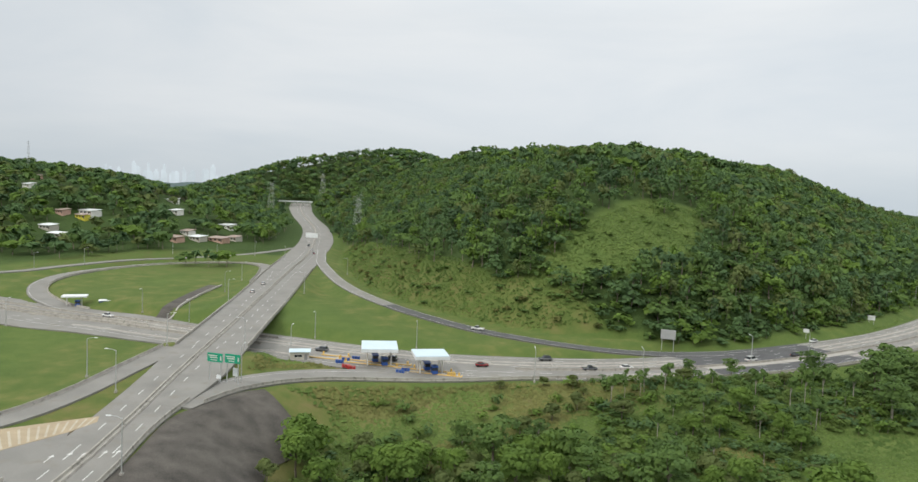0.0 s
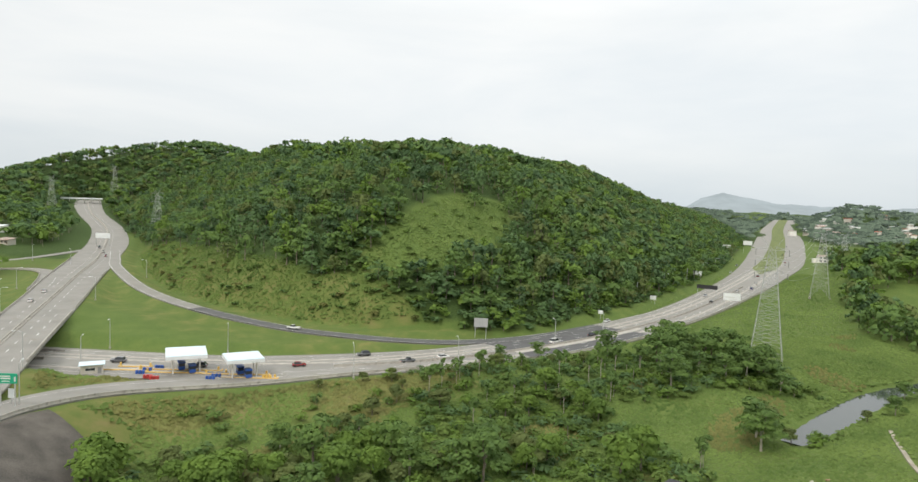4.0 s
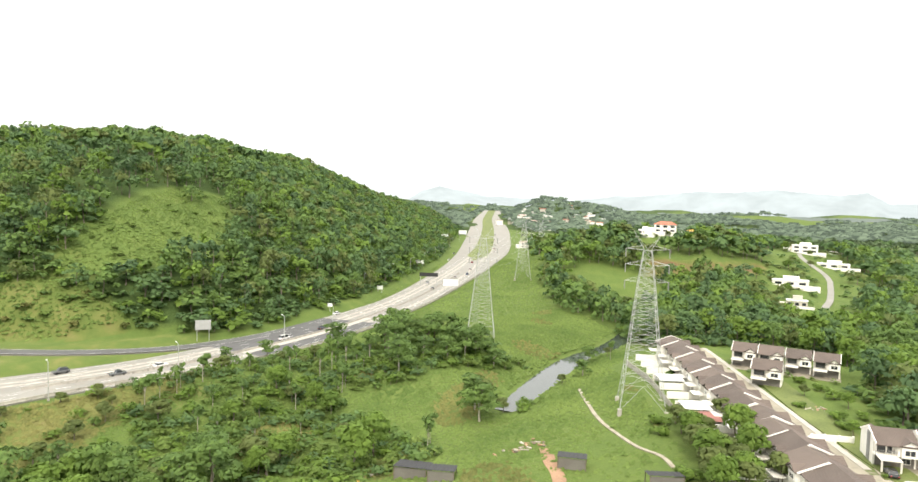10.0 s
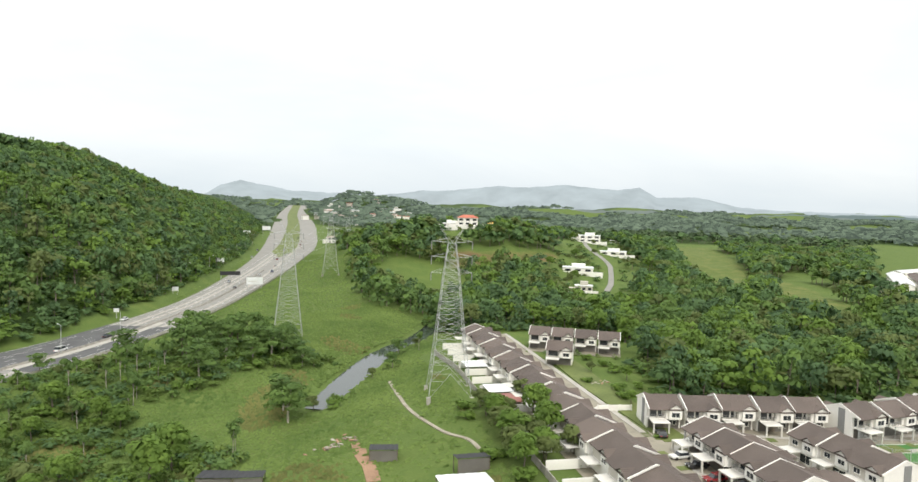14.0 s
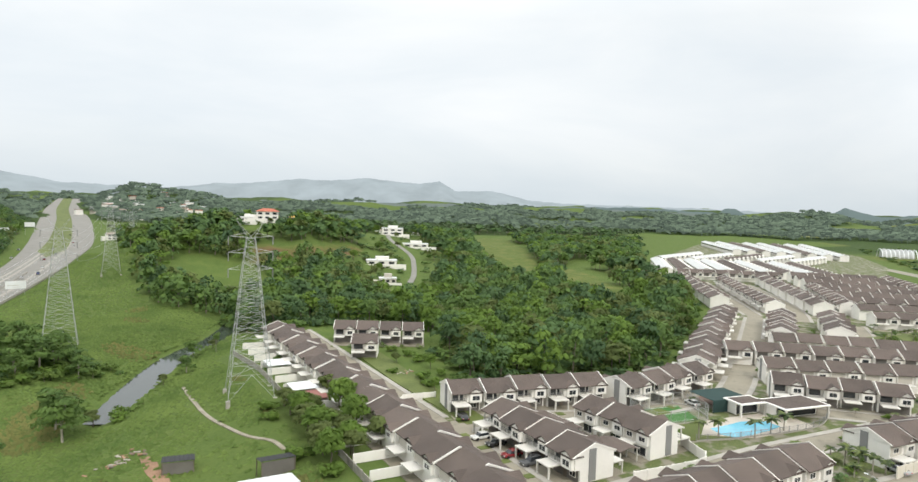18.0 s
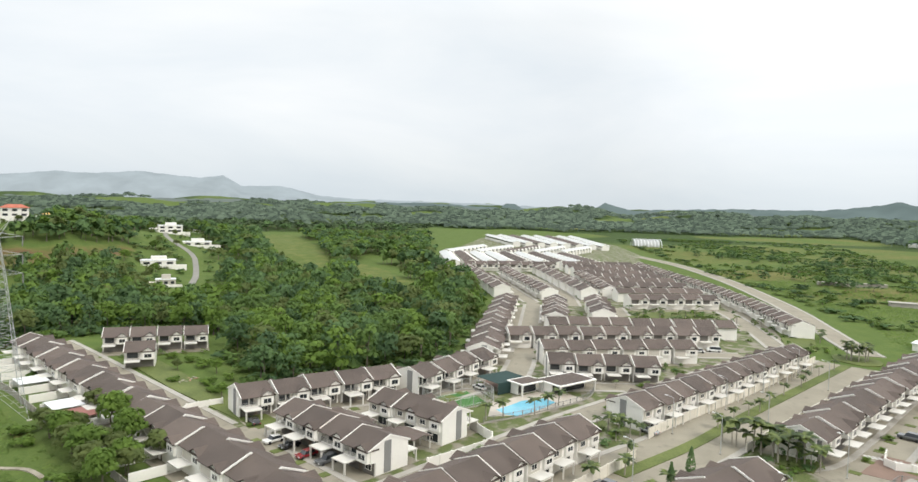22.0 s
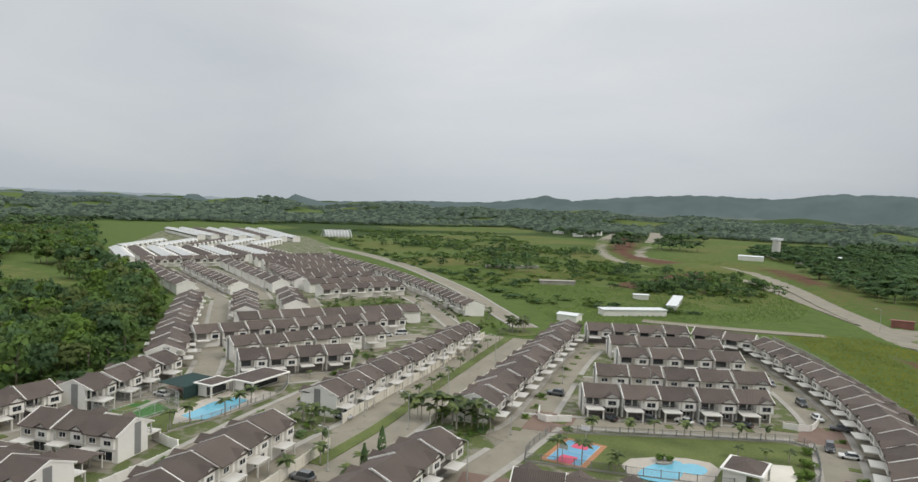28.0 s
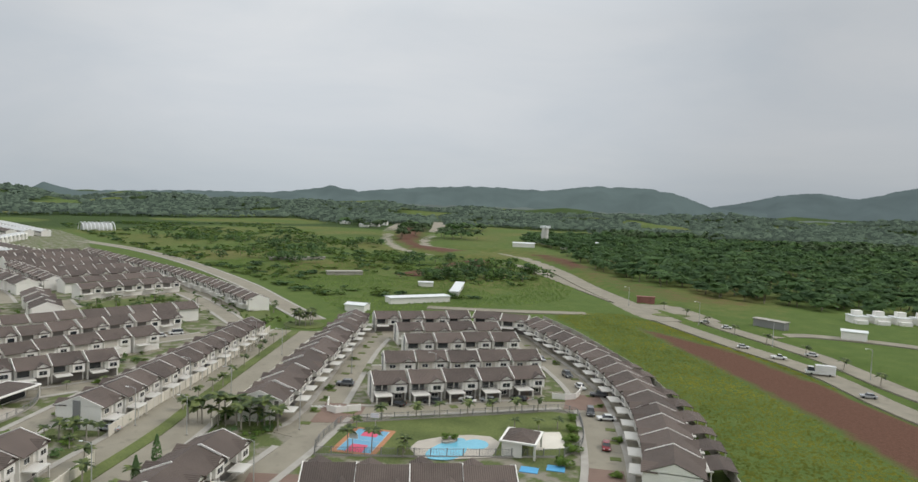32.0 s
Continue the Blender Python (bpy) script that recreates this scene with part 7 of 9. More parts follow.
sign_panel(205, 333, -5.0, -40, 3.2, 2.2, 2.4, "white_metal", "small pale sign at the wood edge", 2)
sign_panel(152, 292, -5.0, -40, 2.2, 1.6, 2.2, "white_metal", "small pale sign at the wood edge", 1)
sign_panel(-128, 590, 1, -20, 12, 4, 7, "white_metal", "pale gantry sign over the overpass lanes", 2)
sign_panel(-91.5, 124.5, -0.2, 40, 3.5, 0.25, 1.0, "white_metal", "low white chevron board at the junction", 2)


# ---- toll plaza
def toll_canopy(x, y, z, turn, w, d, label):
    r = thing("toll_canopy", x, y, z, turn, label, "toll canopy")
    part("roof", box(bmesh.new(), -w / 2, w / 2, -d / 2, d / 2, 5.96, 6.1), M["blue_metal"], r, "pale blue sheet roof")
    for x0, x1, y0, y1 in ((-w / 2 - 0.1, w / 2 + 0.1, -d / 2 - 0.1, -d / 2), (-w / 2 - 0.1, w / 2 + 0.1, d / 2, d / 2 + 0.1), (-w / 2 - 0.1, -w / 2, -d / 2, d / 2), (w / 2, w / 2 + 0.1, -d / 2, d / 2)):
        part("fascia", box(bmesh.new(), x0, x1, y0, y1, 5.0, 5.95), M["white_metal"], r)
    part("soffit", box(bmesh.new(), -w / 2, w / 2, -d / 2, d / 2, 5.05, 5.15), M["white_metal"], r)
    for sx in (-1, 1):
        for sy in (-1, 1):
            part("column", box(bmesh.new(), sx * w * 0.33 - 0.22, sx * w * 0.33 + 0.22, sy * d * 0.25 - 0.22, sy * d * 0.25 + 0.22, -0.4, 5.05, 0.03), M["column"], r)
    return r


def toll_booth(x, y, z, turn):
    r = thing("toll_booth", x, y, z, turn, "small blue toll booth with dark windows on an island", "toll booth", "toll booths")
    part("body", box(bmesh.new(), -0.9, 0.9, -1.4, 1.4, 0.2, 1.25, 0.04), M["blue"], r)
    part("glazing", box(bmesh.new(), -0.85, 0.85, -1.35, 1.35, 1.25, 2.3), M["glass"], r)
    part("roof", box(bmesh.new(), -1.05, 1.05, -1.6, 1.6, 2.3, 2.6, 0.04), M["blue"], r)
    part("door", box(bmesh.new(), 0.9, 0.94, -0.4, 0.4, 0.25, 2.2), M["blue"], r)


def toll_island(x, y, z, turn, length):
    r = thing("toll_island", x, y, z, turn, "raised yellow-edged concrete toll island", "kerb island", "toll islands")
    part("kerb", box(bmesh.new(), -length / 2, length / 2, -0.9, 0.9, -0.1, 0.22, 0.08), M["yellow"], r)
    part("top", box(bmesh.new(), -length / 2 + 0.25, length / 2 - 0.25, -0.65, 0.65, 0.22, 0.25), M["kerb"], r)
    for s in (-1, 1):
        part("bumper", tube(bmesh.new(), [(s * length * 0.45, 0, 0.2), (s * length * 0.45, 0, 1.1)], [0.35, 0.3], 10), M["yellow"], r)


toll_canopy(-7.5, 212, -5.95, 12, 10.6, 10.2, "white toll canopy with a pale blue roof on square columns")
toll_canopy(-24.5, 220, -5.95, 8, 11.5, 12.5, "large white toll canopy with a pale blue roof")
for x, y in ((-6.0, 209.5), (-8.5, 214), (-22.5, 217.5), (-26, 221.5)):
    toll_booth(x, y, -5.9, 14)
for x, y, ln in ((-7, 209.6, 20), (-9.5, 214.2, 20), (-24, 217.8, 26), (-26.5, 221.8, 26), (-44, 224, 14), (-40, 227.5, 10)):
    toll_island(x, y, -5.9, -12, ln)


def crash_block(x, y, z, turn, mat, label):
    r = thing("crash_cushion", x, y, z, turn, label, "barrier", "crash cushions at the toll plaza")
    for i in range(3):
        part("cell", tube(bmesh.new(), [(i * 0.95, 0, 0), (i * 0.95, 0, 1.05)], [0.45, 0.42], 10), M[mat], r)


for x, y, m in ((-17.5, 208.5, "blue"), (-16, 211, "blue"), (-36.5, 221, "blue"), (-38, 218, "blue"), (-33.5, 223.5, "blue"), (-1.5, 208, "yellow"), (-35, 212.5, "red"), (-33, 210.8, "red")):
    crash_block(x, y, -5.85, -12, m, m + " plastic crash cushion drums in front of an island")


def cabin(x, y, z, turn, w, d, h, wall, roof, label):
    r = thing("cabin", x, y, z, turn, label, "cabin")
    part("wall", box(bmesh.new(), -w / 2, w / 2, -d / 2, d / 2, -0.5, h), M[wall], r)
    part("roof", box(bmesh.new(), -w / 2 - 0.5, w / 2 + 0.5, -d / 2 - 0.5, d / 2 + 0.5, h, h + 0.25, 0.05), M[roof], r)
    window(r, "window", -w * 0.3, w * 0.15, -d / 2, 0.9, 1.9)
    part("door", box(bmesh.new(), w * 0.25, w * 0.42, -d / 2 - 0.05, -d / 2, -0.4, 1.9), M["grey_wall"], r)
    return r


cabin(-51, 222, -6.1, 12, 6, 4, 2.6, "beige_wall", "blue_metal", "low toll office with a pale blue roof")
cabin(-156.5, 302, -6.1, 20, 5.5, 3.2, 2.5, "blue", "white_metal", "blue cabin beside the loop road")
r = thing("toll_canopy", -168.5, 298, -6.2, 22, "small white toll canopy over a blue booth", "toll canopy")
part("roof", box(bmesh.new(), -5, 5, -3, 3, 4.4, 5.0, 0.05), M["white_metal"], r)
for sx in (-3.2, 2.6):
    part("column", box(bmesh.new(), sx - 0.25, sx + 0.25, -0.3, 0.3, -0.5, 4.4), M["column"], r)
toll_booth(-167, 297.5, -5.9, 22)
# far toll plaza on the rise
r = thing("far_toll_canopy", -246, 1010, 24, 12, "long white toll plaza canopy on the rise", "toll canopy")
part("roof", box(bmesh.new(), -26, 26, -6, 6, 6, 7.6), M["white_metal"], r)
for k in range(6):
    part("column", box(bmesh.new(), -22 + k * 8.8 - 0.5, -22 + k * 8.8 + 0.5, -0.6, 0.6, -1, 6), M["column"], r)


# ---- vehicles
def car_template(name, mat, label, kind="car"):
    r = tagged(new(name), label, kind if kind in ("van", "pickup", "truck") else "car")
    L, W = {"car": (4.4, 1.78), "van": (4.9, 1.9), "pickup": (5.2, 1.85), "truck": (8.5, 2.4), "suv": (4.7, 1.9)}[kind]
    bm = bmesh.new()
    hb = {"car": 0.85, "van": 1.0, "pickup": 0.95, "truck": 1.2, "suv": 1.0}[kind]
    box(bm, -L / 2, L / 2, -W / 2, W / 2, 0.28, hb, 0.12)
    part("body", bm, mat, r)
    cab = {"car": (-L * 0.36, L * 0.22, 1.42, 0.5), "van": (-L * 0.46, L * 0.3, 1.9, 0.35), "pickup": (-L * 0.1, L * 0.25, 1.65, 0.4), "truck": (L * 0.2, L * 0.45, 2.5, 0.2), "suv": (-L * 0.42, L * 0.2, 1.75, 0.4)}[kind]
    x0, x1, zt, sl = cab
    bm = bmesh.new()
    lo = [bm.verts.new(p) for p in ((x0, -W / 2 + 0.06, hb), (x1, -W / 2 + 0.06, hb), (x1, W / 2 - 0.06, hb), (x0, W / 2 - 0.06, hb))]
    hi = [bm.verts.new(p) for p in ((x0 + sl * 0.7, -W / 2 + 0.22, zt - 0.06), (x1 - sl, -W / 2 + 0.22, zt - 0.06), (x1 - sl, W / 2 - 0.22, zt - 0.06), (x0 + sl * 0.7, W / 2 - 0.22, zt - 0.06))]
    bm.faces.new(hi)
    for i in range(4):
        j = (i + 1) % 4
        bm.faces.new((lo[i], lo[j], hi[j], hi[i]))
    part("cabin_glass", bm, M["glass"], r)
    part("roof", box(bmesh.new(), x0 + sl * 0.7 + 0.04, x1 - sl - 0.04, -W / 2 + 0.24, W / 2 - 0.24, zt - 0.07, zt, 0.02), mat, r)
    if kind == "truck":
        part("cargo_box", box(bmesh.new(), -L / 2, L * 0.17, -W / 2, W / 2, hb, 3.1), mat, r)
    wm = shared("wheel", tube(bmesh.new(), [(0, -0.11, 0), (0, 0.11, 0)], [0.33, 0.33], 12), M["tyre"])
    for sx in (-0.31, 0.31):
        for sy in (-1, 1):
            put("wheel", wm, r, pose(sx * L, sy * (W / 2 - 0.1), 0.33))
    part("headlights", box(box(bmesh.new(), L / 2 - 0.03, L / 2 + 0.02, -W / 2 + 0.1, -W / 2 + 0.5, 0.55, 0.72), L / 2 - 0.03, L / 2 + 0.02, W / 2 - 0.5, W / 2 - 0.1, 0.55, 0.72), M["white_metal"], r)
    part("tail_lights", box(box(bmesh.new(), -L / 2 - 0.02, -L / 2 + 0.03, -W / 2 + 0.1, -W / 2 + 0.4, 0.6, 0.75), -L / 2 - 0.02, -L / 2 + 0.03, W / 2 - 0.4, W / 2 - 0.1, 0.6, 0.75), M["red"], r)
    return r


for nm, col in (("white", (0.7, 0.7, 0.68)), ("silver", (0.38, 0.39, 0.4)), ("grey", (0.1, 0.105, 0.11)), ("black", (0.02, 0.02, 0.022)), ("dark_red", (0.22, 0.015, 0.02)), ("blue", (0.03, 0.06, 0.16))):
    M["car_" + nm] = material("car_paint_" + nm, col, 0.25, 0.04, 1.0, bump=0, coat=0.6, spec=0.5)
CARS = {"white": car_template("car", M["car_white"], "white saloon car on the road"), "silver": car_template("car", M["car_silver"], "silver saloon car on the road"), "grey": car_template("suv", M["car_grey"], "dark grey sport utility car", "suv"),
        "black": car_template("car", M["car_black"], "black saloon car on the road"), "red": car_template("car", M["car_dark_red"], "dark red car on the road"), "blue": car_template("suv", M["car_blue"], "dark blue sport utility car", "suv"),
        "van": car_template("van", M["car_white"], "white panel van on the road", "van"), "pickup": car_template("pickup_truck", M["car_white"], "white pickup truck on the road", "pickup"), "dark_pickup": car_template("pickup_truck", M["car_grey"], "dark grey pickup truck on the motorway", "pickup"),
        "truck": car_template("box_truck", M["car_white"], "white box truck on the avenue", "truck")}
car_used = {k: False for k in CARS}


def car(kind, x, y, z, turn, label=""):
    m = pose(x, y, z, 0, 0, turn)
    o = CARS[kind]
    if car_used[kind]:
        o = copy_thing(o, m)
    else:
        car_used[kind] = True
        o.matrix_basis = m
    if label:
        o["label"] = label


for k, x, y, z, a in (("pickup", -143, 277, -5.93, 160), ("white", -96.8, 320, 0.05, 100), ("white", -99.8, 348, 0.05, 100), ("grey", -46, 233.5, -5.93, 165), ("red", 9.3, 221.5, -5.93, 5), ("dark_pickup", 45, 222.5, -5.93, 10), ("white", 58.4, 226.5, -5.9, 12),
                      ("grey", 31.7, 233.5, -5.93, 190), ("white", 152.8, 287, -5.9, 215), ("black", 130.6, 257.5, -5.86, 30), ("pickup", 9, 269, -3.2, 150), ("black", 248, 340.7, -5.93, 45), ("silver", 262, 366, -5.93, 225), ("red", 385, 470, -5.93, 45),
                      ("van", 108.7, 246, -5.86, 30), ("white", 300, 385, -5.93, 45), ("blue", 320, 396, -5.93, 45), ("white", 345, 423, -5.93, 45), ("white", 420, 500, -5.93, 45), ("silver", 455, 545, -5.93, 45), ("white", 490, 560, -5.93, 45), ("red", 520, 595, -5.93, 45),
                      ("white", 560, 640, -5.6, 48), ("black", 590, 680, -5, 48), ("van", 620, 710, -4.4, 48), ("white", 660, 760, -3.7, 48), ("silver", 700, 800, -3, 48), ("grey", 430, 555, -5.93, 225), ("white", 380, 498, -5.93, 225), ("white", -118, 545, 1.0, 100),
                      ("grey", -126, 570, 2, 280), ("red", -111, 520, 0.4, 280), ("grey", -21, 224, -5.9, 170),
                      # the estate and the avenue
                      ("red", 81.3, -115.2, 0.08, 128), ("grey", 97.5, -131, 0.08, 130), ("white", 113.2, -147, 0.08, 150), ("grey", 123.5, -154, 0.08, 150), ("silver", 141, -162.5, 0.08, 150), ("grey", 150.5, -96, 0.08, 45), ("grey", 117.5, -23.5, 0.08, 45), ("silver", 148.2, -38.5, 0.08, 40),
                      ("white", 178, -1, 0.08, 40), ("grey", 164, 12.5, 0.08, 130), ("white", 198, 121.5, 0.08, 48), ("black", 131, 36.5, 0.05, 140), ("white", 133.5, 40.5, 0.05, 140), ("grey", 124, 27.5, 0.05, 140), ("white", 139, 98, -20, 0), ("pickup", 100, -240, -0.86, 208), ("white", 139.7, -281, -0.9, 208),
                      ("truck", 82, -228.5, -0.86, 28), ("white", 116, -247, -0.9, 208), ("silver", 63, -212, -0.9, 28), ("white", 95, -255.5, -0.9, 28), ("black", 40, -218, -0.9, 28), ("white", 152, -285, -0.9, 28), ("van", 236, -82, 0.08, 80), ("white", 234, -76, 0.08, 80),
                      ("grey", 185.5, -24, 0.05, 0), ("black", 129, -97, 0.05, 25), ("grey", 125.5, -105, 0.05, 25), ("white", 121.5, -113, 0.05, 25), ("silver", 118.5, -117.5, 0.05, 25), ("black", 115.2, -125, 0.05, 25), ("grey", 105.5, -145, 0.05, 40), ("white", 92.5, -130.5, 0.05, 45),
                      ("red", 126.5, 32, 0.05, 140), ("black", 163, 39.5, 0.05, 35), ("white", 165.5, 36, 0.05, 35), ("black", 144, 48, 0.05, 35)):
    if z > -15:
        car(k, x, y, z, a)

# ---------------------------------------------------------------- pylons
def beam(bm, p, q, t):
    p, q = Vector(p), Vector(q)
    d = (q - p).normalized()
    u = d.orthogonal().normalized() * t * 0.36
    v = d.cross(u)
    a = [bm.verts.new(p + s * u + r * v) for s, r in ((-1, -1), (1, -1), (1, 1), (-1, 1))]
    b = [bm.verts.new(q + s * u + r * v) for s, r in ((-1, -1), (1, -1), (1, 1), (-1, 1))]
    for i in range(4):
        j = (i + 1) % 4
        bm.faces.new((a[i], a[j], b[j], b[i]))


def make_pylon(high, spread, label):
    """A lattice tower: four legs, braced panels, three pairs of cross-arms and two horns."""
    r = tagged(new("transmission_pylon"), label, "pylon")
    waist, top = high * 0.52, high * 0.9

    def half(z):
        neck = high * 0.72
        if z < neck:
            return spread / 2 + (2.0 - spread / 2) * (z / neck) ** 0.92
        return 2.0 + (1.0 - 2.0) * (z - neck) / (top - neck)
    levels = [0, high * 0.14, high * 0.21, high * 0.28, high * 0.34, high * 0.40, high * 0.46, waist, high * 0.56, high * 0.60, high * 0.64, high * 0.68, high * 0.72, high * 0.76, high * 0.80, high * 0.85, top]
    corners = ((-1, -1), (1, -1), (1, 1), (-1, 1))
    for sx, sy in corners:
        bm = bmesh.new()
        for a, b in zip(levels, levels[1:]):
            beam(bm, (sx * half(a), sy * half(a), a), (sx * half(b), sy * half(b), b), 0.13)
        part("leg", bm, M["steel"], r)
        part("footing", box(bmesh.new(), sx * spread / 2 - 0.5, sx * spread / 2 + 0.5, sy * spread / 2 - 0.5, sy * spread / 2 + 0.5, -1.5, 0.3), M["kerb"], r)
    for i in range(4):
        (ax, ay), (bx, by) = corners[i], corners[(i + 1) % 4]
        bm = bmesh.new()
        for k, (a, b) in enumerate(zip(levels, levels[1:])):
            ha, hb = half(a), half(b)
            P, Q = (ax * ha, ay * ha, a), (bx * ha, by * ha, a)
            S, T = (ax * hb, ay * hb, b), (bx * hb, by * hb, b)
            if k == 0:
                mid = ((S[0] + T[0]) / 2, (S[1] + T[1]) / 2, b)
                beam(bm, P, mid, 0.08)
                beam(bm, Q, mid, 0.08)
                for f in (0.35, 0.7):
                    beam(bm, tuple(P[j] + (S[j] - P[j]) * f for j in range(3)), tuple(P[j] + (mid[j] - P[j]) * f for j in range(3)), 0.05)
                    beam(bm, tuple(Q[j] + (T[j] - Q[j]) * f for j in range(3)), tuple(Q[j] + (mid[j] - Q[j]) * f for j in range(3)), 0.05)
            else:
                beam(bm, P, T, 0.07)
                beam(bm, Q, S, 0.07)
            beam(bm, S, T, 0.07)
        part("face_bracing", bm, M["steel"], r)
    arms = (high * 0.72, high * 0.815, high * 0.905)
    for z in arms:
        for s in (-1, 1):
            bm = bmesh.new()
            h = half(min(z, top))
            tip = (s * 5.3, 0, z + 0.25)
            for sy in (-1, 1):
                beam(bm, (s * h, sy * h, z), tip, 0.07)
                beam(bm, (s * h, sy * h, z + 1.1), tip, 0.06)
            for f in (0.3, 0.6):
                beam(bm, (s * (h + (5.3 - h) * f), -h * (1 - f), z + 0.05), (s * (h + (5.3 - h) * f), h * (1 - f), z + 0.05), 0.05)
            part("cross_arm", bm, M["steel"], r)
            part("insulator", tube(bmesh.new(), [(tip[0], 0, z + 0.2), (tip[0], 0, z - 1.9)], [0.12, 0.12], 6), M["grey_wall"], r)
    for s in (-1, 1):
        bm = bmesh.new()
        for sy in (-1, 1):
            beam(bm, (s * 0.7, sy * 0.7, top), (s * 3.3, 0, high), 0.07)
            beam(bm, (-s * 0.3, sy * 0.7, top), (s * 3.3, 0, high), 0.05)
        part("horn", bm, M["steel"], r)
    return r


PYLON = make_pylon(43.5, 11.0, "tall grey lattice electricity pylon standing in the grass")
PYLONS = [(141.3, 103.7, -4.5, -48, 1.0), (168.4, 199, -5.5, -42, 1.0), (289.5, 303.8, -5, -42, 0.88), (470, 470, -4, -42, 0.85), (-96, 640, 4, 30, 0.9), (-250, 900, 20, 30, 0.9), (-215, 1060, 40, 30, 0.9)]
for i, (x, y, z, a, s) in enumerate(PYLONS):
    m = pose(x, y, max(z, height1(x, y) + 0.1) if i > 3 else height1(x, y) + 0.1, 0, 0, a) @ Matrix.Diagonal((s, s, s, 1))
    if i:
        o = copy_thing(PYLON, m)
        o.matrix_basis = m
        o["label"] = "grey lattice electricity pylon beside the motorway" if i < 4 else "distant lattice electricity pylon on the hillside"
    else:
        PYLON.matrix_basis = m


def cable(p, q, sag, label):
    bm = bmesh.new()
    p, q = Vector(p), Vector(q)
    pts = []
    for k in range(13):
        t = k / 12
        v = p.lerp(q, t)
        v.z -= sag * 4 * t * (1 - t)
        pts.append(v)
    tube(bm, pts, [0.035] * 13, 4)
    o = part("power_cable", bm, M["steel"])
    tagged(o, label, "cable", "power cables between pylons")


for k in range(1, 3):
    (x0, y0, z0, a0, s0), (x1, y1, z1, a1, s1) = PYLONS[k], PYLONS[k + 1]
    for f in (0.72 - 0.045, 0.815 - 0.045, 0.905 - 0.045):
        for s in (-1, 1):
            c, d = math.cos(radians(a0)) * 5.3 * s, math.sin(radians(a0)) * 5.3 * s
            cable((x0 + c * s0, y0 + d * s0, height1(x0, y0) + 43.5 * f * s0), (x1 + c * s1, y1 + d * s1, height1(x1, y1) + 43.5 * f * s1), 5, "thin grey power cable hanging between two pylons")

# ---------------------------------------------------------------- the field by the stream
bm = bmesh.new()
W_ = STREAM
a, b = offsets(W_, -W_[:, 3] - 0.6), offsets(W_, W_[:, 3] + 0.6)
tagged(mesh_object("water_stream", np.concatenate([a, b]), [(i, len(W_) + i, len(W_) + i + 1, i + 1) for i in range(len(W_) - 1)], M["stream"]), "narrow grey stream reflecting the sky between grass banks", "water", kind="structure")
path = np.array([(x, y, height1(x, y), 0.5, 0.5) for x, y in smooth_line(FIELD_PATH, 1.5)[:, :2]])
M["mud"] = material("wet_mud", (0.20, 0.165, 0.11), 0.6, 0.35, 1.0, 6, 0.3, second=(0.32, 0.29, 0.23))
M["earth"] = material("bare_earth", (0.24, 0.14, 0.085), 0.95, 0.3, 0.8, 6, 0.4, second=(0.30, 0.19, 0.12))
ribbon("footpath", path, M["mud"], dz=0.12, thick=0.4, label="narrow muddy footpath through the grass", category="path", kind="structure")
track = [(108, 104), (102, 97), (99, 92), (94, 86)]
track = np.array([(x, y, height1(x, y), 1.4, 1.4) for x, y in smooth_line(track, 1.5)[:, :2]])
ribbon("dirt_track", track, M["earth"], dz=0.1, thick=0.4, label="bare reddish dirt track beside a shed", category="path", kind="structure")


def lean_to(x, y, turn, w, d, h, mat, label):
    """A low shed: four posts, plank sides and a sloping sheet roof with folded edges."""
    z = height1(x, y)
    r = thing("shed", x, y, z, turn, label, "shed")
    bm = bmesh.new()
    rows = [[bm.verts.new((-w / 2 + i * w / 14, y, h + zz - dz + 0.06 * (i % 2))) for i in range(15)] for y, zz, dz in ((-d / 2, 0, 0), (d / 2, 0.7, 0), (d / 2, 0.7, 0.05), (-d / 2, 0, 0.05))]
    for k in range(4):
        for i in range(14):
            bm.faces.new((rows[k][i], rows[k][i + 1], rows[(k + 1) % 4][i + 1], rows[(k + 1) % 4][i]))
    bmesh.ops.recalc_face_normals(bm, faces=bm.faces)
    part("roof", bm, M[mat], r)
    for sx in (-1, 1):
        for sy in (-1, 1):
            part("post", box(bmesh.new(), sx * (w / 2 - 0.2) - 0.08, sx * (w / 2 - 0.2) + 0.08, sy * (d / 2 - 0.2) - 0.08, sy * (d / 2 - 0.2) + 0.08, -1.0, h + (0.6 if sy > 0 else 0)), M["bark"], r)
    part("side", box(bmesh.new(), -w / 2 + 0.3, w / 2 - 0.3, d / 2 - 0.35, d / 2 - 0.28, -0.6, h + 0.4), M["dark_wall_shade"], r)


lean_to(104.2, 92.7, 130, 6.0, 5.0, 1.9, "black", "small shed under black plastic sheeting in the grass")
lean_to(77.9, 112.1, 130, 7, 5.5, 2.0, "black", "long low shed with dark corrugated roofing")
lean_to(79.1, 103.8, 135, 5.5, 5, 1.9, "black", "low shed with rusty dark roofing")
lean_to(97.5, 67.5, 138, 9.5, 6.0, 2.6, "white_metal", "shed with a plain white sheet roof")
lean_to(105.5, 71.5, 140, 6.5, 4, 2.6, "black", "dark roofed shed beside trees")


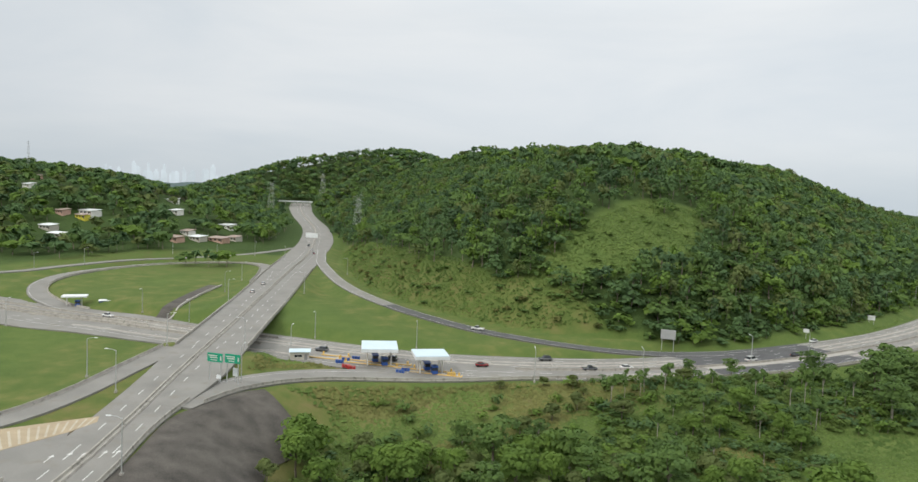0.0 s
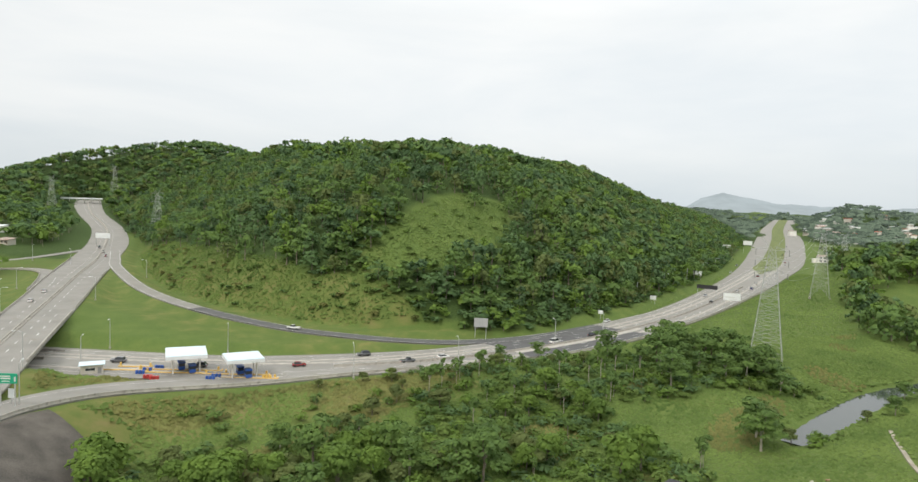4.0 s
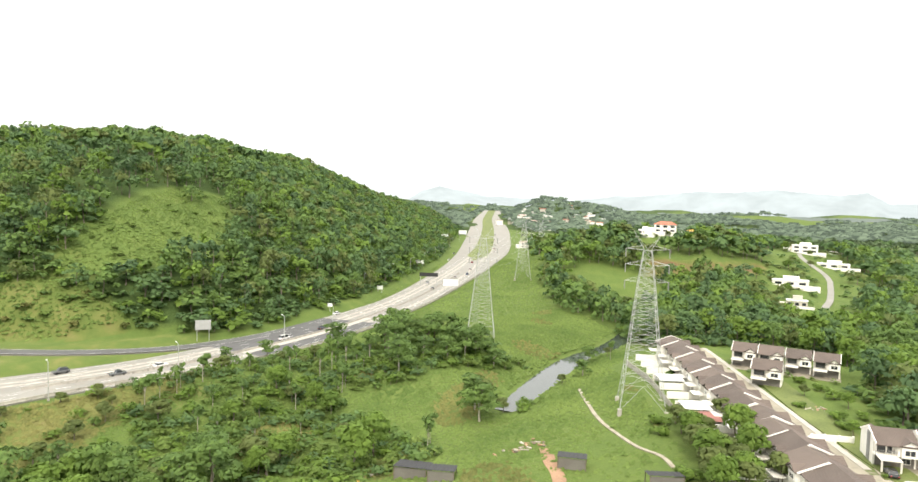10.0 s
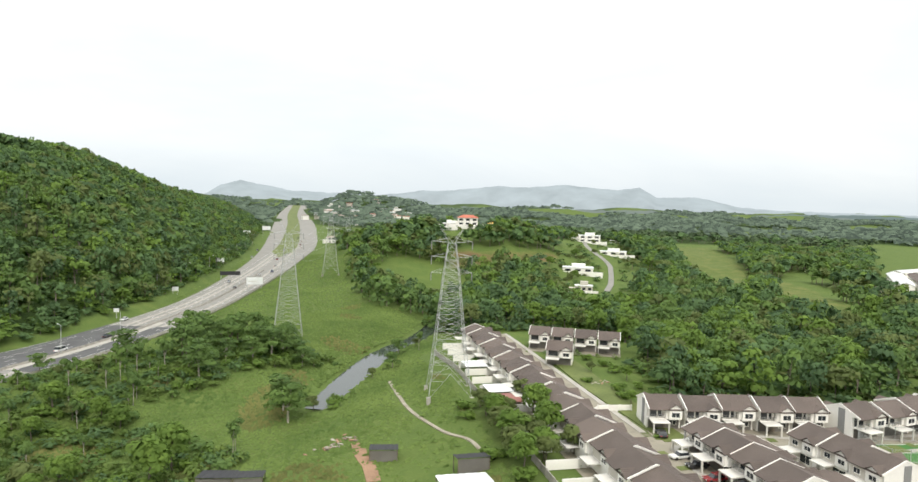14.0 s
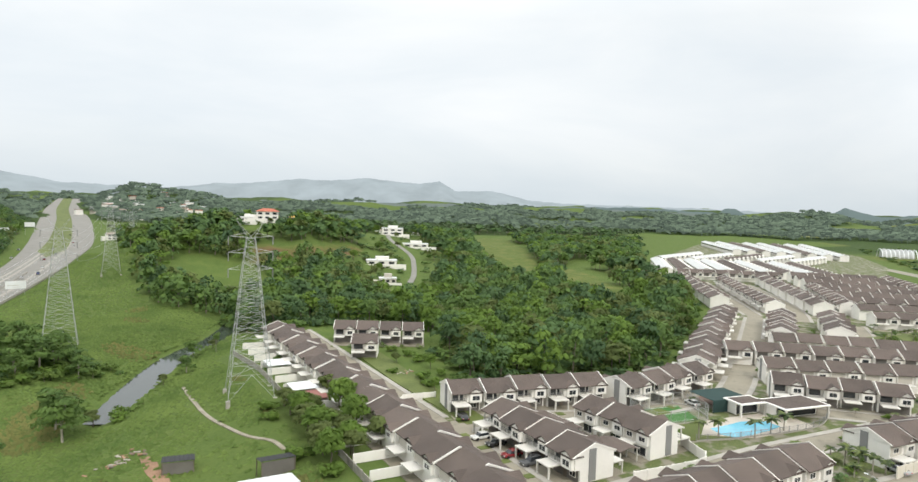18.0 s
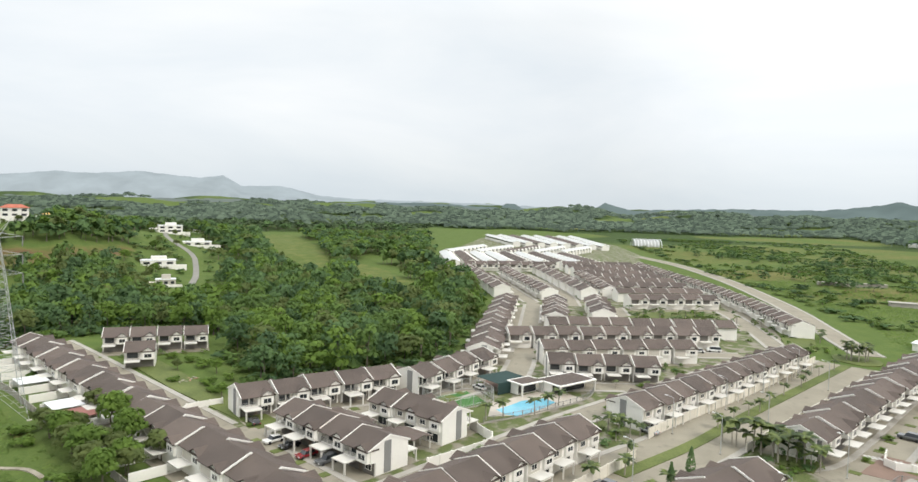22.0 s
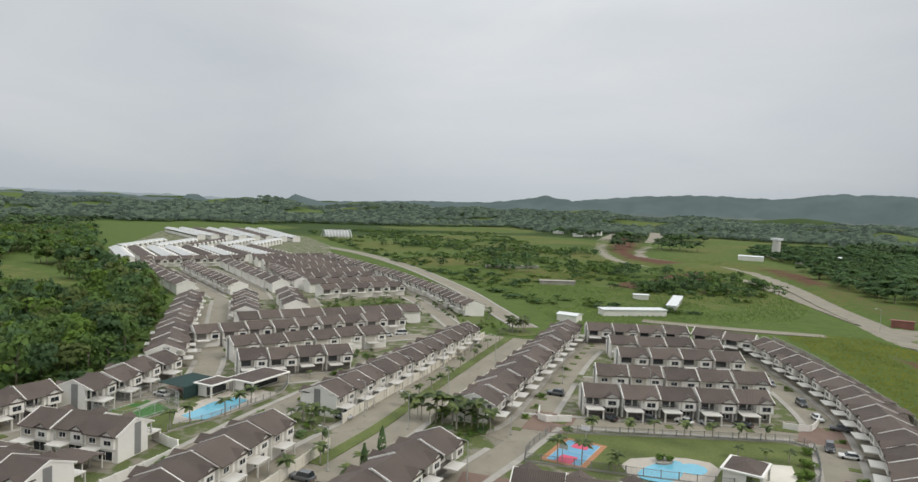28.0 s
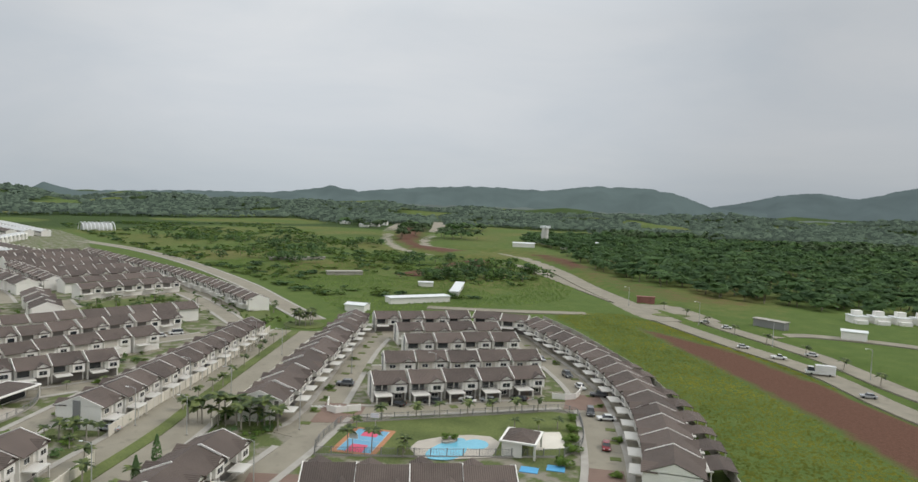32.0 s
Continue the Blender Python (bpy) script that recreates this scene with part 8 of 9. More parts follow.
def debris(x, y, n, spread, label, seed, mats):
    rng = random.Random(seed)
    r = thing("debris_pile", x, y, height1(x, y), 0, label, "debris")
    for i in range(n):
        bm = box(bmesh.new(), -rng.uniform(0.3, 1.2), rng.uniform(0.3, 1.2), -rng.uniform(0.1, 0.4), rng.uniform(0.1, 0.4), 0, rng.uniform(0.1, 0.35), 0.03)
        o = part("plank", bm, M[rng.choice(mats)], r)
        px, py = rng.gauss(0, spread), rng.gauss(0, spread * 0.5)
        o.matrix_basis = pose(px, py, height1(x + px, y + py) - height1(x, y) + 0.05, rng.uniform(-12, 12), rng.uniform(-12, 12), rng.uniform(0, 180))


debris(107.2, 109.1, 30, 2.6, "scattered pile of brown boards and cut branches", 3, ("bark", "earth", "pale_bark"))
debris(72.9, 120.7, 16, 1.8, "heap of white and yellow rubble and boards", 4, ("white_metal", "yellow", "pale_bark"))
debris(94, 74.5, 12, 1.2, "heap of red and brown scrap beside a shed", 5, ("red", "earth", "white_metal"))
debris(176, 76, 12, 1.8, "heap of earth and boards on the grass bank", 6, ("earth", "pale_bark"))

# ---------------------------------------------------------------- palms, hedges, pool courts
def palm_template(high, fronds, reach, label, seed):
    rng = random.Random(seed)
    r = tagged(new("palm"), label, "palm tree")
    lean = rng.uniform(-0.3, 0.3)
    part("trunk", tube(bmesh.new(), [(0, 0, -0.2), (lean * 0.3, 0, high * 0.5), (lean, 0, high)], [0.2, 0.15, 0.12], 8), M["pale_bark"], r)
    bm = bmesh.new()
    for i in range(fronds):
        a = i * 2.399 + rng.uniform(-0.2, 0.2)
        up = rng.uniform(0.15, 1.1)
        pts = []
        for k in range(6):
            t = k / 5
            d = reach * t
            z = high + math.sin(up) * d * 0.9 - 0.55 * reach * t * t
            pts.append(Vector((lean + math.cos(a) * d * math.cos(up * 0.6), math.sin(a) * d * math.cos(up * 0.6), z)))
        side = Vector((-math.sin(a), math.cos(a), 0))
        wid = [0.12, 0.5, 0.6, 0.55, 0.4, 0.05]
        for s in (-1, 1):
            ring = [(bm.verts.new(p), bm.verts.new(p + side * s * w * reach / 2.6 - Vector((0, 0, 0.3 * w)))) for p, w in zip(pts, wid)]
            for (p0, e0), (p1, e1) in zip(ring, ring[1:]):
                bm.faces.new((p0, p1, e1, e0) if s > 0 else (p1, p0, e0, e1))
    part("crown", bm, M["palm"], r)
    return r


PALMS = [palm_template(4.2, 15, 2.6, "young palm with arching yellow-green fronds", 1), palm_template(6.0, 17, 3.0, "tall palm with drooping green fronds", 2), palm_template(3.0, 13, 2.3, "short bushy palm beside the road", 3)]
palm_used = [False] * 3


def palm(kind, x, y, scale=1.0, z=0.05, group=""):
    rng = random.Random(int(x * 13 + y * 7))
    m = pose(x, y, z, 0, 0, rng.uniform(0, 360)) @ Matrix.Diagonal((scale, scale, scale, 1))
    o = PALMS[kind]
    if palm_used[kind]:
        o = copy_thing(o, m)
        o.matrix_basis = m
    else:
        palm_used[kind] = True
        o.matrix_basis = m
    if group:
        o["group"] = group


for x, y in ((153.5, -55.1), (158.9, -60.7), (163.7, -66), (167.2, -70), (173.1, -74.8), (183.1, -82.8), (192.9, -91.9), (198.6, -95.8), (206.3, -103.4), (214.6, -112.1)):
    palm(0, x, y, 0.68, 0.2, "palms on the boulevard median")
for x, y in ((112, -30), (117, -34), (124, -28), (131.5, -30), (119.5, -21)):
    palm(0, x, y, 0.8, 0.1, "palms by the boulevard entrance")
for x, y, s in ((142, -55, 1.0), (139.5, -57.5, 1.15), (137, -60.5, 1.1), (135, -62.5, 1.0), (132, -64.5, 1.1), (129, -66, 0.9), (144.5, -53, 0.9), (140.5, -59.5, 1.0), (133.5, -60, 1.0)):
    palm(1, x, y, s * 0.9, 0.1, "palm clump at the boulevard corner")
for x, y, s in ((149, -29.5, 1.0), (147, -31.5, 1.1), (145, -33.5, 1.0), (146.5, -36, 0.9), (142.5, -30, 0.9), (151.5, -27.5, 0.8)):
    palm(2 if s < 1 else 0, x, y, s * 0.8, 0.1, "palms at the side street corner")
for x, y, s in ((138, -58.5, 0.8), (136, -61, 0.85), (141, -56.5, 0.8), (134, -63.8, 0.8), (130.5, -65, 0.75), (143, -54.5, 0.75)):
    palm(0, x, y, s, 0.1, "palm clump at the boulevard corner")
for i in range(9):
    a = i * 0.7
    palm(i % 2, 231 + 3.2 * math.cos(a), -128 + 3.2 * math.sin(a), 0.9, 0.2, "palms on the roundabout")
for x, y in ((158, -14), (162.5, -17.5), (155.5, -6.5), (166, -20.5), (152.5, -2.5)):
    palm(0, x, y, 0.85, 0.1, "palms by the first pool")
for x, y, k in ((110.5, -71.5, 1), (107.5, -75, 1), (103.5, -80, 0), (104.5, -81.5, 2), (102, -78.5, 2), (120.5, -80, 2), (122.5, -88, 0), (119, -95, 0), (116.5, -100, 0), (113.8, -106, 0), (111, -111.5, 0), (108.5, -116.5, 0), (105.8, -121.5, 0), (100.5, -108, 2), (97, -112, 2), (95, -116, 2)):
    palm(k, x, y, 0.75, 0.1, "palms in the pool court")
for i in range(16):
    t = (i + 0.5) / 16
    palm(2, 184 + 0.4 * t, -12 - 44 * t, 0.6, 0.1, "palms along the middle street") if i % 3 == 0 else None
for x, y in ((300, -80), (306, -74), (312, -84), (303, -92), (316, -70), (309, -98), (297, -70), (322, -104), (290, -120), (283, -124), (276, -128), (296, -112), (268, -134), (260, -130)):
    palm(2, x, y, 1.0, 0.1, "palms in the far garden")


def bush(x, y, s, z=0.05, label="rounded clipped green bush in a front garden"):
    o = plant(6, x, y, s, z, label)
    o["category"] = "bush"


rng_b = random.Random(12)
for name, x0, y0, x1, y1, n, level in ROWS:
    if not level:
        continue
    a = math.atan2(y1 - y0, x1 - x0)
    for i in range(n):
        if rng_b.random() < 0.33:
            t, o = (i + rng_b.uniform(0, 0.25)) / n, rng_b.uniform(8.3, 10.0)
            bush(x0 + t * (x1 - x0) + math.sin(a) * o, y0 + t * (y1 - y0) - math.cos(a) * o, rng_b.uniform(0.3, 0.6))
for x, y, s in ((130, -1, 0.9), (128, 1.5, 0.7), (133, -3.2, 0.6), (150, -38.5, 0.6), (154, -22, 0.8), (151.5, -24.5, 0.7), (88, -112, 0.8), (92, -118, 0.8), (97, -124, 0.7), (84, -108, 0.9), (80.5, -101, 0.9), (120, -44, 0.7), (126.5, -47, 0.6), (147, -63, 0.6), (160, -76, 0.7), (174, -90, 0.7), (186, -101, 0.6)):
    bush(x, y, s, 0.05, "leafy green shrub beside the street")


def garden_shrubs():
    rng = np.random.RandomState(121)
    X, Y = [], []
    for name, x0, y0, x1, y1, n, level in ROWS:
        a = math.atan2(y1 - y0, x1 - x0)
        for i in range(2 * n if level else n):
            for lo, hi, chance in ((8.6, 11.2, 0.5), (-8.5, -6.0, 0.35)):
                if rng.uniform() < chance:
                    t, o = rng.uniform(0, 1), rng.uniform(lo, hi)
                    X.append(x0 + t * (x1 - x0) + math.sin(a) * o)
                    Y.append(y0 + t * (y1 - y0) - math.cos(a) * o)
    for cx, cy, k, sx, sy in ((308, -86, 60, 10, 16), (282, -122, 24, 12, 4), (292, -108, 24, 10, 5), (268, -112, 16, 8, 4), (243, -121, 14, 4, 4), (206, -60, 10, 3, 3), (133, -63, 16, 3, 3), (150, -27, 12, 4, 3)):
        X += list(rng.normal(cx, sx, k))
        Y += list(rng.normal(cy, sy, k))
    X, Y = np.array(X), np.array(Y)
    ok = np.ones(len(X), bool)
    for _, line in street_lines + [("boulevard", BOULEVARD)]:
        d, (_, wl, wr) = line_distance(X, Y, line)
        ok &= d > wl + 0.4
    t = [tree_template(220 + i, "bush", 46, 0.26, 1, 3) for i in range(3)]
    woods("garden_shrubs", X[ok], Y[ok], t, (0.8, 2.6), (1.3, 3.0), [M["leaf_mid"], M["leaf_dark"], M["leaf_bright"], M["leaf_olive"], M["bark"]], "small green shrubs and hedges in the house gardens", 122, "shrubs")


garden_shrubs()


def cypress(x, y, h):
    rng = np.random.RandomState(int(x))
    r = thing("cypress", x, y, 0.05, 0, "narrow dark green cypress on the boulevard verge", "tree", "cypresses")
    n = 420
    z = rng.uniform(0.05, 1, n)
    rad = 0.16 * np.sin(np.pi * np.clip(z, 0.02, 0.98)) ** 0.6 * (1.15 - 0.7 * z)
    a = rng.uniform(0, 6.28, n)
    c = np.stack([np.cos(a) * rad * h, np.sin(a) * rad * h, z * h], -1)
    nrm = np.stack([np.cos(a), np.sin(a), 0.6 + 0 * a], -1)
    V, Q = cards(rng, c, nrm / np.linalg.norm(nrm, axis=1)[:, None], 0.4)
    o = raw_mesh("crown", V, Q, [M["leaf_dark"]])
    o.parent = r
    part("trunk", tube(bmesh.new(), [(0, 0, -0.2), (0, 0, h * 0.6)], [0.12, 0.06], 6), M["bark"], r)


cypress(117.2, -34.5, 5.5)
cypress(122.5, -39.5, 6.5)
# green verges
VERGES = [("verge_median", np.column_stack([BOULEVARD[8:, :2], np.zeros((len(BOULEVARD) - 8, 1)), np.full((len(BOULEVARD) - 8, 2), 1.5)])),
          ("verge_bank", np.array([(131, 55, 0, 3, 3), (158, 85, 0, 4, 4), (181, 108, 0, 4, 4)], float) + np.array([12, -11, 0, 0, 0])),
          ("verge_roundabout", np.array([(222.5, -128, 0, 3, 3), (226, -128, 0, 6, 6), (231, -128, 0, 7.5, 7.5), (236, -128, 0, 6, 6), (239.5, -128, 0, 3, 3)], float)),
          ("verge_far_garden", np.array([(292, -66, 0, 9, 9), (312, -88, 0, 9, 9), (318, -108, 0, 7, 7)], float)),
          ("verge_bend", np.array([(245, -116, 0, 5, 5), (265, -124, 0, 6, 6), (285, -128, 0, 5, 5)], float)), ("verge_pitch", np.array([(160, 14, 0, 2, 2), (170, 5, 0, 2, 2)], float)),
          ("verge_court_corner", np.array([(131, -62, 0, 3.5, 3.5), (136, -66, 0, 3.5, 3.5)], float)), ("verge_court_row", np.array([(133.5, -88, 0, 1.6, 1.6), (130.5, -84, 0, 1.6, 1.6)], float)), ("verge_court_end", np.array([(112, -131, 0, 1.8, 1.8), (109, -135, 0, 1.8, 1.8)], float))]
for n, line in VERGES:
    ribbon(n, line, M["lawn"], dz=0.17, thick=0.4, label="kerbed strip of mown grass", category="grass", kind="structure")
# brown brick crossings
for n, pts in (("court", [(140, -84), (134, -92), (124, -82), (130, -74)]), ("field_row", [(112, -140), (104, -146), (96, -136), (104, -129)]), ("near", [(112, -52), (104, -61), (97, -54), (104, -46)]), ("field_row_near", [(78, -103), (72, -108), (62, -96), (68, -90)]), ("woods", [(184, -1), (178, -9), (188, -14), (193, -6)])):
    bm = prism(bmesh.new(), pts, -0.2, 0.085)
    bmesh.ops.recalc_face_normals(bm, faces=bm.faces)
    tagged(part("road_brick_" + n, bm, M["brick_paving"]), "brown brick-paved street crossing", "paving", kind="structure")
bm = bmesh.new()
for i in range(8):
    t = i / 8
    cx, cy = 139.3 - 3.8 * t, -80.2 - 6.2 * t
    box(bm, cx - 0.9, cx + 0.9, cy - 0.25, cy + 0.25, 0.06, 0.095)
tagged(part("zebra_crossing", bm, M["white_line"]), "white striped zebra crossing", "road paint")


def fence(name, pts, high, pitch, mat, label):
    """Posts, two rails and thin upright pickets."""
    line = smooth_line(pts, 1.0)
    seg = np.r_[0, np.cumsum(np.hypot(*np.diff(line, axis=0).T))]
    n = int(seg[-1] / pitch)
    root = thing(name, float(line[0, 0]), float(line[0, 1]), 0, 0, label, "fence")
    base = np.array([line[0, 0], line[0, 1]])
    L3 = np.column_stack([line - base, np.full(len(line), 0.0)])
    for z in (0.35, high - 0.1):
        profile_run("rail", L3, 0.0, [(-0.03, z - 0.03), (0.03, z - 0.03), (0.03, z + 0.03), (-0.03, z + 0.03)], M[mat], root)
    profile_run("plinth", L3, 0.0, [(-0.1, -0.2), (0.1, -0.2), (0.1, 0.3), (-0.1, 0.3)], M["kerb"], root)
    me = shared("post", box(bmesh.new(), -0.07, 0.07, -0.07, 0.07, -0.2, high + 0.1), M[mat])
    for s in np.linspace(0, seg[-1], n + 1):
        put("post", me, root, pose(float(np.interp(s, seg, line[:, 0]) - base[0]), float(np.interp(s, seg, line[:, 1]) - base[1]), 0))
    bm = bmesh.new()
    for s in np.arange(0, seg[-1], 0.3):
        x, y = np.interp(s, seg, line[:, 0]) - base[0], np.interp(s, seg, line[:, 1]) - base[1]
        box(bm, x - 0.015, x + 0.015, y - 0.015, y + 0.015, 0.3, high)
    o = part("pickets", bm, M[mat], root)
    o["kind"] = "stuff"
    return root


def flat_shape(name, outline, z0, z1, mat, label, category, kind="structure", parent=None):
    bm = prism(bmesh.new(), outline, z0, z1)
    bmesh.ops.recalc_face_normals(bm, faces=bm.faces)
    o = part(name, bm, mat, parent)
    return tagged(o, label, category, kind=kind)


def rounded(cx, cy, rx, ry, turn, n=28, wob=0.0, seed=0):
    a = radians(turn)
    out = []
    for i in range(n):
        t = 2 * math.pi * i / n
        k = 1 + wob * math.sin(3 * t + seed)
        x, y = rx * k * math.cos(t), ry * k * math.sin(t)
        out.append((cx + x * math.cos(a) - y * math.sin(a), cy + x * math.sin(a) + y * math.cos(a)))
    return out


# second court: lawn, ball court, free-form pool, clubhouse
flat_shape("lawn_court", [(113, -66.5), (122.5, -76.5), (124, -82), (104, -125), (99.5, -127), (86, -113.5), (84, -104), (97, -85)], -0.2, 0.1, M["lawn"], "mown lawn inside the fenced pool court", "lawn")
M["court_orange"] = material("court_orange", (0.42, 0.20, 0.10), 0.8, 0.12)
M["court_blue"] = material("court_blue", (0.16, 0.36, 0.52), 0.8, 0.12)
M["court_pink"] = material("court_pink", (0.62, 0.10, 0.17), 0.8, 0.1)
court = thing("ball_court", 113.6, -77.4, 0.1, 127, "orange and blue basketball court with pink key areas", "sports court")
part("surface", box(bmesh.new(), -7.4, 7.4, -4.6, 4.6, 0, 0.03), M["court_orange"], court)
part("playing_area", box(bmesh.new(), -6.4, 6.4, -3.5, 3.5, 0.03, 0.045), M["court_blue"], court)
for s in (-1, 1):
    part("key_area", box(bmesh.new(), s * 6.4 - (4.0 if s > 0 else 0), s * 6.4 + (0 if s > 0 else 4.0), -1.7, 1.7, 0.045, 0.06), M["court_pink"], court)
    part("hoop_post", tube(bmesh.new(), [(s * 7.0, 0, 0), (s * 7.0, 0, 2.9)], [0.08, 0.08], 8), M["steel"], court)
    part("backboard", box(bmesh.new(), s * 6.5 - 0.04, s * 6.5 + 0.04, -0.9, 0.9, 2.7, 3.7), M["white_metal"], court)
for (x0, x1, y0, y1) in ((-6.4, 6.4, -3.5, -3.42), (-6.4, 6.4, 3.42, 3.5), (-0.05, 0.05, -3.5, 3.5)):
    part("court_line", box(bmesh.new(), x0, x1, y0, y1, 0.061, 0.066), M["white_line"], court)
M["deck"] = material("pool_deck", (0.46, 0.42, 0.36), 0.8, 0.15, 1.0)
flat_shape("paving_pool_deck", [(104.9, -82.3), (107.1, -86.3), (105.9, -92.9), (103.5, -97.5), (100.2, -100.4), (96.5, -99.5), (94.0, -96.0), (91.7, -92.2), (95.5, -85.5), (99.9, -80.6)], 0.05, 0.16, M["deck"], "pale paved pool deck with curved edges", "paving")
flat_shape("water_pool", rounded(99.7, -88.2, 6.6, 3.4, -66, 32, 0.1, 1), 0.1, 0.19, M["pool"], "light blue free-form swimming pool", "pool")
flat_shape("water_small_pool", rounded(98.6, -94.6, 2.9, 2.6, -58, 24), 0.1, 0.193, M["pool"], "small round light blue pool", "pool")
flat_shape("planter_island", rounded(103.4, -91.8, 2.4, 1.3, -70, 16, 0.1), 0.1, 0.55, M["barrier"], "stone planter island between the pools", "planter", "")
for x, y, s in ((103.8, -91.0, 0.55), (103.2, -92.6, 0.5)):
    bush(x, y, s, 0.5, "leafy plants on the pool island")
M["court_slab"] = material("painted_blue_slab", (0.10, 0.36, 0.62), 0.7, 0.12)
for x, y in ((83.2, -93.0), (80.6, -97.6)):
    flat_shape("painted_bay", [(x - 2.2, y - 0.8), (x - 0.6, y - 3.0), (x + 2.2, y - 1.1), (x + 0.6, y + 1.2)], 0.02, 0.1, M["court_slab"], "bright blue painted parking bay", "parking bay", "")


def clubhouse(x, y, turn, w, d, label, white):
    r = thing("clubhouse", x, y, 0.1, turn, label, "clubhouse")
    part("wall", box(bmesh.new(), -w / 2 + 0.6, w / 2 - 0.6, -d * 0.1, d / 2 - 0.5, 0, 2.9), M["white_wall"], r)
    part("eaves_slab", box(bmesh.new(), -w / 2, w / 2, -d / 2, d / 2, 2.9, 3.25, 0.03), M["white_wall"], r)
    bm = bmesh.new()
    lo = [bm.verts.new(p) for p in ((-w / 2 + 0.5, -d / 2 + 0.5, 3.25), (w / 2 - 0.5, -d / 2 + 0.5, 3.25), (w / 2 - 0.5, d / 2 - 0.5, 3.25), (-w / 2 + 0.5, d / 2 - 0.5, 3.25))]
    t = [bm.verts.new((-w * 0.12, 0, 4.5 if not white else 3.6)), bm.verts.new((w * 0.12, 0, 4.5 if not white else 3.6))]
    bm.faces.new((lo[0], lo[1], t[1], t[0]))
    bm.faces.new((lo[1], lo[2], t[1]))
    bm.faces.new((lo[2], lo[3], t[0], t[1]))
    bm.faces.new((lo[3], lo[0], t[0]))
    part("roof", bm, M["roof"], r)
    part("front_opening", box(bmesh.new(), -w / 2 + 0.9, w / 2 - 0.9, -d * 0.1 - 0.08, -d * 0.1, 0.2, 2.6), M["glass"], r)
    for sx in (-1, 1):
        part("column", box(bmesh.new(), sx * (w / 2 - 0.4) - 0.2, sx * (w / 2 - 0.4) + 0.2, -d / 2 + 0.2, -d / 2 + 0.6, 0, 2.9), M["column"], r)
    return r


clubhouse(90.5, -99.5, -58, 8.5, 7.5, "brown hip-roofed clubhouse with white eaves beside the pool", False)
flat_shape("paving_terrace", [(97.6, -108.3), (93.5, -115.0), (86.3, -108.7), (89.0, -102.5)], 0.02, 0.14, M["fence_wall"], "stained pale paved terrace beside the clubhouse", "paving")
fence("court_fence", [(112.8, -65.5), (117, -68.5), (123, -76), (124.5, -81.5), (114, -104), (104.5, -124.5), (101, -127.5), (97, -126), (86, -113.5), (83.5, -104.5)], 1.8, 3.0, "grey_wall", "dark metal fence round the pool court")
fence("court_fence", [(112.8, -65.5), (98, -84), (84, -103.5)], 1.8, 3.0, "grey_wall", "dark metal fence behind the ball court")
# first court: artificial pitch, pool, club
flat_shape("turf_pitch", [(158.5, 6.5), (166.5, -2.8), (175.5, 2.5), (167.5, 12)], -0.1, 0.12, M["turf"], "bright artificial grass football pitch", "sports pitch")
for a, b in (((158.9, 6.5), (166.5, -2.3)), ((167.5, 11.6), (175.1, 2.6)), ((163.2, 9.0), (171, 0.1))):
    dx, dy = (b[1] - a[1]) * 0.008, -(b[0] - a[0]) * 0.008
    flat_shape("pitch_line", [(a[0] - dx, a[1] - dy), (a[0] + dx, a[1] + dy), (b[0] + dx, b[1] + dy), (b[0] - dx, b[1] - dy)], 0.1, 0.135, M["white_line"], "white painted pitch line", "pitch line", "")
fence("pitch_fence", [(157.5, 6.5), (167, -4.5), (177, 2), (167.5, 13.2), (157.5, 6.5)], 3.2, 3.5, "steel", "tall grey mesh fence round the football pitch")
flat_shape("lawn_pool", [(150, 0), (158, 7), (167, -4), (160, -12), (155, -8)], -0.1, 0.1, M["lawn"], "lawn between the pitch and pool", "lawn")
flat_shape("paving_first_deck", [(155, -3), (166, -4), (181, -20), (172, -28), (158, -14)], -0.1, 0.12, M["deck"], "sandy paved deck round the swimming pool", "paving")
flat_shape("water_first_pool", [(157, -7), (160.5, -5), (165, -9), (168.5, -11.5), (171.5, -17.5), (168.5, -20), (164.5, -17.5), (159.5, -13.5), (156.5, -10)], 0.05, 0.16, M["pool"], "blue angular swimming pool", "pool")
clubhouse(179.5, -24, -50, 14, 9, "flat brown-roofed pool house with broad white eaves", True)
clubhouse(176.5, -13, -50, 8, 6, "small dark-roofed pool pavilion with white eaves", True)
M["shade_net"] = material("green_shade_net", (0.022, 0.050, 0.046), 0.9, 0.15)
r = thing("shade_structure", 180, -7, 0, -50, "dark green shade netting over a play area", "shade sail")
part("netting", box(bmesh.new(), -5.5, 5.5, -4.5, 4.5, 3.0, 3.08), M["shade_net"], r)
for sx in (-5, 5):
    for sy in (-4, 4):
        part("post", tube(bmesh.new(), [(sx, sy, -0.1), (sx, sy, 3.0)], [0.08, 0.08], 8), M["steel"], r)
part("side_netting", box(bmesh.new(), -5.5, 5.5, -4.56, -4.5, 0.1, 3.0), M["shade_net"], r)
fence("pool_fence", [(150.5, -2), (158, -13), (172, -28), (186, -33)], 1.5, 2.6, "grey_wall", "dark low fence along the pool deck")
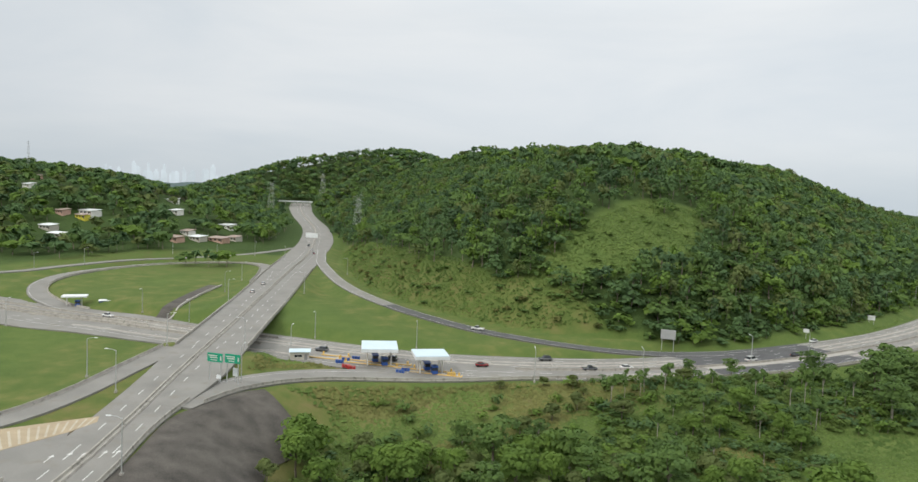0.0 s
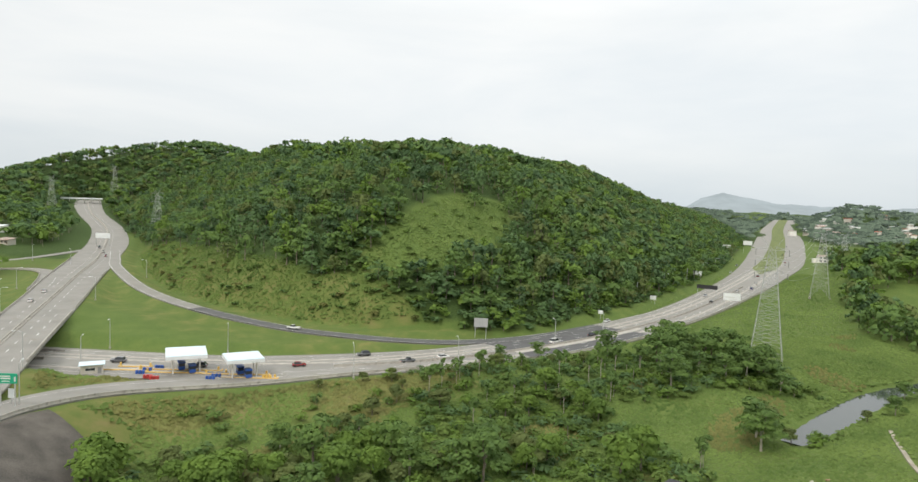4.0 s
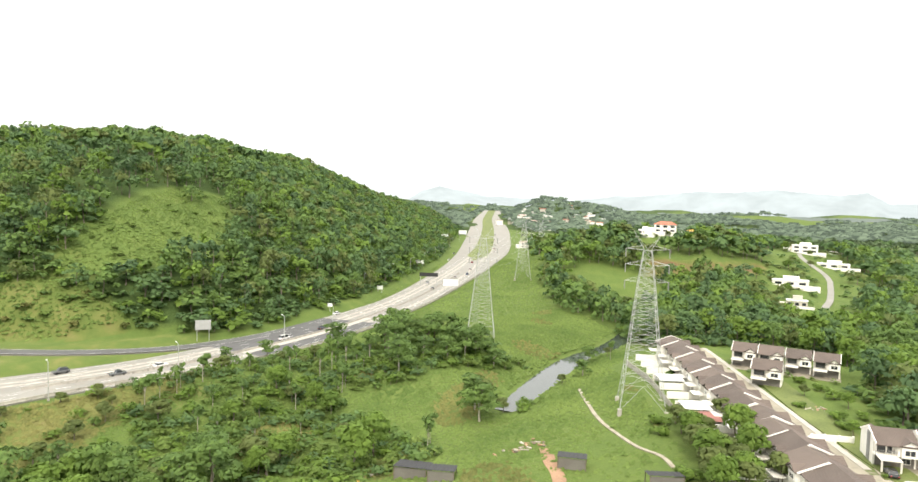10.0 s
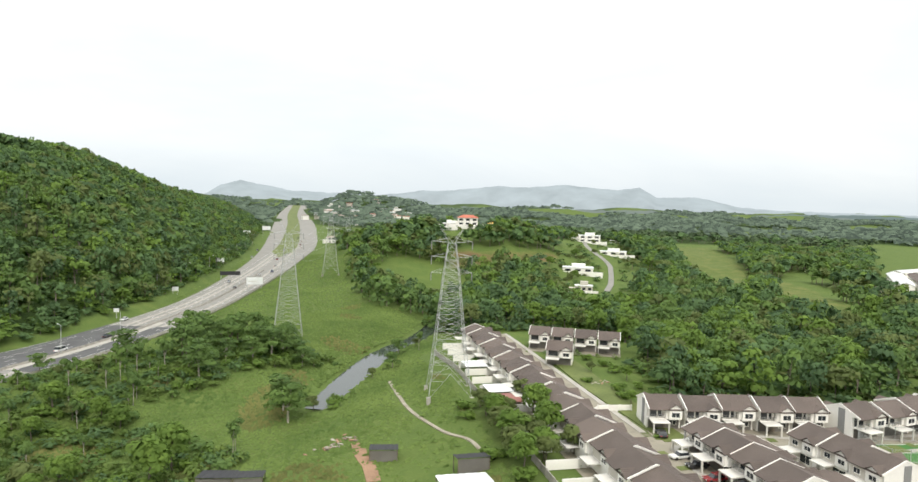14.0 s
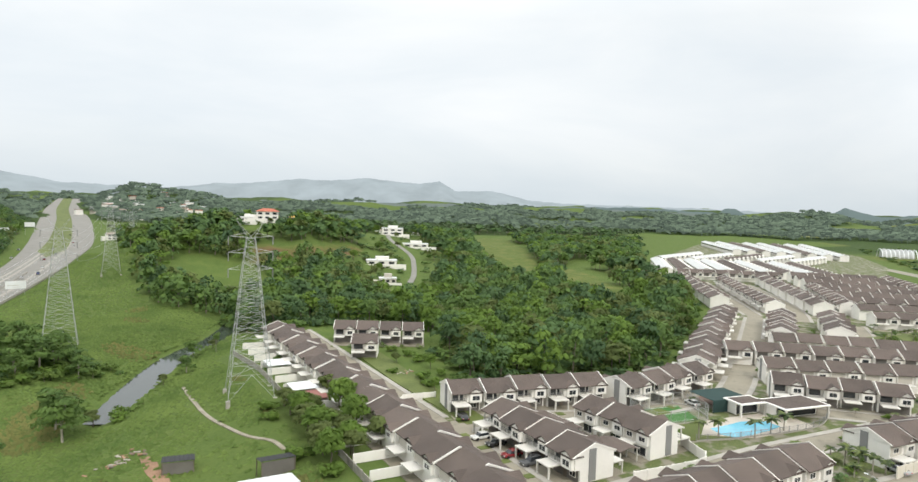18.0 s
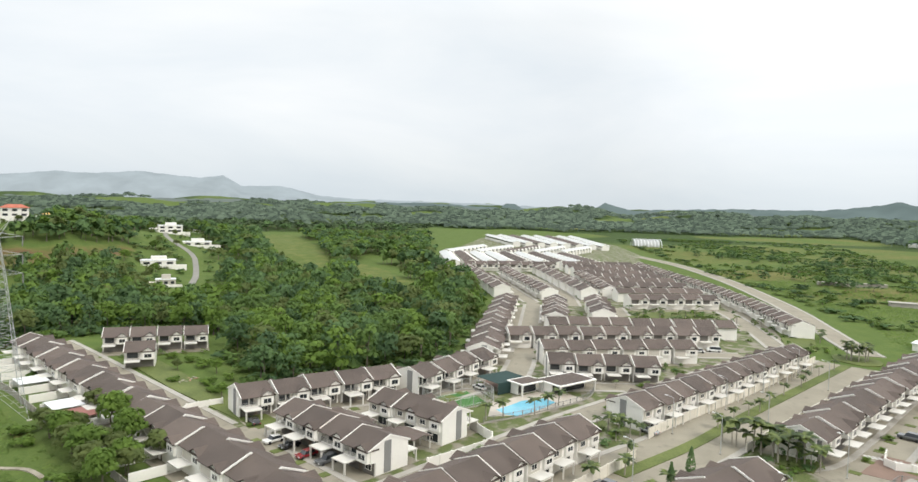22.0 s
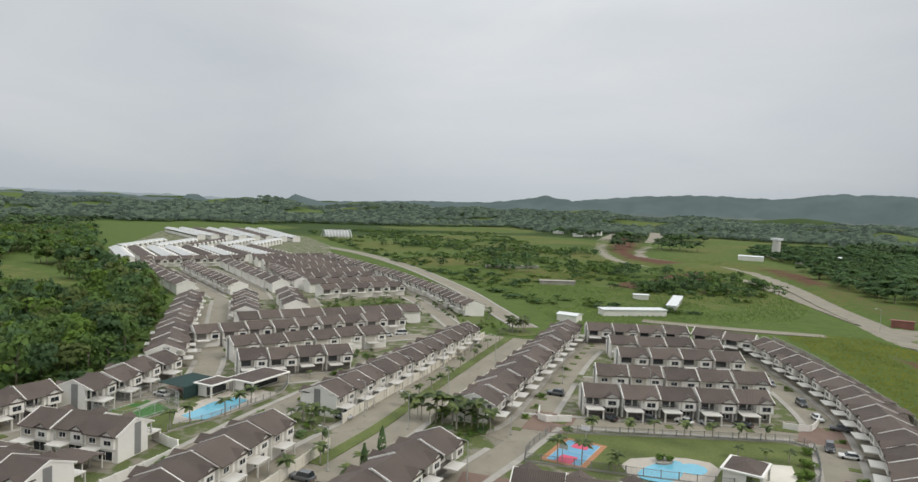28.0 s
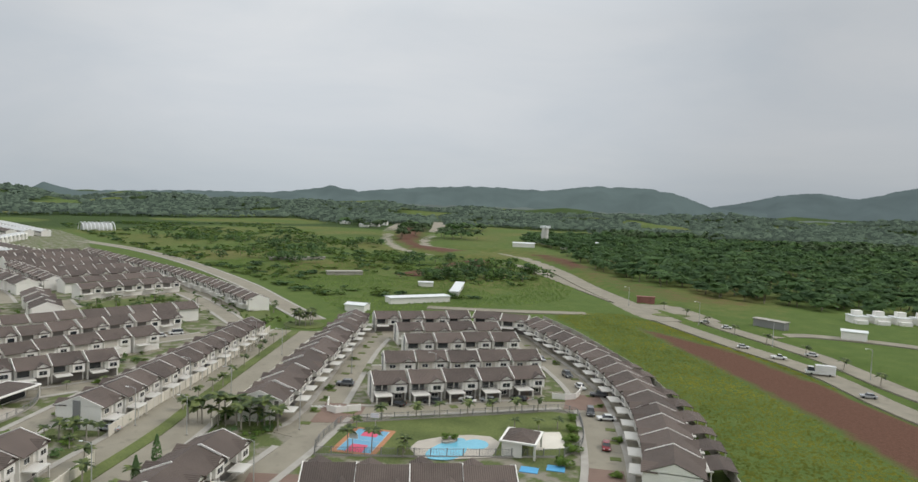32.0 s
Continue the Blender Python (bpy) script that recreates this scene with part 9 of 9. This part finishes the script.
for x, y in ((120, -28.5), (148.5, -43.5), (185, -78), (168, -62), (206, -97), (154, -66.5), (190, -98), (137, -50), (106, -50), (127, -70), (160, -104), (140, -118)):
    lamp(x, y, 45, 0.05, "street lamps in the estate", 0.8)

# ---------------------------------------------------------------- villas, suburb, far buildings
def villa(x, y, turn, w, d, storeys, roof, label, z=None, wall="white_wall"):
    """A house of stepped blocks with a terrace wall, flat or hipped roof, and windows."""
    r = thing("villa", x, y, (height1(x, y) if z is None else z), turn, label, "house")
    h = 3.1 * storeys
    part("wall", box(bmesh.new(), -w / 2, w / 2, -d / 2, d / 2, -2.5, h), M[wall], r)
    part("wing", box(bmesh.new(), -w * 0.85, -w / 2, -d * 0.35, d * 0.4, -2.5, h * 0.55), M[wall], r)
    if roof == "flat":
        part("roof", box(bmesh.new(), -w / 2 - 0.3, w / 2 + 0.3, -d / 2 - 0.3, d / 2 + 0.3, h, h + 0.35), M["white_metal"], r)
        part("upper_block", box(bmesh.new(), -w * 0.2, w * 0.25, -d * 0.25, d * 0.3, h + 0.35, h + 2.6), M[wall], r)
    else:
        bm = bmesh.new()
        lo = [bm.verts.new(p) for p in ((-w / 2 - 0.7, -d / 2 - 0.7, h), (w / 2 + 0.7, -d / 2 - 0.7, h), (w / 2 + 0.7, d / 2 + 0.7, h), (-w / 2 - 0.7, d / 2 + 0.7, h))]
        t = [bm.verts.new((-w * 0.25, 0, h + d * 0.2)), bm.verts.new((w * 0.25, 0, h + d * 0.2))]
        for q in ((lo[0], lo[1], t[1], t[0]), (lo[1], lo[2], t[1]), (lo[2], lo[3], t[0], t[1]), (lo[3], lo[0], t[0]), (lo[3], lo[2], lo[1], lo[0])):
            bm.faces.new(q)
        part("roof", bm, M[roof], r)
    for s in range(storeys):
        for k in range(3):
            cx = -w * 0.33 + k * w * 0.33
            part("window", box(bmesh.new(), cx - w * 0.09, cx + w * 0.09, -d / 2 - 0.08, -d / 2 + 0.05, 3.1 * s + 0.8, 3.1 * s + 2.3), M["glass"], r)
    part("terrace_wall", box(bmesh.new(), -w * 0.95, w * 0.8, -d / 2 - 4.5, -d / 2 - 4.2, -3, 1.0), M["white_wall"], r)
    return r


M["red_roof"] = material("red_clay_tiles", (0.42, 0.13, 0.08), 0.8, 0.2, 1.0)
M["rusty"] = material("rusty_sheet_roof", (0.34, 0.27, 0.23), 0.7, 0.3, 1.0, rust=(0.30, 0.14, 0.08))
villa(444, 311, -55, 16, 11, 2, "red_roof", "large white mansion with red tiled roofs on the hill")
villa(431, 320, -55, 9, 7, 1, "flat", "white wing of the hilltop mansion with terraces")
villa(470, 300, -55, 14, 9, 1, "yellow", "ochre villa among palms on the hill")
villa(500, 285, -55, 13, 9, 2, "yellow", "pale ochre villa with a hipped roof on the hill", None, "beige_wall")
villa(436, 210, -62, 21, 10, 1, "flat", "long white modern villa with a roof pavilion")
villa(366, 172, -62, 10, 6, 1, "flat", "low beige house above a cleared slope", None, "beige_wall")
villa(600, 278, -62, 20, 10, 2, "flat", "white two-storey villa on the ridge road")
villa(556, 235, -62, 22, 9, 1, "flat", "white villa with a garden wall beside the lane")
for i, (x, y) in enumerate(((640, 640), (655, 625), (668, 650), (560, 585), (720, 560), (860, 500), (900, 470), (700, 330), (780, 330), (985, 960), (1010, 940), (960, 985), (930, 900))):
    villa(x, y, -50 + (i * 7) % 30, 13 + i % 3 * 3, 8, 1 + i % 2, ("flat", "red_roof", "flat", "rusty")[i % 4], "distant pale house among trees")
lane = np.array([(x, y, height1(x, y) + 0.3, 1.8, 1.8) for x, y in smooth_line([(372, 160), (410, 174), (464, 197), (505, 218), (560, 262), (640, 300), (720, 335)], 8)[:, :2]])
ribbon("road_villa_lane", lane, M["concrete"], dz=0.15, thick=0.8, label="pale lane climbing past white villas", category="road", kind="structure")


rng_t = random.Random(31)
for i in range(34):
    k, q = rng_t.uniform(1380, 1640), rng_t.uniform(41.5, 50.5)
    x, y = k * math.sin(radians(q)), k * math.cos(radians(q))
    w, d, h = rng_t.uniform(8, 18), rng_t.uniform(7, 10), rng_t.uniform(5, 9)
    r = thing("town_house", x, y, height1(x, y), rng_t.uniform(-70, -20), "pale house of the hillside town far up the motorway", "house", "houses of the hillside town")
    part("wall", box(bmesh.new(), -w / 2, w / 2, -d / 2, d / 2, -2, h + 3), M["white_wall" if i % 3 else "beige_wall"], r)
    part("roof", prism(bmesh.new(), [(-w / 2 - 0.6, -d / 2 - 0.6), (w / 2 + 0.6, -d / 2 - 0.6), (w / 2 + 0.6, d / 2 + 0.6), (-w / 2 - 0.6, d / 2 + 0.6)], h + 3, h + 3.8), M[("white_metal", "rusty", "red_roof", "white_metal")[i % 4]], r)


def shanty(x, y, turn, w, d, wall, roof, label):
    r = thing("house", x, y, height1(x, y) + 0.2, turn, label, "house")
    part("wall", box(bmesh.new(), -w / 2, w / 2, -d / 2, d / 2, -3, 3.0), M[wall], r)
    bm = bmesh.new()
    v = [bm.verts.new(p) for p in ((-w / 2 - 0.7, -d / 2 - 0.9, 3.0), (w / 2 + 0.7, -d / 2 - 0.9, 3.0), (w / 2 + 0.7, d / 2 + 0.6, 4.1), (-w / 2 - 0.7, d / 2 + 0.6, 4.1))]
    u = [bm.verts.new((p.co.x, p.co.y, p.co.z - 0.15)) for p in v]
    bm.faces.new(v)
    bm.faces.new(u[::-1])
    for i in range(4):
        j = (i + 1) % 4
        bm.faces.new((v[j], v[i], u[i], u[j]))
    part("roof", bm, M[roof], r)
    for k in range(3):
        part("window", box(bmesh.new(), -w * 0.38 + k * w * 0.3, -w * 0.38 + k * w * 0.3 + w * 0.16, -d / 2 - 0.06, -d / 2 + 0.02, 0.9, 2.1), M["glass"], r)
    part("door", box(bmesh.new(), w * 0.36, w * 0.46, -d / 2 - 0.06, -d / 2 + 0.02, 0, 2.1), M["bark"], r)


M["pink_wall"] = material("faded_pink_wall", (0.52, 0.34, 0.27), 0.85, 0.15)
M["yellow_wall"] = material("yellow_wall", (0.60, 0.52, 0.06), 0.85, 0.15)
for x, y, w, d, wl, rf, lab in ((-300, 552, 16, 9, "white_wall", "white_metal", "white hillside house with a pale sheet roof"), (-318, 545, 9, 7, "pink_wall", "rusty", "small pink house with a rusty roof"), (-300, 541, 12, 5, "yellow_wall", "rusty", "bright yellow low house below trees"),
                                (-221, 528, 13, 8, "pink_wall", "rusty", "faded pink house under a sheet roof"), (-208, 541, 12, 8, "beige_wall", "white_metal", "beige house with a grey sheet roof"), (-193, 546, 16, 8, "pink_wall", "rusty", "long pink house with a rusty roof"),
                                (-221, 553, 10, 7, "white_wall", "rusty", "small pale house under trees"), (-309, 511, 14, 7, "beige_wall", "white_metal", "low beige house with a pale roof"), (-292, 493, 14, 6, "beige_wall", "white_metal", "long low house at the wood edge"),
                                (-402, 642, 14, 8, "pink_wall", "rusty", "ochre house on the hillside"), (-206, 604, 14, 8, "white_wall", "white_metal", "pale house beside the overpass"), (-185, 560, 10, 7, "beige_wall", "rusty", "beige house beside the overpass"),
                                (-380, 600, 10, 7, "white_wall", "white_metal", "white house half hidden by trees"), (-250, 600, 10, 7, "white_wall", "white_metal", "white house half hidden by trees"), (-270, 640, 9, 7, "white_wall", "white_metal", "white house half hidden by trees")):
    shanty(x, y, -28, w, d, wl, rf, lab)
mast = thing("radio_mast", -438, 690, height1(-438, 690), 0, "grey lattice radio mast on the wooded hill", "mast")
for s in range(4):
    bm = bmesh.new()
    a = s * math.pi / 2
    beam(bm, (1.2 * math.cos(a), 1.2 * math.sin(a), 0), (0.4 * math.cos(a), 0.4 * math.sin(a), 34), 0.14)
    part("leg", bm, M["steel"], mast)
for k in range(6):
    part("platform", box(bmesh.new(), -1.1, 1.1, -1.1, 1.1, 14 + k * 3.5, 14.3 + k * 3.5), M["steel"], mast)


def white_terrace(x0, y0, x1, y1, n, brown=False):
    """A far row of white gabled units under one long pale roof."""
    length, a = math.hypot(x1 - x0, y1 - y0), math.degrees(math.atan2(y1 - y0, x1 - x0))
    r = thing("white_terrace", x0, y0, 0, a, "long terrace of unfinished white houses under pale roofs", "terrace", "white terraces of the far estate")
    step = length / n
    bm = bmesh.new()
    v = [[bm.verts.new((x, y, z)) for y, z in ((-4, 0), (4, 0), (4, 4.9), (0, 6.3), (-4, 4.9))] for x in (0, length)]
    bm.faces.new(v[0])
    bm.faces.new(v[1][::-1])
    for k in range(5):
        bm.faces.new((v[0][k], v[1][k], v[1][(k + 1) % 5], v[0][(k + 1) % 5]))
    bmesh.ops.recalc_face_normals(bm, faces=bm.faces)
    for i in range(n):
        gable_prism(bm, (i + 0.3) * step, (i + 0.75) * step, -5.2, -3.9, 0, 4.7, 5.7)
    part("wall", bm, M["white_wall"], r)
    for s in (-1, 1):
        slab = roof_slab(bmesh.new(), length / 2 + 0.2, s * 4.9, 4.75, 6.45)
        o = part("roof_slope", slab, M["roof"] if brown else M["pale_roof"], r)
        o.matrix_basis = pose(length / 2, 0, 0)
        part("window_band", box(bmesh.new(), 0.4, length - 0.4, s * 4.03 - 0.03, s * 4.03 + 0.03, 3.0, 4.2), M["glass"], r)


for i in range(9):
    white_terrace(500 + 3.2 * i, 19.5 - 13.6 * i, 588 + 3 * i, 31 - 13.0 * i, 10, i in (1, 4, 6, 8))
    if i % 2 == 0:
        white_terrace(600 + 4 * i, 30 - 13 * i, 684 + 3 * i, -3 - 13.5 * i, 9, i == 4)
for i in range(8):
    white_terrace(756 - 3 * i, -40 - 13.5 * i, 898 + 4 * i, -10 - 16 * i, 14, i in (2, 5))
flat_shape("ground_far_estate", [(455, 32), (560, 42), (900, 0), (1000, -20), (990, -130), (830, -165), (690, -160), (500, -118)], -0.4, 0.06, M["yard"], "bare pale ground of the unfinished far estate", "ground")
# dome, sheds and works on the eastern plain
r = thing("arched_hall", 840, -203, height1(840, -203), 0, "white arched dome hall on the plain", "hall")
for k in range(9):
    bm = bmesh.new()
    yy = -16 + k * 4
    pts = [(13 * math.cos(t), yy, 9 * math.sin(t)) for t in np.linspace(0, math.pi, 13)]
    tube(bm, pts, [0.5] * 13, 5)
    part("rib", bm, M["white_metal"], r)
part("shell", tube(bmesh.new(), [(0, -15, 0), (0, 15, 0)], [8.2, 8.2], 20), M["steel"], r)


def hall(x, y, turn, w, d, h, label, wall="white_wall", roof="white_metal", pitched=True):
    r = thing("industrial_hall", x, y, height1(x, y), turn, label, "hall")
    part("wall", box(bmesh.new(), -w / 2, w / 2, -d / 2, d / 2, -1, h), M[wall], r)
    bm = bmesh.new()
    t = d * 0.1 if pitched else 0.05
    p = [(-d / 2 - 0.4, h), (0, h + t), (d / 2 + 0.4, h), (d / 2 + 0.4, h + 0.25), (0, h + t + 0.25), (-d / 2 - 0.4, h + 0.25)]
    a = [bm.verts.new((-w / 2 - 0.4, y_, z_)) for y_, z_ in p]
    b = [bm.verts.new((w / 2 + 0.4, y_, z_)) for y_, z_ in p]
    for q in ((0, 1, 4, 5), (1, 2, 3, 4)):
        bm.faces.new([a[i] for i in q])
        bm.faces.new([b[i] for i in reversed(q)])
    for i in range(6):
        j = (i + 1) % 6
        bm.faces.new((a[j], a[i], b[i], b[j]))
    bmesh.ops.recalc_face_normals(bm, faces=bm.faces)
    part("roof", bm, M[roof], r)
    for k in range(max(1, int(w / 8))):
        part("opening", box(bmesh.new(), -w / 2 + 1.5 + k * 8, -w / 2 + 4.5 + k * 8, -d / 2 - 0.06, -d / 2 + 0.05, 0.2, min(h - 0.6, 3.2)), M["glass"], r)
    return r


hall(250, -164.5, 35, 9, 7, 2.6, "small white shed by the estate wall")
hall(256, -203, 76, 31, 7, 2.8, "long low white shed on the grass plain", pitched=False)
hall(275, -245, -46, 42, 4.5, 2.8, "white angled shed on the grass plain", pitched=False)
hall(367, -231, 70, 22, 6, 2.2, "low pale concrete shed among bushes", "kerb", "kerb", False)
hall(463, -250, 80, 42, 4, 2, "long low pale wall among bushes", "kerb", "kerb", False)
hall(300, -243, 60, 8, 4, 2.4, "small white shed among bushes")
for x, y, w, d, h in ((520, -560, 40, 16, 6), (480, -590, 30, 14, 5), (560, -640, 34, 16, 6), (510, -660, 46, 18, 6), (455, -640, 36, 14, 5), (420, -690, 30, 14, 5), (950, -650, 40, 18, 8), (985, -690, 44, 20, 9), (930, -620, 24, 12, 6), (1020, -640, 30, 14, 7), (1100, -700, 34, 16, 8), (1250, -780, 60, 24, 12), (1180, -720, 40, 18, 9)):
    hall(x, y, 40, w * 0.6, d * 0.6, h * 0.7, "pale industrial hall among trees")
silo = thing("silo_tower", 546, -625, height1(546, -625), 0, "pale concrete silo tower of a batching plant", "silo")
part("body", tube(bmesh.new(), [(0, 0, 0), (0, 0, 20)], [4.2, 4.2], 20), M["column"], silo)
part("head", box(bmesh.new(), -4.5, 4.5, -4.5, 4.5, 20, 22.5), M["white_metal"], silo)
o = part("conveyor", box(bmesh.new(), -0.8, 0.8, 0, 16, 0, 1.2), M["steel"], silo)
o.matrix_basis = pose(6, -14, 4, 25, 0, 0)
for k, (x, y) in enumerate(((112, -352), (105, -359), (98, -366), (91, -373), (84, -380), (76, -388))):
    villa(x, y, -45, 7, 7, 1, "flat", "white flat-roofed terrace house by the avenue")
hall(128, -297, -5, 14, 4, 3.2, "long grey site container beside the avenue", "grey_wall", "kerb", False)
hall(203, -316, 40, 9, 2.6, 3.0, "dark red trailer parked by the avenue", "rusty_red", "rusty_red", False)
hall(96, -300, 20, 9, 6, 3.6, "small pale gatehouse with a flat roof", "white_wall", "white_metal", False)
for n, line in (("field_end", [(240, -196), (222, -214), (203, -236), (181, -276)]), ("side", [(120, -279), (110, -290), (84, -303), (40, -312)])):
    L_ = smooth_line([(x, y, height1(x, y) + 0.45, 3.6, 3.6) for x, y in line], 4)
    ribbon("road_" + n, L_, M["estate_concrete"], dz=0.0, thick=0.9, label="narrow pale concrete side road", category="road", kind="structure")
bm = prism(bmesh.new(), rounded(172, -290, 9, 5, 50), -1.4, -0.82)
tagged(part("verge_avenue_island", bm, M["lawn"]), "oval grass island at the avenue junction", "grass", kind="structure")
bm = prism(bmesh.new(), [(200, -310), (178, -322), (150, -296), (165, -270), (185, -268), (212, -296)], -1.6, -0.9)
tagged(part("road_avenue_junction", bm, M["estate_concrete"]), "wide pale concrete junction of the avenue", "road", kind="structure")
for i in range(14):
    k = 3 + i * 2
    if k < len(EAST_ROAD_B):
        x, y = EAST_ROAD_B[k, 0], EAST_ROAD_B[k, 1]
        palm(0, x - 4.5, y + 7.5, 0.9, height1(x - 4.5, y + 7.5), "palms between the avenue carriageways")
for x, y in ((70, -236), (110, -258), (150, -276), (200, -296), (30, -212)):
    lamp(x, y, 60, height1(x, y), "street lamps on the avenue")

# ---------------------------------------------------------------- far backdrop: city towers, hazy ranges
# aerial haze is painted in: a pale emission colour over a dim base
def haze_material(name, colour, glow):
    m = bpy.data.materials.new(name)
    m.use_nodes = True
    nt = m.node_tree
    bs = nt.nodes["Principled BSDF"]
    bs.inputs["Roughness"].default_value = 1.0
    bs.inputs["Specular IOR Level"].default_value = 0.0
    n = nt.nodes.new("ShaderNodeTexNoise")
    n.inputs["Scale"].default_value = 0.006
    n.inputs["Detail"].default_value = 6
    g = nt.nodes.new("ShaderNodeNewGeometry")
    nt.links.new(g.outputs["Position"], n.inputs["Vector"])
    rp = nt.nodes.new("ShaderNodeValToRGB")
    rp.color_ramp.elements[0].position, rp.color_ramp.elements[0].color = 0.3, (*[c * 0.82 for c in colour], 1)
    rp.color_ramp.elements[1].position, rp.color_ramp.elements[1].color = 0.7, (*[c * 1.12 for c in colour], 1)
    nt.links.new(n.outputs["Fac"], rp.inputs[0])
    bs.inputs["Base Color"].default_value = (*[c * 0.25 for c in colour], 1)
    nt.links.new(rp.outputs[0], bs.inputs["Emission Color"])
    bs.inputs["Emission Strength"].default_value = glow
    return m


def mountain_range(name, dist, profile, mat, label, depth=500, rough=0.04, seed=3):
    """A far range: a ridge line by bearing and height angle, with sloping flanks."""
    pr = np.array(profile)
    az = np.arange(pr[0, 0], pr[-1, 0], 0.12)
    el = np.interp(az, pr[:, 0], pr[:, 1])
    el = el + rough * (waves(az, az * 0, 2.2, seed) + 0.5 * waves(az, az * 0, 0.7, seed + 1))
    a = np.radians(az)
    rows = []
    for f, k in ((-0.55, 0.0), (-0.32, 0.42), (-0.15, 0.78), (0.0, 1.0), (0.3, 0.3)):
        r = dist + f * depth * (1 + 0.25 * waves(az, az * 0 + f * 9, 3.0, seed + 2))
        top = 50 + np.tan(np.radians(el)) * dist
        z = -20 + (top + 20) * k
        rows.append(np.stack([np.sin(a) * r, np.cos(a) * r, z], -1))
    V = np.concatenate(rows)
    n = len(az)
    F = [(j * n + i, j * n + i + 1, (j + 1) * n + i + 1, (j + 1) * n + i) for j in range(4) for i in range(n - 1)]
    o = mesh_object(name, V, F, mat, smooth=True)
    return tagged(o, label, "mountains", kind="structure")


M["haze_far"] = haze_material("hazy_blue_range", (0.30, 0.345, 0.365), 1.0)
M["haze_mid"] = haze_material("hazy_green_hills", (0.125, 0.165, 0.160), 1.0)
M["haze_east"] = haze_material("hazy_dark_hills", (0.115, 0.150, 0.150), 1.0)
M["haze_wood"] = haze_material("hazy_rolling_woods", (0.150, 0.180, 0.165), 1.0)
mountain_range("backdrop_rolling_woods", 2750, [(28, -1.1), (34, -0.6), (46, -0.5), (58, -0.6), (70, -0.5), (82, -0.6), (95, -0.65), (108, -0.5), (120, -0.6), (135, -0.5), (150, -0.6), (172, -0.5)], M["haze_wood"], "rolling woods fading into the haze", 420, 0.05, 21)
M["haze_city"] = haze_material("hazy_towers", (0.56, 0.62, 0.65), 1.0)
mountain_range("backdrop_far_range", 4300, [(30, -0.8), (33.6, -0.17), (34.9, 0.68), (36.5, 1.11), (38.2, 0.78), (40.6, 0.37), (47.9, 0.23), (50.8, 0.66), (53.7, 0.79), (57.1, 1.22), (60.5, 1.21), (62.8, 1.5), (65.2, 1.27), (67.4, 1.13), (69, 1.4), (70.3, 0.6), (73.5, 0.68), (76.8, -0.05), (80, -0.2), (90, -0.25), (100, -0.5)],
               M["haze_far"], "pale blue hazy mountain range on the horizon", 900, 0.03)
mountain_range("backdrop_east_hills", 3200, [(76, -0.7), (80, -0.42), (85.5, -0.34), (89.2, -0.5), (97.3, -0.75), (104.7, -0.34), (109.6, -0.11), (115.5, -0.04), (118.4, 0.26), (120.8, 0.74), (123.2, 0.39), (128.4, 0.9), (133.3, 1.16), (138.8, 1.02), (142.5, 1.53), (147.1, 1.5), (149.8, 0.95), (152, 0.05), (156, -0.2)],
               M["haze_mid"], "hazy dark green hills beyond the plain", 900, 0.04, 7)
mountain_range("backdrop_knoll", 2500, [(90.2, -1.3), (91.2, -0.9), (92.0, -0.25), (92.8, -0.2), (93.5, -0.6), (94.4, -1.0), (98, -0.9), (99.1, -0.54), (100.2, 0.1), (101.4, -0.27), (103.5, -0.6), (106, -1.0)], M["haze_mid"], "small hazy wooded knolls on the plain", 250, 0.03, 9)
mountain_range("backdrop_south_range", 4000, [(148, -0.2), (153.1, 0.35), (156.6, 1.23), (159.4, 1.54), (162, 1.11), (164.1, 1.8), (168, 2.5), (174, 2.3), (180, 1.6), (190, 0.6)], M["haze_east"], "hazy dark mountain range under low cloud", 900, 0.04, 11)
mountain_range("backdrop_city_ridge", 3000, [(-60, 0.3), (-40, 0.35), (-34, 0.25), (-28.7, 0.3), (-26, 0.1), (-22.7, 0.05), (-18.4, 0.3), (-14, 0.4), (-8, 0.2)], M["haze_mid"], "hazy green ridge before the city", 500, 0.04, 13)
rng_c = random.Random(8)
for i in range(34):
    az = radians(rng_c.uniform(-28.6, -18.8))
    dd = 4250 + rng_c.uniform(-60, 60)
    top = 50 + math.tan(radians(rng_c.choice((0.7, 0.8, 0.9, 1.0, 1.1, 1.25, 1.55)))) * dd
    w = rng_c.uniform(7, 17)
    bm = box(bmesh.new(), -w, w, -w, w, 0, top)
    box(bm, -w * 0.5, w * 0.5, -w * 0.5, w * 0.5, top - 1, top + rng_c.uniform(4, 14))
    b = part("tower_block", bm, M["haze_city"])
    b.matrix_basis = pose(math.sin(az) * dd, math.cos(az) * dd, -10, 0, 0, -math.degrees(az))
    tagged(b, "pale hazy high-rise tower of the distant city", "tower", "towers of the distant city")
